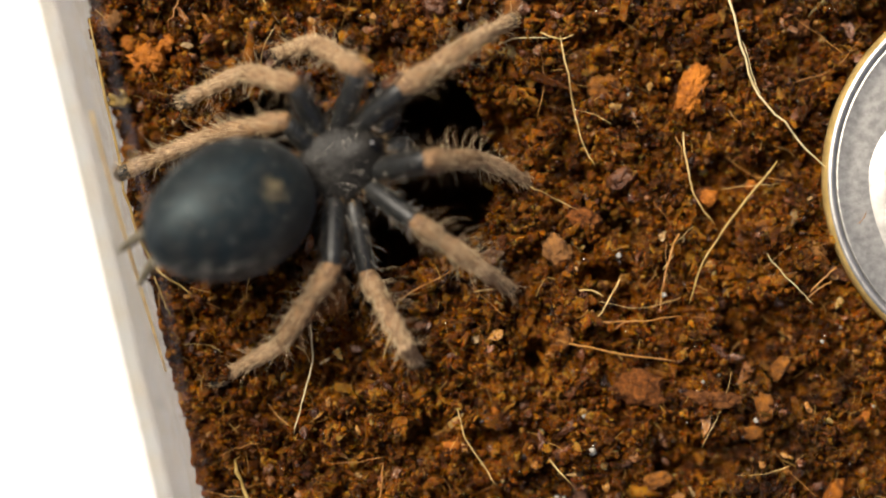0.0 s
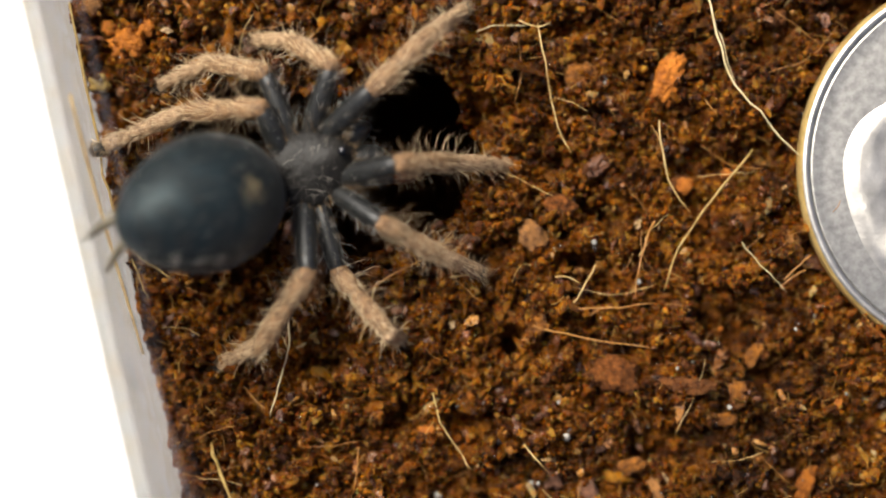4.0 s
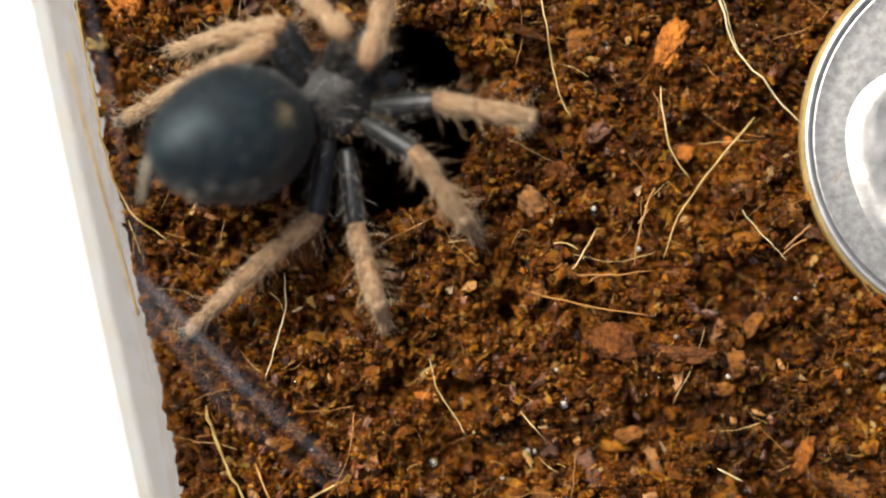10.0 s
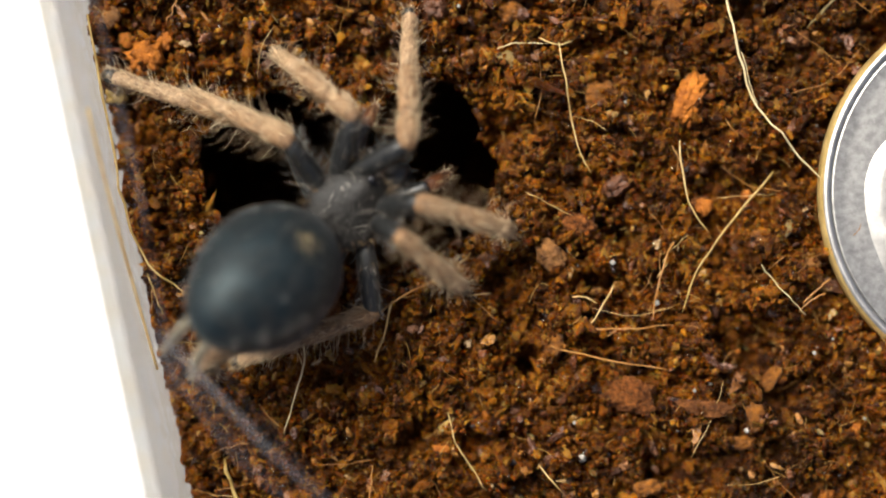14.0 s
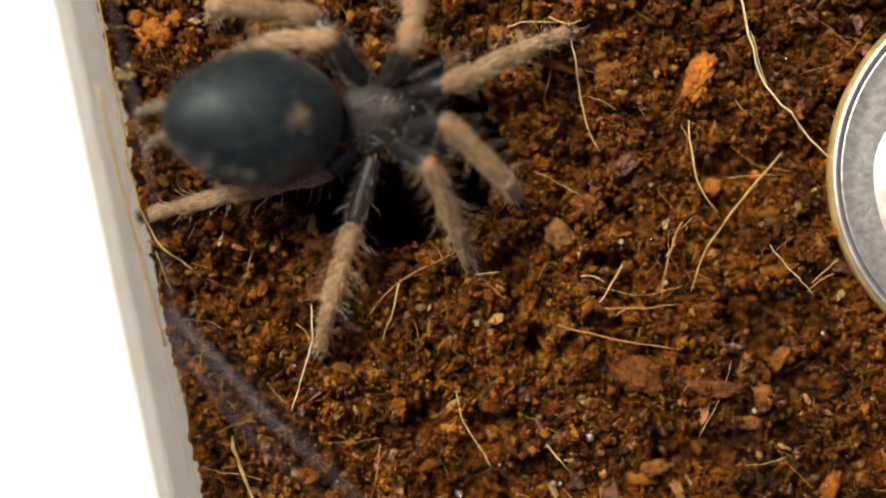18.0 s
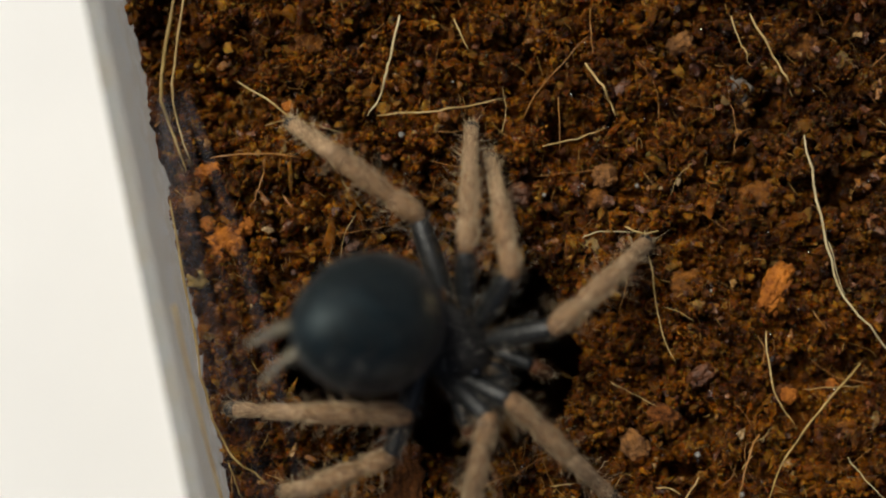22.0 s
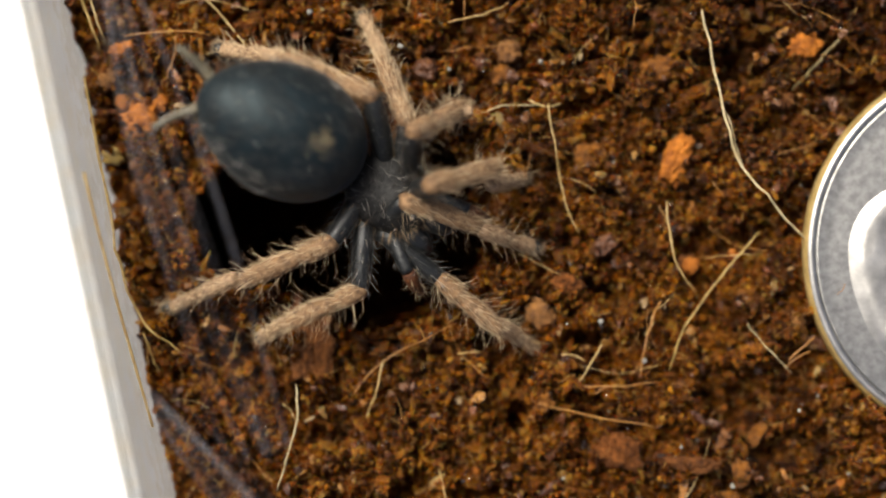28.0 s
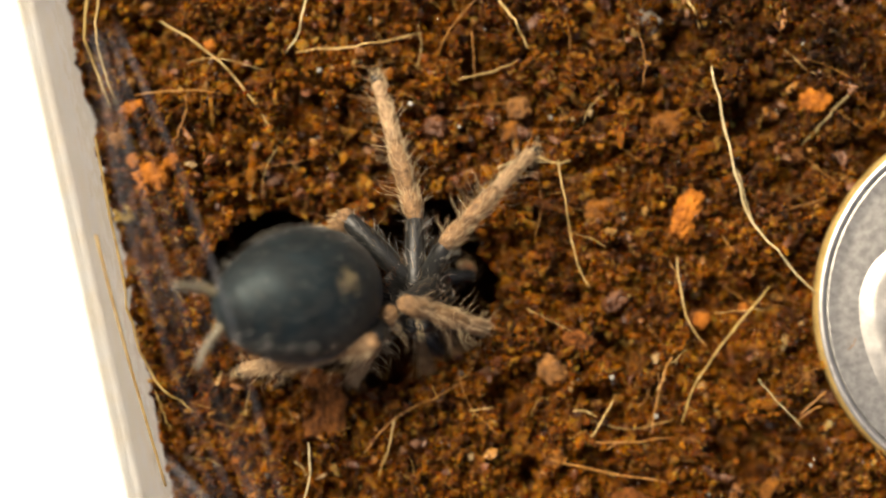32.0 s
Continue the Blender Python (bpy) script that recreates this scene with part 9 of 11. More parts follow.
    walk(legs["R2"][0], [
        (0.00, pose(0.00126, 0.00034, 0.00300, 30.8, -0.0, -63.7)),
        (3.00, pose(0.00122, 0.00031, 0.00297, 33.4, -2.0, -60.4)),
        (3.50, pose(0.00125, 0.00033, 0.00299, 33.6, -2.2, -60.1)),
        (5.50, pose(0.00126, 0.00034, 0.00300, 52.8, 2.3, -65.0)),
        (6.00, pose(0.00124, 0.00034, 0.00298, 59.1, 9.1, -69.6)),
        (7.00, pose(0.00116, 0.00028, 0.00276, 64.8, -1.5, -63.9)),
        (7.50, pose(0.00113, 0.00028, 0.00264, 69.6, 0.2, -64.6)),
        (8.00, pose(0.00082, 0.00018, 0.00223, 59.1, 2.6, -65.8)),
        (9.00, pose(0.00080, 0.00026, 0.00216, 61.8, 6.5, -68.0)),
        (9.50, pose(0.00080, 0.00026, 0.00216, 61.8, 6.5, -68.0)),
        (10.00, pose(0.00126, 0.00034, 0.00300, 29.1, 0.4, -62.0)),
        (11.00, pose(0.00126, 0.00034, 0.00300, 26.5, 3.0, -66.9)),
        (12.00, pose(0.00126, 0.00034, 0.00300, 24.6, -1.7, -57.2)),
        (13.00, pose(0.00126, 0.00034, 0.00300, 13.7, -1.9, -56.6)),
        (13.30, pose(0.00126, 0.00034, 0.00300, 13.7, -1.9, -56.6)),
        (13.85, pose(0.00116, 0.00032, 0.00282, 63.5, 5.9, -66.3)),
        (14.00, pose(0.00116, 0.00032, 0.00282, 63.5, 5.9, -66.3)),
        (14.50, pose(0.00119, 0.00033, 0.00289, 62.0, 9.1, -68.0)),
        (16.50, pose(0.00093, 0.00029, 0.00218, 69.0, 5.9, -66.5)),
        (17.00, pose(0.00082, 0.00016, 0.00212, 61.6, 1.7, -64.6)),
        (17.50, pose(0.00078, 0.00014, 0.00227, 54.9, 2.0, -64.8)),
        (18.00, pose(0.00114, 0.00020, 0.00278, 52.6, -12.0, -54.5)),
        (18.50, pose(0.00126, 0.00034, 0.00300, 30.9, -12.3, -54.1)),
        (19.00, pose(0.00152, 0.00069, 0.00300, 0.0, -17.0, -36.6)),
        (20.00, pose(0.00206, 0.00081, 0.00300, 0.0, -17.0, -59.6)),
        (21.00, pose(0.00178, 0.00078, 0.00296, -3.2, -16.7, -48.6)),
        (21.30, pose(0.00178, 0.00078, 0.00296, -3.2, -16.7, -48.6)),
        (21.85, pose(0.00126, 0.00034, 0.00300, 35.1, -26.5, -13.0)),
        (22.00, pose(0.00126, 0.00034, 0.00300, 35.1, -26.5, -13.0)),
        (22.50, pose(0.00148, 0.00055, 0.00300, 0.0, -16.4, -46.4)),
        (23.00, pose(0.00081, 0.00042, 0.00297, 4.4, -14.2, -101.2)),
        (23.50, pose(0.00057, 0.00052, 0.00288, 9.9, -13.4, -107.5)),
        (24.00, pose(0.00009, -0.00013, 0.00291, 4.1, -18.1, -69.4)),
        (24.50, pose(-0.00008, 0.00020, 0.00217, 32.5, -11.0, -91.2)),
        (24.80, pose(0.00064, 0.00033, 0.00250, 39.6, -7.7, -95.7)),
        (25.00, pose(0.00095, -0.00056, 0.00232, 52.3, -42.8, -60.0)),
        (25.20, pose(0.00089, -0.00077, 0.00282, 15.9, -55.7, -31.4)),
        (25.50, pose(0.00074, -0.00039, 0.00308, -8.7, -55.9, -27.8)),
        (26.00, pose(0.00132, -0.00007, 0.00305, -11.6, -50.7, 17.6)),
        (26.50, pose(0.00174, -0.00107, 0.00311, -6.6, -50.0, 24.2)),
        (28.50, pose(0.00138, 0.00123, 0.00300, 0.0, -51.3, -8.3)),
        (29.00, pose(0.00117, 0.00011, 0.00292, 25.7, -46.4, -39.7)),
        (29.50, pose(0.00131, 0.00042, 0.00300, 0.0, -47.5, -32.8)),
        (30.00, pose(0.00098, -0.00128, 0.00311, -5.7, -46.5, -5.4)),
        (30.50, pose(0.00146, -0.00076, 0.00370, -16.7, -42.6, 22.0)),
        (30.75, pose(0.00139, -0.00025, 0.00374, 54.5, -41.6, 18.0)),
        (31.00, pose(0.00131, 0.00025, 0.00379, 123.1, -38.4, 17.9)),
        (31.17, pose(0.00125, -0.00012, 0.00419, -158.8, -53.3, -42.0)),
        (31.33, pose(0.00119, -0.00049, 0.00458, -103.8, -19.8, -77.0)),
        (31.50, pose(0.00113, -0.00086, 0.00498, -70.9, 23.1, -75.0)),
        (32.00, pose(0.00127, -0.00037, 0.00433, -63.2, 51.7, -60.0))])
    walk(legs["R2"][1], [
        (0.00, pose(0.00000, 0.00380, 0.00000, -53.4, 0.4, 0.7)),
        (3.00, pose(0.00000, 0.00380, 0.00000, -62.5, 12.1, 8.1)),
        (3.50, pose(-0.00000, 0.00380, 0.00000, -63.2, 11.8, 7.9)),
        (5.50, pose(-0.00000, 0.00380, 0.00000, -86.5, -26.9, -2.4)),
        (6.00, pose(0.00000, 0.00380, -0.00000, -91.6, -25.4, -2.4)),
        (7.00, pose(-0.00000, 0.00380, 0.00000, -101.3, -23.1, -2.7)),
        (7.50, pose(0.00000, 0.00380, 0.00000, -112.8, -26.8, -1.5)),
        (8.00, pose(0.00000, 0.00380, 0.00000, -97.6, -32.8, 0.4)),
        (9.00, pose(0.00000, 0.00380, 0.00000, -97.1, -31.3, 0.2)),
        (9.50, pose(0.00000, 0.00380, 0.00000, -97.1, -31.3, 0.2)),
        (10.00, pose(0.00000, 0.00380, -0.00000, -50.0, -29.2, 1.0)),
        (11.00, pose(0.00000, 0.00380, 0.00000, -42.9, -10.8, 19.3)),
        (12.00, pose(0.00000, 0.00380, 0.00000, -36.1, -11.3, 18.6)),
        (13.00, pose(0.00000, 0.00380, 0.00000, -13.6, -7.5, 26.9)),
        (13.30, pose(0.00000, 0.00380, 0.00000, -13.6, -7.5, 26.9)),
        (13.50, pose(-0.00000, 0.00380, 0.00000, -59.2, -10.8, 22.4)),
        (13.85, pose(-0.00000, 0.00380, 0.00000, -105.2, -16.3, 21.6)),
        (14.00, pose(-0.00000, 0.00380, 0.00000, -105.2, -16.3, 21.6)),
        (14.50, pose(0.00000, 0.00380, 0.00000, -97.6, -2.8, 18.9)),
        (16.50, pose(-0.00000, 0.00380, -0.00000, -115.3, -20.0, 24.0)),
        (17.00, pose(0.00000, 0.00380, 0.00000, -108.7, -21.7, 24.8)),
        (17.50, pose(-0.00000, 0.00380, 0.00000, -99.3, -20.8, 24.5)),
        (18.00, pose(0.00000, 0.00380, 0.00000, -96.2, -6.6, 22.6)),
        (18.50, pose(-0.00000, 0.00380, -0.00000, -48.0, -9.2, 21.7)),
        (19.00, pose(-0.00000, 0.00380, -0.00000, 8.7, -17.5, -1.8)),
        (20.00, pose(-0.00000, 0.00380, 0.00000, -1.5, -17.4, -3.9)),
        (21.00, pose(0.00000, 0.00380, -0.00000, -8.4, -17.2, -1.5)),
        (21.30, pose(0.00000, 0.00380, -0.00000, -8.4, -17.2, -1.5)),
        (21.85, pose(0.00000, 0.00380, 0.00000, -67.5, -25.1, -12.4)),
        (22.00, pose(0.00000, 0.00380, 0.00000, -67.5, -25.1, -12.4)),
        (22.50, pose(0.00000, 0.00380, -0.00000, 2.9, -22.2, -7.3)),
        (23.00, pose(0.00000, 0.00380, -0.00000, -14.9, -19.3, 21.9)),
        (23.50, pose(0.00000, 0.00380, 0.00000, -25.3, -20.0, 19.7)),
        (24.00, pose(-0.00000, 0.00380, 0.00000, -33.3, -35.7, -11.0)),
        (24.50, pose(0.00000, 0.00380, 0.00000, -65.7, -30.0, -5.3)),
        (24.80, pose(0.00000, 0.00380, 0.00000, -67.1, 1.2, 8.5)),
        (25.00, pose(-0.00000, 0.00380, 0.00000, -83.5, 2.0, 8.7)),
        (25.20, pose(-0.00000, 0.00380, -0.00000, -65.3, -13.9, 4.3)),
        (25.50, pose(0.00000, 0.00380, -0.00000, -29.8, -20.4, -1.9)),
        (26.00, pose(-0.00000, 0.00380, 0.00000, -22.3, -22.5, -6.6)),
        (26.50, pose(-0.00000, 0.00380, 0.00000, -48.9, -24.0, -8.7)),
        (28.50, pose(0.00000, 0.00380, -0.00000, 5.6, -16.5, 11.0)),
        (29.00, pose(0.00000, 0.00380, -0.00000, -40.1, -11.4, 27.9)),
        (29.50, pose(-0.00000, 0.00380, -0.00000, -12.5, -26.2, -2.9)),
        (30.00, pose(-0.00000, 0.00380, 0.00000, -25.9, -25.7, -1.3)),
        (30.50, pose(-0.00000, 0.00380, 0.00000, -2.1, -31.5, -27.4)),
        (30.75, pose(-0.00000, 0.00380, 0.00000, -47.6, -40.6, -51.3)),
        (31.00, pose(0.00000, 0.00380, 0.00000, -99.9, -61.1, -60.7)),
        (31.25, pose(-0.00000, 0.00380, 0.00000, 126.5, -68.5, 4.5)),
        (31.50, pose(-0.00000, 0.00380, 0.00000, 53.1, -41.2, 4.3)),
        (32.00, pose(-0.00000, 0.00380, -0.00000, 64.2, -12.3, -15.0))])
    walk(legs["R2"][2], [
        (0.00, pose(-0.00005, 0.00613, -0.00313, -89.1, 0.4, 0.7)),
        (3.00, pose(-0.00097, 0.00548, -0.00338, -83.6, 11.5, 1.4)),
        (3.50, pose(-0.00095, 0.00545, -0.00341, -84.2, 11.2, 1.4)),
        (5.50, pose(0.00177, 0.00396, -0.00347, -138.2, -0.8, 6.1)),
        (6.00, pose(0.00167, 0.00362, -0.00352, -150.8, -2.5, 8.4)),
        (7.00, pose(0.00146, 0.00297, -0.00352, -150.8, 1.3, 1.6)),
        (7.50, pose(0.00158, 0.00225, -0.00321, -138.3, -6.6, 12.7)),
        (8.00, pose(0.00210, 0.00330, -0.00325, -123.8, -15.4, 20.5)),
        (9.00, pose(0.00201, 0.00333, -0.00331, -124.3, -15.9, 20.9)),
        (9.50, pose(0.00201, 0.00333, -0.00331, -124.3, -15.9, 20.9)),
        (10.00, pose(0.00141, 0.00633, -0.00261, -102.3, -4.5, 15.9)),
        (11.00, pose(-0.00048, 0.00666, -0.00261, -92.0, 1.2, 15.2)),
        (12.00, pose(-0.00058, 0.00693, -0.00225, -95.6, 5.8, 14.9)),
        (13.00, pose(-0.00161, 0.00723, -0.00091, -82.9, 8.4, 14.9)),
        (13.30, pose(-0.00161, 0.00723, -0.00091, -82.9, 8.4, 14.9)),
        (13.85, pose(0.00136, 0.00324, -0.00361, -145.5, 7.0, 15.5)),
        (14.00, pose(0.00136, 0.00324, -0.00361, -145.5, 7.0, 15.5)),
        (14.50, pose(0.00034, 0.00337, -0.00386, -158.0, 8.2, 13.1)),
        (16.50, pose(0.00178, 0.00277, -0.00331, -132.6, -2.8, 28.9)),
        (17.00, pose(0.00177, 0.00324, -0.00343, -124.6, -4.1, 30.0)),
        (17.50, pose(0.00150, 0.00379, -0.00360, -115.8, -5.2, 30.6)),
        (18.00, pose(0.00058, 0.00358, -0.00385, -109.9, 8.7, 24.8)),
        (18.50, pose(-0.00053, 0.00639, -0.00286, -91.1, 14.7, 23.6)),
        (19.00, pose(-0.00006, 0.00766, 0.00056, -56.0, 6.0, 21.0)),
        (20.00, pose(0.00030, 0.00769, -0.00010, -45.5, -1.6, 14.8)),
        (21.00, pose(0.00027, 0.00765, -0.00054, -27.2, -7.7, 6.4)),
        (21.30, pose(0.00027, 0.00765, -0.00054, -27.2, -7.7, 6.4)),
        (21.50, pose(0.00104, 0.00629, -0.00190, -66.5, 8.9, 21.9)),
        (21.85, pose(0.00181, 0.00493, -0.00326, -105.5, 31.6, 23.6)),
        (22.00, pose(0.00181, 0.00493, -0.00326, -105.5, 31.6, 23.6)),
        (22.50, pose(0.00042, 0.00767, 0.00018, -52.3, -0.3, 17.2)),
        (23.00, pose(-0.00110, 0.00742, -0.00095, -33.2, 3.2, 20.9)),
        (23.50, pose(-0.00065, 0.00731, -0.00156, -42.6, 0.4, 17.3)),
        (24.00, pose(0.00185, 0.00676, -0.00174, -49.8, -20.6, -2.8)),
        (24.50, pose(0.00192, 0.00523, -0.00308, -83.4, -19.0, -2.0)),
        (24.80, pose(-0.00030, 0.00529, -0.00359, -87.4, 6.3, 0.0)),
        (25.00, pose(-0.00020, 0.00422, -0.00387, -97.8, 17.3, -0.5)),
        (25.20, pose(0.00073, 0.00549, -0.00344, -71.9, 8.4, -1.3)),
        (25.50, pose(0.00079, 0.00716, -0.00182, -37.8, 10.1, -0.1)),
        (26.00, pose(0.00098, 0.00732, -0.00137, -32.1, 8.5, -2.4)),
        (26.50, pose(0.00157, 0.00615, -0.00268, -55.7, 0.9, -10.4)),
        (28.50, pose(-0.00085, 0.00759, 0.00037, -17.0, 29.8, 28.4)),
        (29.00, pose(-0.00096, 0.00667, -0.00246, -53.0, 22.3, 16.6)),
        (29.50, pose(0.00057, 0.00758, -0.00075, -39.9, 20.1, 14.4)),
        (30.00, pose(0.00082, 0.00729, -0.00153, -36.0, 8.2, -1.3)),
        (30.50, pose(0.00186, 0.00723, -0.00012, -15.3, 2.0, -14.2)),
        (30.67, pose(0.00159, 0.00500, -0.00070, -51.3, 21.8, 15.7)),
        (30.83, pose(0.00133, 0.00277, -0.00128, -82.4, 54.4, 33.0)),
        (31.00, pose(0.00107, 0.00054, -0.00186, 156.4, 82.1, -48.2)),
        (31.25, pose(-0.00058, 0.00326, 0.00024, 140.5, 67.7, -124.5)),
        (31.50, pose(-0.00222, 0.00598, 0.00235, 162.1, 56.6, -166.0)),
        (32.00, pose(-0.00029, 0.00563, 0.00343, -143.7, 56.2, -161.1))])
    walk(legs["R3"][0], [
        (0.00, pose(0.00167, -0.00045, 0.00300, 0.0, -0.0, -105.6)),
        (3.00, pose(0.00135, -0.00035, 0.00300, 0.0, -0.0, -98.9)),
        (3.50, pose(0.00136, -0.00035, 0.00300, 0.0, -0.0, -98.6)),
        (5.50, pose(0.00135, -0.00039, 0.00300, 0.0, 0.0, -118.0)),
        (6.00, pose(0.00139, -0.00044, 0.00300, 0.0, 0.0, -125.8)),
        (7.00, pose(0.00126, -0.00034, 0.00300, 25.6, -3.4, -111.0)),
        (7.50, pose(0.00126, -0.00034, 0.00300, 41.0, 2.0, -119.2)),
        (8.00, pose(0.00126, -0.00034, 0.00300, 12.1, 8.4, -132.0)),
        (9.00, pose(0.00128, -0.00037, 0.00300, 0.0, 9.1, -138.0)),
        (9.50, pose(0.00128, -0.00037, 0.00300, 0.0, 9.1, -138.0)),
        (10.00, pose(0.00229, -0.00079, 0.00300, 0.0, 9.1, -113.5)),
        (11.00, pose(0.00109, -0.00026, 0.00301, -2.8, 9.0, -116.0)),
        (12.00, pose(0.00131, -0.00035, 0.00299, -7.0, 10.2, -101.7)),
        (13.00, pose(0.00126, -0.00034, 0.00300, 5.4, 10.4, -87.7)),
        (13.30, pose(0.00126, -0.00034, 0.00300, 5.4, 10.4, -87.7)),
        (13.85, pose(0.00157, -0.00061, 0.00290, -14.1, 6.9, -132.4)),
        (14.00, pose(0.00157, -0.00061, 0.00290, -14.1, 6.9, -132.4)),
        (14.50, pose(0.00126, -0.00034, 0.00300, 15.3, 6.7, -112.1)),
        (16.50, pose(0.00126, -0.00034, 0.00300, 22.1, 13.0, -130.9)),
        (17.00, pose(0.00126, -0.00034, 0.00300, 13.6, 10.9, -124.3)),
        (17.50, pose(0.00171, -0.00061, 0.00300, 0.0, 10.5, -121.1)),
        (18.00, pose(0.00159, -0.00048, 0.00300, 0.0, 10.5, -112.6)),
        (18.50, pose(0.00286, -0.00053, 0.00300, 0.0, 10.5, -96.8)),
        (19.00, pose(0.00245, -0.00030, 0.00300, 0.0, 10.5, -88.2)),
        (20.00, pose(0.00261, -0.00047, 0.00300, 0.0, 10.5, -95.6)),
        (21.00, pose(0.00126, -0.00034, 0.00300, 8.0, 9.1, -75.1)),
        (21.30, pose(0.00126, -0.00034, 0.00300, 8.0, 9.1, -75.1)),
        (21.85, pose(0.00241, 0.00024, 0.00300, 0.0, 8.3, -63.5)),
        (22.00, pose(0.00241, 0.00024, 0.00300, 0.0, 8.3, -63.5)),
        (22.50, pose(0.00134, -0.00035, 0.00300, 0.0, 8.3, -100.7)),
        (23.00, pose(0.00278, -0.00237, 0.00300, 0.0, 8.3, -143.1)),
        (23.50, pose(0.00179, -0.00066, 0.00300, 0.0, 8.3, -121.0)),
        (24.00, pose(0.00241, -0.00073, 0.00300, 0.0, 8.3, -109.1)),
        (24.50, pose(0.00126, -0.00034, 0.00300, 39.0, 14.8, -127.6)),
        (24.80, pose(0.00126, -0.00034, 0.00300, 19.6, 18.5, -134.5)),
        (25.00, pose(0.00126, -0.00034, 0.00300, 57.4, 3.9, -116.0)),
        (25.20, pose(0.00097, -0.00033, 0.00263, 53.4, -11.5, -105.4)),
        (25.50, pose(0.00011, -0.00050, 0.00253, 24.1, -22.3, -91.4)),
        (26.00, pose(0.00104, -0.00057, 0.00290, 22.7, -35.8, -56.7)),
        (26.50, pose(0.00075, -0.00083, 0.00290, 9.7, -37.0, -51.7)),
        (28.50, pose(0.00165, -0.00003, 0.00300, 0.0, -37.0, -52.1)),
        (29.00, pose(0.00151, -0.00026, 0.00300, 0.0, -37.0, -73.9)),
        (29.50, pose(0.00227, -0.00040, 0.00300, 0.0, -37.0, -93.3)),
        (30.00, pose(0.00152, -0.00033, 0.00300, 0.0, -37.0, -88.3)),
        (30.50, pose(0.00138, -0.00026, 0.00335, 6.4, -38.1, -63.6)),
        (31.00, pose(0.00024, 0.00011, 0.00386, -15.2, -41.0, -110.0)),
        (31.50, pose(0.00103, -0.00088, 0.00394, 17.5, -40.5, -143.9)),
        (32.00, pose(0.00148, 0.00020, 0.00310, 36.0, -13.2, 160.8))])
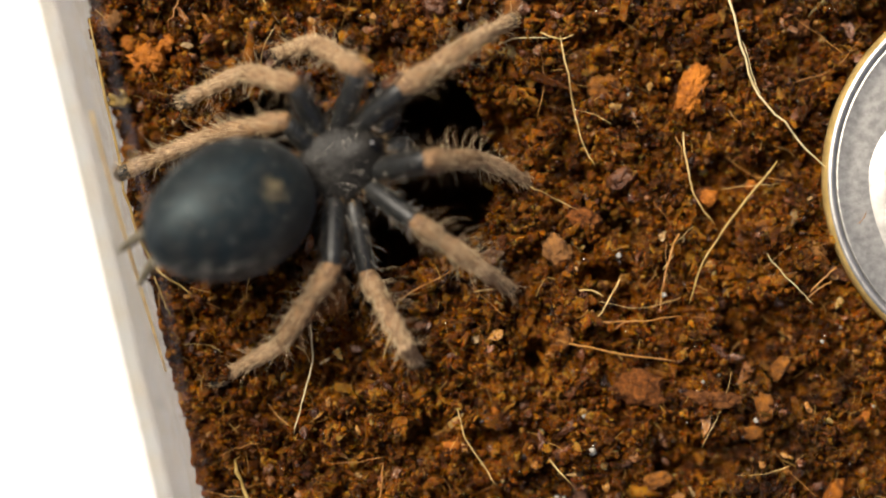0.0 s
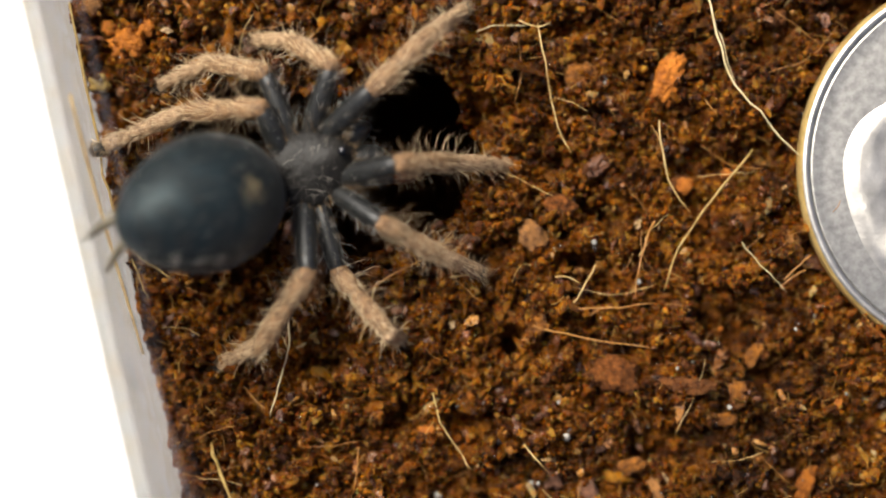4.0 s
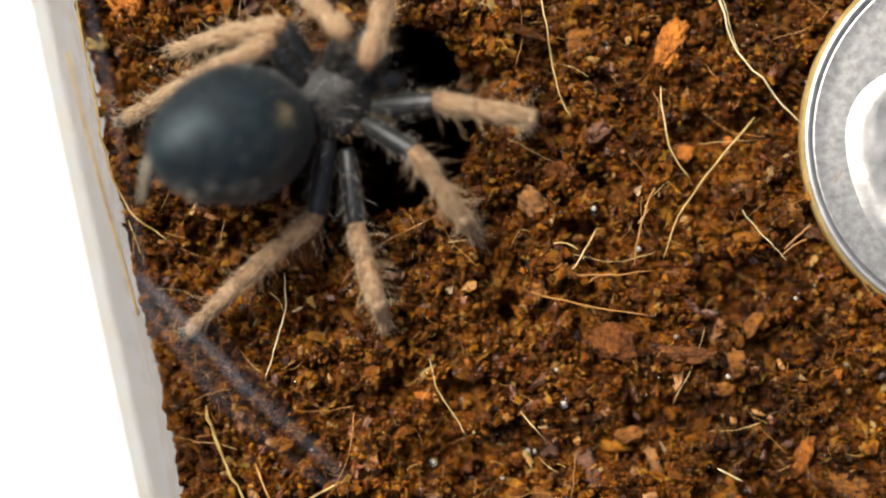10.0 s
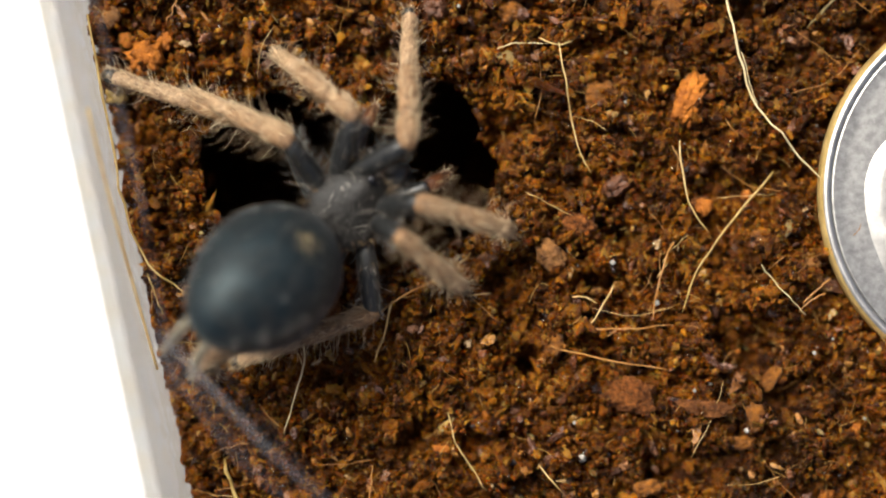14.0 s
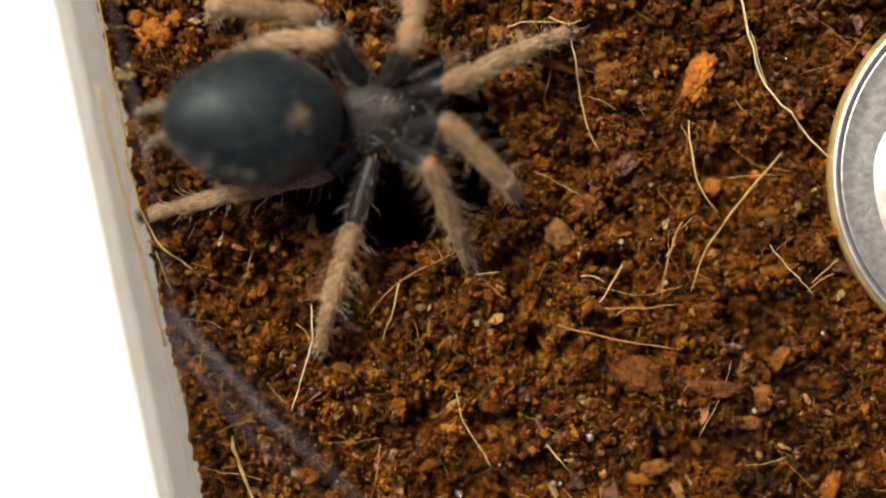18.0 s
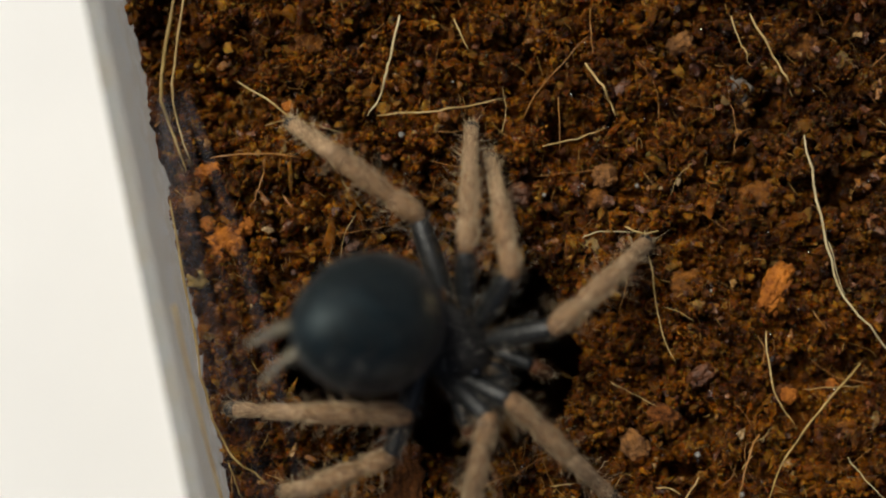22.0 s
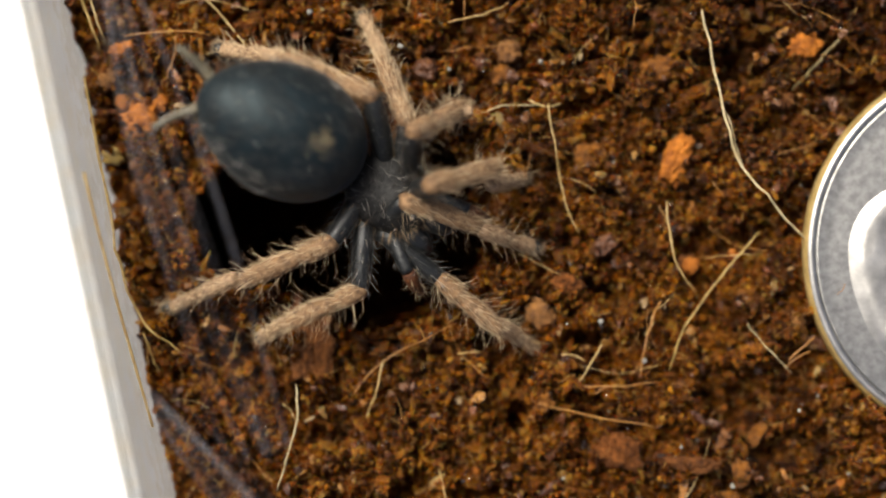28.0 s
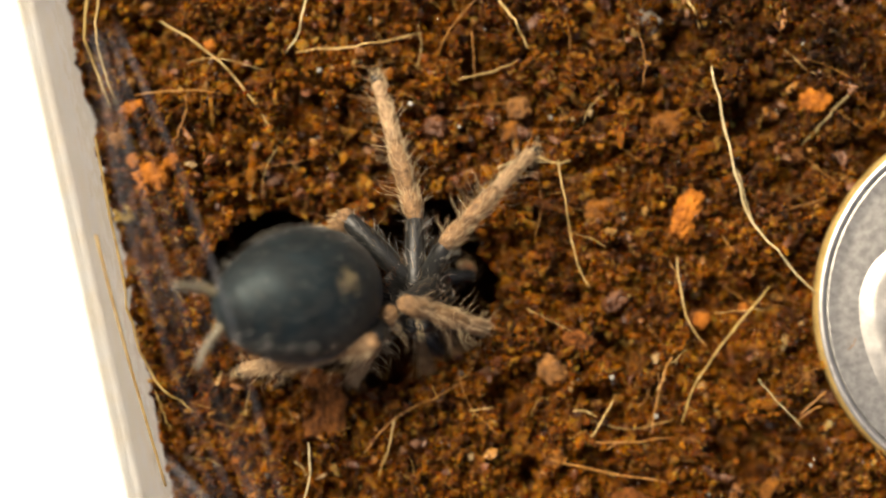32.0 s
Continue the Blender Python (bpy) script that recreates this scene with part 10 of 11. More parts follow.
    walk(legs["R3"][1], [
        (0.00, pose(-0.00000, 0.00370, 0.00000, 12.1, 0.0, 16.6)),
        (3.00, pose(-0.00000, 0.00370, 0.00000, 12.5, -2.0, 25.6)),
        (3.50, pose(0.00000, 0.00370, 0.00000, 12.6, -1.8, 25.0)),
        (5.50, pose(-0.00000, 0.00370, 0.00000, 4.8, 3.9, -11.2)),
        (6.00, pose(-0.00000, 0.00370, -0.00000, 7.0, 7.8, -47.7)),
        (7.00, pose(0.00000, 0.00370, -0.00000, -29.1, 5.1, -61.5)),
        (7.50, pose(0.00000, 0.00370, 0.00000, -52.7, 6.2, -60.3)),
        (8.00, pose(0.00000, 0.00370, 0.00000, -26.1, 40.0, -18.3)),
        (9.00, pose(0.00000, 0.00370, 0.00000, 4.8, 44.4, 12.8)),
        (9.50, pose(0.00000, 0.00370, 0.00000, 4.8, 44.4, 12.8)),
        (10.00, pose(0.00000, 0.00370, 0.00000, 12.5, 43.7, 19.6)),
        (11.00, pose(0.00000, 0.00370, 0.00000, -3.8, 47.0, -38.3)),
        (12.00, pose(0.00000, 0.00370, 0.00000, 4.6, 47.0, -24.9)),
        (13.00, pose(0.00000, 0.00370, 0.00000, -12.9, 46.1, -42.9)),
        (13.30, pose(0.00000, 0.00370, 0.00000, -12.9, 46.1, -42.9)),
        (13.85, pose(-0.00000, 0.00370, 0.00000, 12.0, 45.9, -67.2)),
        (14.00, pose(-0.00000, 0.00370, 0.00000, 12.0, 45.9, -67.2)),
        (14.50, pose(0.00000, 0.00370, 0.00000, -7.7, 45.5, -51.5)),
        (16.50, pose(-0.00000, 0.00370, 0.00000, -49.3, 40.5, -64.1)),
        (17.00, pose(0.00000, 0.00370, 0.00000, -27.6, 46.1, -54.5)),
        (17.50, pose(-0.00000, 0.00370, 0.00000, 8.9, 50.5, -15.6)),
        (18.00, pose(-0.00000, 0.00370, 0.00000, 0.7, 49.6, -0.0)),
        (18.50, pose(0.00000, 0.00370, 0.00000, -5.1, 49.8, 6.1)),
        (19.00, pose(-0.00000, 0.00370, -0.00000, 14.9, 51.1, -16.9)),
        (20.00, pose(0.00000, 0.00370, 0.00000, 1.9, 48.9, 5.5)),
        (21.00, pose(0.00000, 0.00370, 0.00000, -13.7, 46.6, -27.7)),
        (21.30, pose(0.00000, 0.00370, 0.00000, -13.7, 46.6, -27.7)),
        (21.85, pose(-0.00000, 0.00370, 0.00000, 21.7, 46.8, -32.7)),
        (22.00, pose(-0.00000, 0.00370, 0.00000, 21.7, 46.8, -32.7)),
        (22.50, pose(0.00000, 0.00370, 0.00000, 14.0, 47.1, -34.0)),
        (23.00, pose(0.00000, 0.00370, 0.00000, 25.7, 42.6, -16.6)),
        (23.50, pose(-0.00000, 0.00370, -0.00000, 16.8, 39.1, -4.9)),
        (24.00, pose(0.00000, 0.00370, 0.00000, 24.1, 41.8, -14.4)),
        (24.50, pose(0.00000, 0.00370, -0.00000, -38.5, 33.7, -85.1)),
        (24.80, pose(0.00000, 0.00370, -0.00000, -7.8, 47.0, -45.9)),
        (25.00, pose(-0.00000, 0.00370, 0.00000, -62.0, 4.6, -105.9)),
        (25.20, pose(-0.00000, 0.00370, 0.00000, -67.0, -0.7, -108.4)),
        (25.50, pose(-0.00000, 0.00370, -0.00000, -73.6, 35.8, -95.0)),
        (26.00, pose(-0.00000, 0.00370, 0.00000, -92.7, 41.8, -94.0)),
        (26.50, pose(-0.00000, 0.00370, 0.00000, -82.9, 53.5, -93.4)),
        (28.50, pose(-0.00000, 0.00370, -0.00000, -39.2, 49.2, -97.2)),
        (29.00, pose(0.00000, 0.00370, -0.00000, -42.2, 63.2, -68.6)),
        (29.50, pose(0.00000, 0.00370, 0.00000, -0.5, 73.3, -5.9)),
        (30.00, pose(0.00000, 0.00370, -0.00000, -22.1, 72.8, -15.1)),
        (30.50, pose(-0.00000, 0.00370, 0.00000, -37.6, 69.7, -31.7)),
        (31.00, pose(0.00000, 0.00370, -0.00000, 46.5, 65.6, 69.3)),
        (31.50, pose(0.00000, 0.00370, 0.00000, -73.7, 56.5, 1.3)),
        (32.00, pose(0.00000, 0.00370, 0.00000, 167.2, 79.7, -52.4))])
    walk(legs["R3"][2], [
        (0.00, pose(-0.00109, 0.00735, 0.00082, -72.1, 0.0, 16.6)),
        (3.00, pose(-0.00167, 0.00712, 0.00084, -73.4, 2.6, 17.4)),
        (3.50, pose(-0.00163, 0.00714, 0.00085, -73.7, 2.4, 17.4)),
        (5.50, pose(0.00078, 0.00751, 0.00033, -120.9, 17.6, 15.4)),
        (6.00, pose(0.00290, 0.00626, 0.00047, -105.1, 27.4, 10.9)),
        (7.00, pose(0.00292, 0.00547, -0.00189, -120.7, 27.3, 11.0)),
        (7.50, pose(0.00189, 0.00516, -0.00309, -126.0, 11.3, 22.0)),
        (8.00, pose(0.00005, 0.00737, -0.00132, -70.6, -17.9, 26.2)),
        (9.00, pose(-0.00064, 0.00754, 0.00023, -60.5, -19.0, 25.7)),
        (9.50, pose(-0.00064, 0.00754, 0.00023, -60.5, -19.0, 25.7)),
        (10.00, pose(-0.00073, 0.00748, 0.00061, -72.7, -15.1, 27.5)),
        (11.00, pose(0.00226, 0.00687, -0.00018, -40.8, -54.4, -2.6)),
        (12.00, pose(0.00185, 0.00713, 0.00022, -30.1, -55.3, -4.9)),
        (13.00, pose(0.00213, 0.00691, -0.00060, -60.7, -45.1, 10.7)),
        (13.30, pose(0.00213, 0.00691, -0.00060, -60.7, -45.1, 10.7)),
        (13.85, pose(0.00374, 0.00464, 0.00056, -42.3, -73.3, -30.8)),
        (14.00, pose(0.00374, 0.00464, 0.00056, -42.3, -73.3, -30.8)),
        (14.25, pose(0.00327, 0.00552, 0.00010, -87.0, -41.5, -3.7)),
        (14.50, pose(0.00279, 0.00640, -0.00037, -106.0, -7.4, -7.9)),
        (16.50, pose(0.00145, 0.00654, -0.00225, -67.1, -20.5, -8.7)),
        (17.00, pose(0.00206, 0.00677, -0.00125, -58.8, -26.5, -12.0)),
        (17.50, pose(0.00149, 0.00729, 0.00038, -49.2, -22.7, -9.0)),
        (18.00, pose(0.00004, 0.00760, 0.00003, -47.6, -12.0, 0.9)),
        (18.50, pose(-0.00068, 0.00753, -0.00022, -46.1, -6.3, 6.3)),
        (19.00, pose(0.00184, 0.00708, 0.00063, -54.6, -24.9, -9.5)),
        (20.00, pose(-0.00027, 0.00759, 0.00009, -50.5, -9.6, 2.7)),
        (21.00, pose(0.00117, 0.00737, -0.00063, -60.1, -18.3, -3.5)),
        (21.30, pose(0.00117, 0.00737, -0.00063, -60.1, -18.3, -3.5)),
        (21.85, pose(0.00284, 0.00618, 0.00099, -68.2, -27.8, -8.5)),
        (22.00, pose(0.00284, 0.00618, 0.00099, -68.2, -27.8, -8.5)),
        (22.50, pose(0.00269, 0.00645, 0.00064, -58.7, -31.7, -10.7)),
        (23.00, pose(0.00210, 0.00674, 0.00124, -80.0, -14.5, -3.7)),
        (23.50, pose(0.00103, 0.00736, 0.00088, -67.7, -13.9, -3.6)),
        (24.00, pose(0.00191, 0.00688, 0.00119, -77.8, -14.9, -3.9)),
        (24.50, pose(0.00293, 0.00531, -0.00202, -132.9, -15.7, -3.6)),
        (24.80, pose(0.00251, 0.00667, -0.00036, -107.9, -20.0, -1.0)),
        (25.00, pose(0.00184, 0.00346, -0.00343, -136.6, -17.0, -3.0)),
        (25.20, pose(0.00143, 0.00318, -0.00359, -113.6, -13.6, -5.4)),
        (25.50, pose(0.00129, 0.00578, -0.00303, -71.6, -6.3, -5.8)),
        (26.00, pose(-0.00000, 0.00630, -0.00290, -64.1, 12.7, 1.9)),
        (26.50, pose(0.00067, 0.00678, -0.00230, -51.6, 6.5, -2.1)),
        (28.50, pose(0.00323, 0.00517, -0.00161, -80.5, 13.6, 1.1)),
        (29.00, pose(0.00183, 0.00693, -0.00118, -58.1, 12.0, 0.5)),
        (29.50, pose(0.00037, 0.00758, -0.00001, -46.7, 25.1, 11.1)),
        (30.00, pose(-0.00041, 0.00755, -0.00043, -29.3, 24.5, 10.2)),
        (30.50, pose(-0.00028, 0.00750, -0.00083, -27.4, 23.7, 8.6)),
        (31.00, pose(-0.00160, 0.00706, 0.00117, 6.9, 29.9, 45.6)),
        (31.50, pose(-0.00315, 0.00472, -0.00206, -31.3, 35.2, 74.0)),
        (32.00, pose(-0.00250, 0.00071, 0.00015, -8.1, 58.2, 152.0))])
    walk(legs["R4"][0], [
        (0.00, pose(0.00092, -0.00092, 0.00300, 25.5, -0.0, -117.8)),
        (3.00, pose(0.00092, -0.00092, 0.00300, 32.4, -4.3, -110.1)),
        (3.50, pose(0.00092, -0.00092, 0.00300, 32.3, -4.5, -109.8)),
        (5.50, pose(0.00153, -0.00193, 0.00300, 0.0, 7.4, -149.1)),
        (6.00, pose(0.00117, -0.00288, 0.00300, 0.0, 7.4, -172.7)),
        (7.00, pose(0.00121, -0.00285, 0.00300, 0.0, 7.4, -171.5)),
        (7.50, pose(0.00173, -0.00393, 0.00300, 0.0, 7.4, -164.9)),
        (8.00, pose(0.00161, -0.00184, 0.00300, 0.0, 7.4, -143.3)),
        (9.00, pose(0.00144, -0.00170, 0.00300, 0.0, 7.4, -146.4)),
        (9.50, pose(0.00144, -0.00170, 0.00300, 0.0, 7.4, -146.4)),
        (10.00, pose(0.00111, -0.00107, 0.00300, 0.0, 7.4, -128.4)),
        (11.00, pose(0.00092, -0.00092, 0.00300, 34.4, 0.9, -107.5)),
        (12.00, pose(0.00092, -0.00092, 0.00300, 27.7, -4.4, -98.8)),
        (13.00, pose(0.00092, -0.00092, 0.00300, 29.3, -10.2, -88.1)),
        (13.30, pose(0.00092, -0.00092, 0.00300, 29.3, -10.2, -88.1)),
        (13.50, pose(0.00096, -0.00117, 0.00300, 19.9, 8.5, -127.2)),
        (13.85, pose(0.00100, -0.00141, 0.00300, 0.0, 16.4, -170.8)),
        (14.00, pose(0.00100, -0.00141, 0.00300, 0.0, 16.4, -170.8)),
        (14.50, pose(0.00137, -0.00237, 0.00300, 0.0, 16.4, -162.6)),
        (16.50, pose(0.00092, -0.00092, 0.00300, 28.3, 9.2, -133.8)),
        (17.00, pose(0.00036, -0.00053, 0.00285, 12.8, 5.3, -123.5)),
        (17.50, pose(0.00071, -0.00100, 0.00213, 79.1, -9.5, -109.3)),
        (17.75, pose(0.00034, -0.00030, 0.00284, 32.7, 11.5, -123.3)),
        (18.00, pose(-0.00004, 0.00040, 0.00355, -19.3, 14.4, -148.9)),
        (18.50, pose(-0.00006, -0.00056, 0.00305, -2.7, 21.7, -111.0)),
        (19.00, pose(-0.00038, -0.00085, 0.00321, -10.0, 23.2, -96.8)),
        (20.00, pose(-0.00079, -0.00061, 0.00263, 13.1, 23.1, -95.0)),
        (21.00, pose(-0.00134, -0.00053, 0.00236, 16.9, 22.6, -93.0)),
        (21.30, pose(-0.00134, -0.00053, 0.00236, 16.9, 22.6, -93.0)),
        (21.85, pose(0.00048, -0.00122, 0.00277, 24.0, 7.5, -52.8)),
        (22.00, pose(0.00048, -0.00122, 0.00277, 24.0, 7.5, -52.8)),
        (22.50, pose(0.00084, -0.00090, 0.00296, 30.4, 25.2, -87.4)),
        (23.00, pose(0.00244, -0.00301, 0.00300, -0.0, 39.4, -144.1)),
        (23.50, pose(0.00263, -0.00362, 0.00300, 0.0, 39.4, -147.7)),
        (24.00, pose(0.00202, -0.00139, 0.00300, 0.0, 39.4, -113.1)),
        (24.50, pose(0.00092, -0.00092, 0.00300, 55.7, 32.1, -96.0)),
        (24.80, pose(0.00151, -0.00181, 0.00300, -0.0, 53.1, -146.4)),
        (25.00, pose(-0.00056, -0.00004, 0.00384, -43.5, 50.5, -157.1)),
        (25.20, pose(0.00082, -0.00084, 0.00303, -24.6, 53.8, -149.0)),
        (25.50, pose(0.00052, -0.00069, 0.00313, -28.2, 55.4, -143.7)),
        (26.00, pose(-0.00087, -0.00025, 0.00380, -41.3, 54.4, -146.1)),
        (26.50, pose(-0.00049, -0.00042, 0.00305, -4.1, 61.9, -113.2)),
        (28.50, pose(-0.00020, -0.00124, 0.00259, 32.4, 51.7, -47.8)),
        (29.00, pose(0.00016, -0.00080, 0.00288, 19.2, 61.1, -81.9)),
        (29.50, pose(0.00029, -0.00063, 0.00314, -22.9, 60.2, -134.8)),
        (30.00, pose(0.00004, -0.00052, 0.00320, -24.2, 60.1, -135.4)),
        (30.25, pose(0.00063, -0.00079, 0.00254, 65.8, 37.8, -59.8)),
        (30.50, pose(0.00123, -0.00105, 0.00188, 96.1, -12.7, -51.9)),
        (31.00, pose(0.00091, -0.00032, 0.00243, 115.7, 25.6, -41.1)),
        (31.50, pose(0.00029, -0.00082, 0.00313, 114.5, 60.2, -19.6)),
        (32.00, pose(0.00064, -0.00109, 0.00319, 110.1, 47.0, -28.7))])
    walk(legs["R4"][1], [
        (0.00, pose(0.00000, 0.00420, 0.00000, -45.9, -11.9, -34.8)),
        (3.00, pose(-0.00000, 0.00420, 0.00000, -57.0, -9.9, -36.5)),
        (3.50, pose(-0.00000, 0.00420, -0.00000, -57.0, -10.2, -37.0)),
        (5.50, pose(-0.00000, 0.00420, 0.00000, 33.6, -20.3, -55.9)),
        (6.00, pose(-0.00000, 0.00420, 0.00000, 29.3, -9.5, -74.1)),
        (7.00, pose(0.00000, 0.00420, 0.00000, 30.3, -10.4, -72.5)),
        (7.50, pose(0.00000, 0.00420, -0.00000, 30.2, -12.6, -68.6)),
        (8.00, pose(0.00000, 0.00420, -0.00000, 0.8, -16.9, -52.7)),
        (9.00, pose(-0.00000, 0.00420, -0.00000, 2.1, -17.0, -47.9)),
        (9.50, pose(-0.00000, 0.00420, -0.00000, 2.1, -17.0, -47.9)),
        (10.00, pose(0.00000, 0.00420, 0.00000, 9.7, -17.5, -43.3)),
        (11.00, pose(0.00000, 0.00420, -0.00000, -39.9, -17.7, -44.2)),
        (12.00, pose(0.00000, 0.00420, 0.00000, -37.5, -7.6, -31.4)),
        (13.00, pose(0.00000, 0.00420, 0.00000, -39.6, -7.2, -30.9)),
        (13.30, pose(0.00000, 0.00420, 0.00000, -39.6, -7.2, -30.9)),
        (13.85, pose(-0.00000, 0.00420, 0.00000, 32.9, -6.9, -25.5)),
        (14.00, pose(-0.00000, 0.00420, 0.00000, 32.9, -6.9, -25.5)),
        (14.50, pose(0.00000, 0.00420, 0.00000, 39.7, 7.2, -44.6)),
        (16.50, pose(0.00000, 0.00420, -0.00000, -31.5, 8.3, -58.5)),
        (17.00, pose(0.00000, 0.00420, 0.00000, -15.3, 10.1, -54.3)),
        (17.50, pose(0.00000, 0.00420, -0.00000, -52.8, -22.1, -99.0)),
        (17.75, pose(-0.00000, 0.00420, 0.00000, -18.8, 1.8, -66.5)),
        (18.00, pose(-0.00000, 0.00420, 0.00000, 22.1, 0.6, -26.8)),
        (18.50, pose(0.00000, 0.00420, -0.00000, 11.2, 4.8, -40.9)),
        (19.00, pose(0.00000, 0.00420, 0.00000, 17.9, 3.0, -34.0)),
        (20.00, pose(0.00000, 0.00420, -0.00000, -13.8, 2.6, -21.9)),
        (21.00, pose(0.00000, 0.00420, -0.00000, -21.0, 4.5, -15.9)),
        (21.30, pose(0.00000, 0.00420, -0.00000, -21.0, 4.5, -15.9)),
        (21.85, pose(0.00000, 0.00420, 0.00000, -11.7, -17.0, -81.2)),
        (22.00, pose(0.00000, 0.00420, 0.00000, -11.7, -17.0, -81.2)),
        (22.50, pose(-0.00000, 0.00420, -0.00000, 5.0, -17.3, -85.8)),
        (23.00, pose(-0.00000, 0.00420, 0.00000, 54.9, -35.5, -51.7)),
        (23.50, pose(0.00000, 0.00420, -0.00000, 57.0, -21.9, -62.1)),
        (24.00, pose(0.00000, 0.00420, 0.00000, 30.4, -24.0, -59.7)),
        (24.50, pose(0.00000, 0.00420, -0.00000, -3.8, -22.4, -67.4)),
        (24.80, pose(-0.00000, 0.00420, 0.00000, 57.4, -29.2, -52.5)),
        (25.00, pose(-0.00000, 0.00420, 0.00000, 58.5, -42.2, -42.5)),
        (25.20, pose(0.00000, 0.00420, -0.00000, 29.1, -57.5, -18.2)),
        (25.50, pose(0.00000, 0.00420, 0.00000, 16.4, -61.3, -0.7)),
        (26.00, pose(-0.00000, 0.00420, 0.00000, 56.1, -40.0, -44.0)),
        (26.50, pose(0.00000, 0.00420, -0.00000, 40.5, -33.3, -51.5)),
        (28.50, pose(0.00000, 0.00420, 0.00000, 13.6, -32.8, -52.7)),
        (29.00, pose(-0.00000, 0.00420, -0.00000, 4.1, -36.3, -25.2)),
        (29.50, pose(-0.00000, 0.00420, -0.00000, -9.6, -34.5, 19.7)),
        (30.00, pose(-0.00000, 0.00420, 0.00000, -21.1, -31.7, 31.4)),
        (30.25, pose(0.00000, 0.00420, -0.00000, -85.7, -21.6, 39.9)),
        (30.50, pose(0.00000, 0.00420, -0.00000, -145.0, -10.2, 34.2)),
        (31.00, pose(0.00000, 0.00420, -0.00000, -174.7, -20.7, 56.3)),
        (31.50, pose(-0.00000, 0.00420, 0.00000, 177.9, -18.4, 97.9)),
        (32.00, pose(0.00000, 0.00420, -0.00000, 177.8, -18.8, 88.4))])
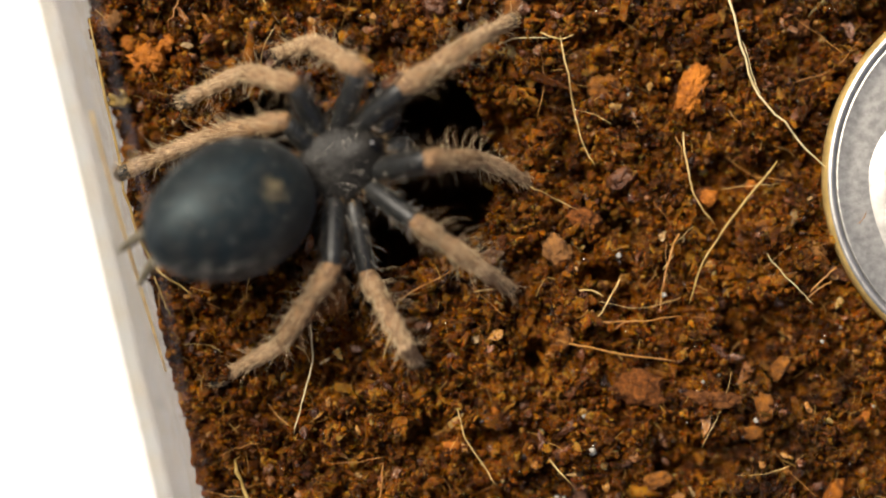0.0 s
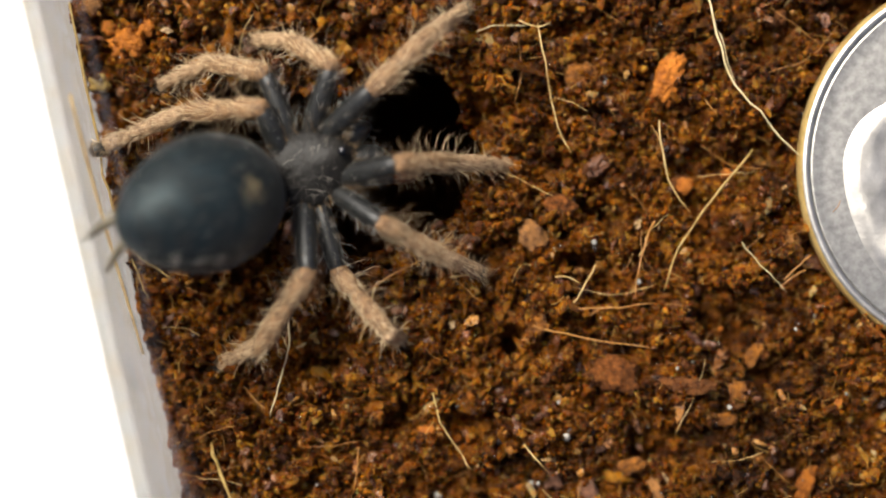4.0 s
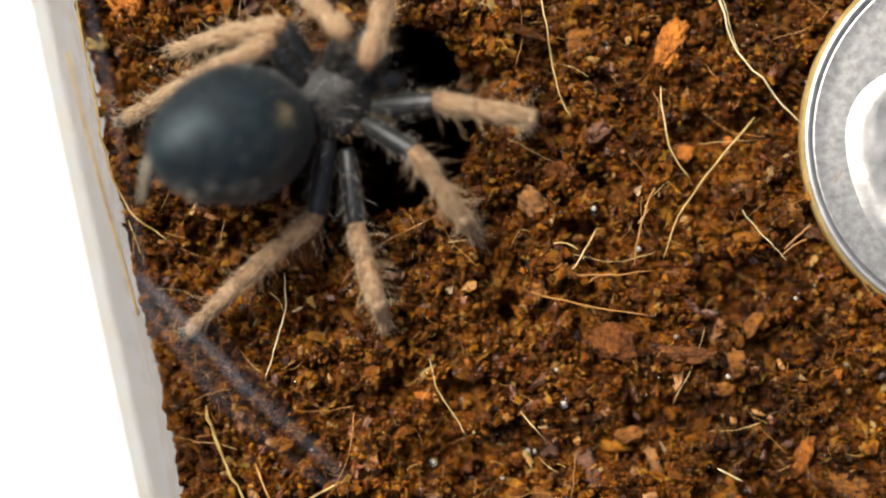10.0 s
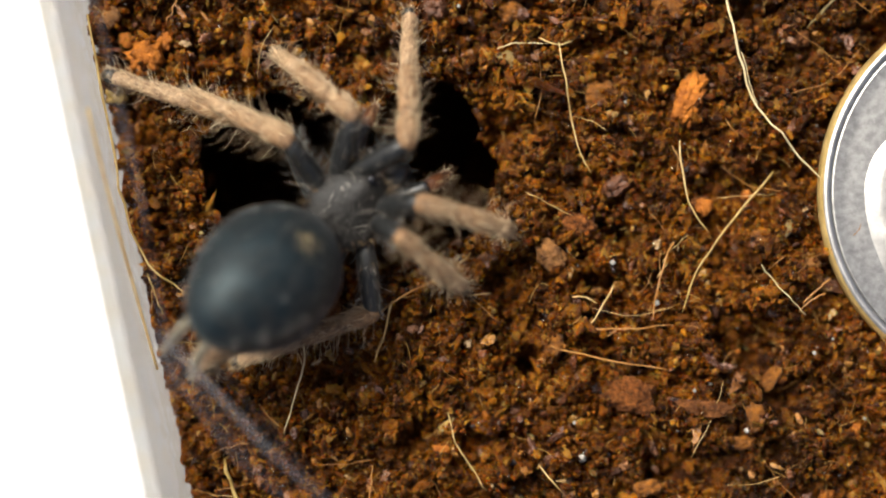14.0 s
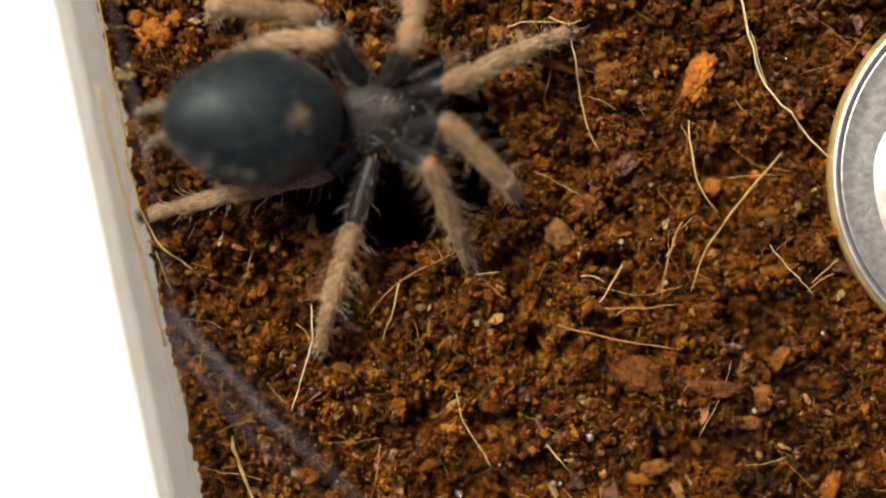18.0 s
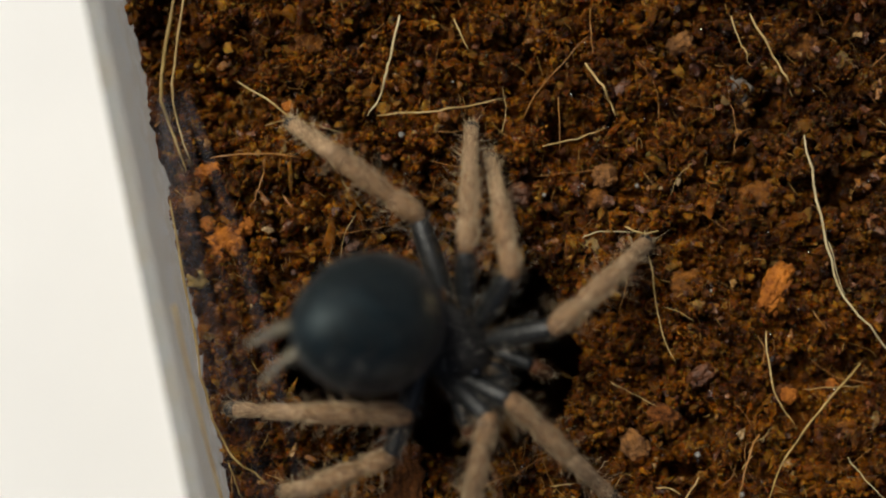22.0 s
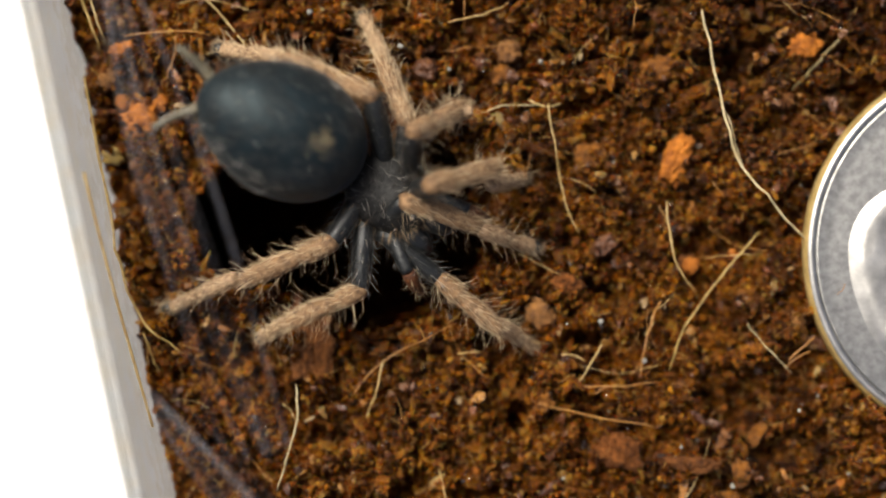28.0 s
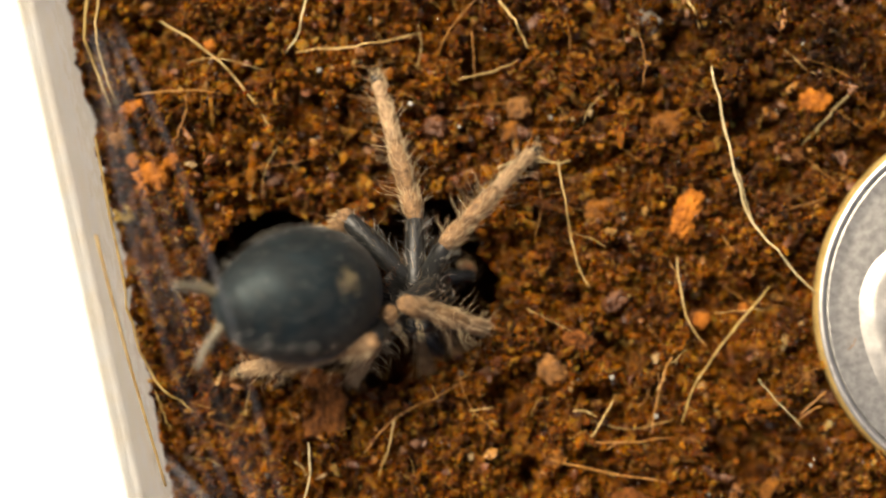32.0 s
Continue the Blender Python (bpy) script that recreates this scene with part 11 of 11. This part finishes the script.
    walk(legs["R4"][2], [
        (0.00, pose(0.00259, 0.00663, -0.00352, -52.1, -27.9, -49.7)),
        (3.00, pose(0.00220, 0.00596, -0.00413, -68.1, -36.0, -48.4)),
        (3.50, pose(0.00223, 0.00593, -0.00413, -68.0, -36.2, -48.5)),
        (5.50, pose(0.00291, 0.00733, 0.00259, -83.8, -5.5, -42.8)),
        (6.00, pose(0.00408, 0.00578, 0.00241, -65.6, -14.8, -45.4)),
        (7.00, pose(0.00398, 0.00594, 0.00248, -68.1, -13.0, -44.6)),
        (7.50, pose(0.00382, 0.00629, 0.00245, -67.3, -11.9, -44.1)),
        (8.00, pose(0.00396, 0.00725, 0.00007, -22.4, -15.6, -48.0)),
        (9.00, pose(0.00367, 0.00759, 0.00018, -24.6, -13.7, -43.5)),
        (9.50, pose(0.00367, 0.00759, 0.00018, -24.6, -13.7, -43.5)),
        (10.00, pose(0.00320, 0.00796, 0.00080, -34.6, -10.5, -37.9)),
        (11.00, pose(0.00337, 0.00627, -0.00306, -70.8, -21.5, -46.5)),
        (12.00, pose(0.00241, 0.00738, -0.00302, -72.5, -6.7, -41.4)),
        (13.00, pose(0.00233, 0.00730, -0.00316, -82.3, -5.4, -41.2)),
        (13.30, pose(0.00233, 0.00730, -0.00316, -82.3, -5.4, -41.2)),
        (13.85, pose(0.00151, 0.00813, 0.00269, -71.7, -10.7, -42.4)),
        (14.00, pose(0.00151, 0.00813, 0.00269, -71.7, -10.7, -42.4)),
        (14.50, pose(0.00299, 0.00666, 0.00317, -80.4, -11.8, -42.7)),
        (16.50, pose(0.00344, 0.00675, -0.00258, -51.3, -18.9, -46.0)),
        (17.00, pose(0.00378, 0.00720, -0.00130, -36.3, -17.6, -44.6)),
        (17.50, pose(0.00275, 0.00225, -0.00369, -91.7, -52.5, -64.8)),
        (17.75, pose(0.00243, 0.00529, -0.00090, -42.9, -31.9, -53.3)),
        (18.00, pose(0.00211, 0.00832, 0.00188, 2.5, -24.1, -29.6)),
        (18.50, pose(0.00327, 0.00785, 0.00097, -8.9, -24.8, -43.0)),
        (19.00, pose(0.00273, 0.00810, 0.00154, -1.6, -24.4, -38.9)),
        (20.00, pose(0.00176, 0.00873, -0.00119, -33.2, -18.8, -19.6)),
        (21.00, pose(0.00115, 0.00873, -0.00178, -39.8, -14.4, -13.6)),
        (21.30, pose(0.00115, 0.00873, -0.00178, -39.8, -14.4, -13.6)),
        (21.85, pose(0.00488, 0.00465, -0.00097, -48.1, -49.5, -54.0)),
        (22.00, pose(0.00488, 0.00465, -0.00097, -48.1, -49.5, -54.0)),
        (22.50, pose(0.00496, 0.00469, 0.00042, -23.6, -58.3, -74.5)),
        (23.00, pose(0.00079, 0.00784, 0.00333, -55.1, -35.8, -35.9)),
        (23.50, pose(0.00167, 0.00686, 0.00389, -48.3, -40.7, -40.9)),
        (24.00, pose(0.00320, 0.00727, 0.00231, -82.1, -28.4, -34.0)),
        (24.50, pose(0.00465, 0.00600, -0.00031, -63.7, -64.7, -49.9)),
        (24.80, pose(0.00089, 0.00747, 0.00368, -27.1, -62.2, -44.4)),
        (25.00, pose(-0.00035, 0.00806, 0.00316, 58.6, -59.0, -67.2)),
        (25.20, pose(-0.00058, 0.00899, 0.00131, 12.5, -73.1, -21.5)),
        (25.50, pose(-0.00118, 0.00901, 0.00068, -8.5, -73.3, 4.9)),
        (26.00, pose(0.00002, 0.00806, 0.00318, 55.7, -57.5, -69.3)),
        (26.50, pose(0.00187, 0.00796, 0.00272, 35.7, -55.3, -73.2)),
        (28.50, pose(0.00348, 0.00765, 0.00099, -1.2, -57.5, -60.2)),
        (29.00, pose(0.00194, 0.00880, 0.00028, -11.0, -55.8, -31.3)),
        (29.50, pose(-0.00122, 0.00900, -0.00069, -24.2, -46.3, 13.9)),
        (30.00, pose(-0.00163, 0.00867, -0.00153, -35.7, -41.3, 25.8)),
        (30.25, pose(0.00055, 0.00489, -0.00217, -98.2, -17.0, 37.6)),
        (30.50, pose(0.00272, 0.00110, -0.00282, -153.1, 4.6, 22.2)),
        (31.00, pose(0.00423, 0.00157, -0.00043, 161.6, 2.7, 66.7)),
        (31.50, pose(0.00496, 0.00483, 0.00018, -173.7, -0.1, 79.1)),
        (32.00, pose(0.00499, 0.00400, 0.00018, -166.8, 5.6, 46.7))])
    # the silk lies along the wall until the spiderling drags it inwards
    walk(silk_b, [(0.0, pose(-0.0174, 0.0160, 0.0086, 0, 0, -6.1)), (21.0, pose(-0.0174, 0.0160, 0.0086, 0, 0, -6.1)), (23.0, pose(-0.0144, 0.0160, 0.0086)), (31.5, pose(-0.0144, 0.0160, 0.0086)), (32.0, pose(-0.0152, 0.0160, 0.0086))])
    walk(silk_a, [(0.0, pose(-0.0129, -0.0034, 0.0086, 0, 0, -32.6)), (3.5, pose(-0.0129, -0.0034, 0.0086, 0, 0, -32.6)), (5.5, pose(-0.0125, -0.0034, 0.0086)), (32.0, pose(-0.0125, -0.0034, 0.0086))])
    # the spinnerets fold under the abdomen, sweep to one side while it spins, and spread out at the end
    for s, spinneret in zip((-1, 1), spinnerets):
        tucked = pose(s * 0.0005, 0.0072, -0.0012, -48, 0, 10 - s * 14)
        swept = pose(0.0005, 0.0072, 0.0012, 5, 0, 88) if s < 0 else pose(0.0004, 0.0080, -0.0006, -5, 0, 66)
        spread = pose(s * 0.00055, 0.0079, -0.0003, -2, 0, -s * 32)
        walk(spinneret, [(0.0, tucked), (3.5, tucked), (5.5, swept), (9.5, swept), (11.0, tucked), (15.5, tucked), (16.8, swept), (17.3, swept), (18.0, tucked),
                         (23.0, tucked), (24.0, swept), (26.0, swept), (28.0, spread), (32.0, spread)])


motions()
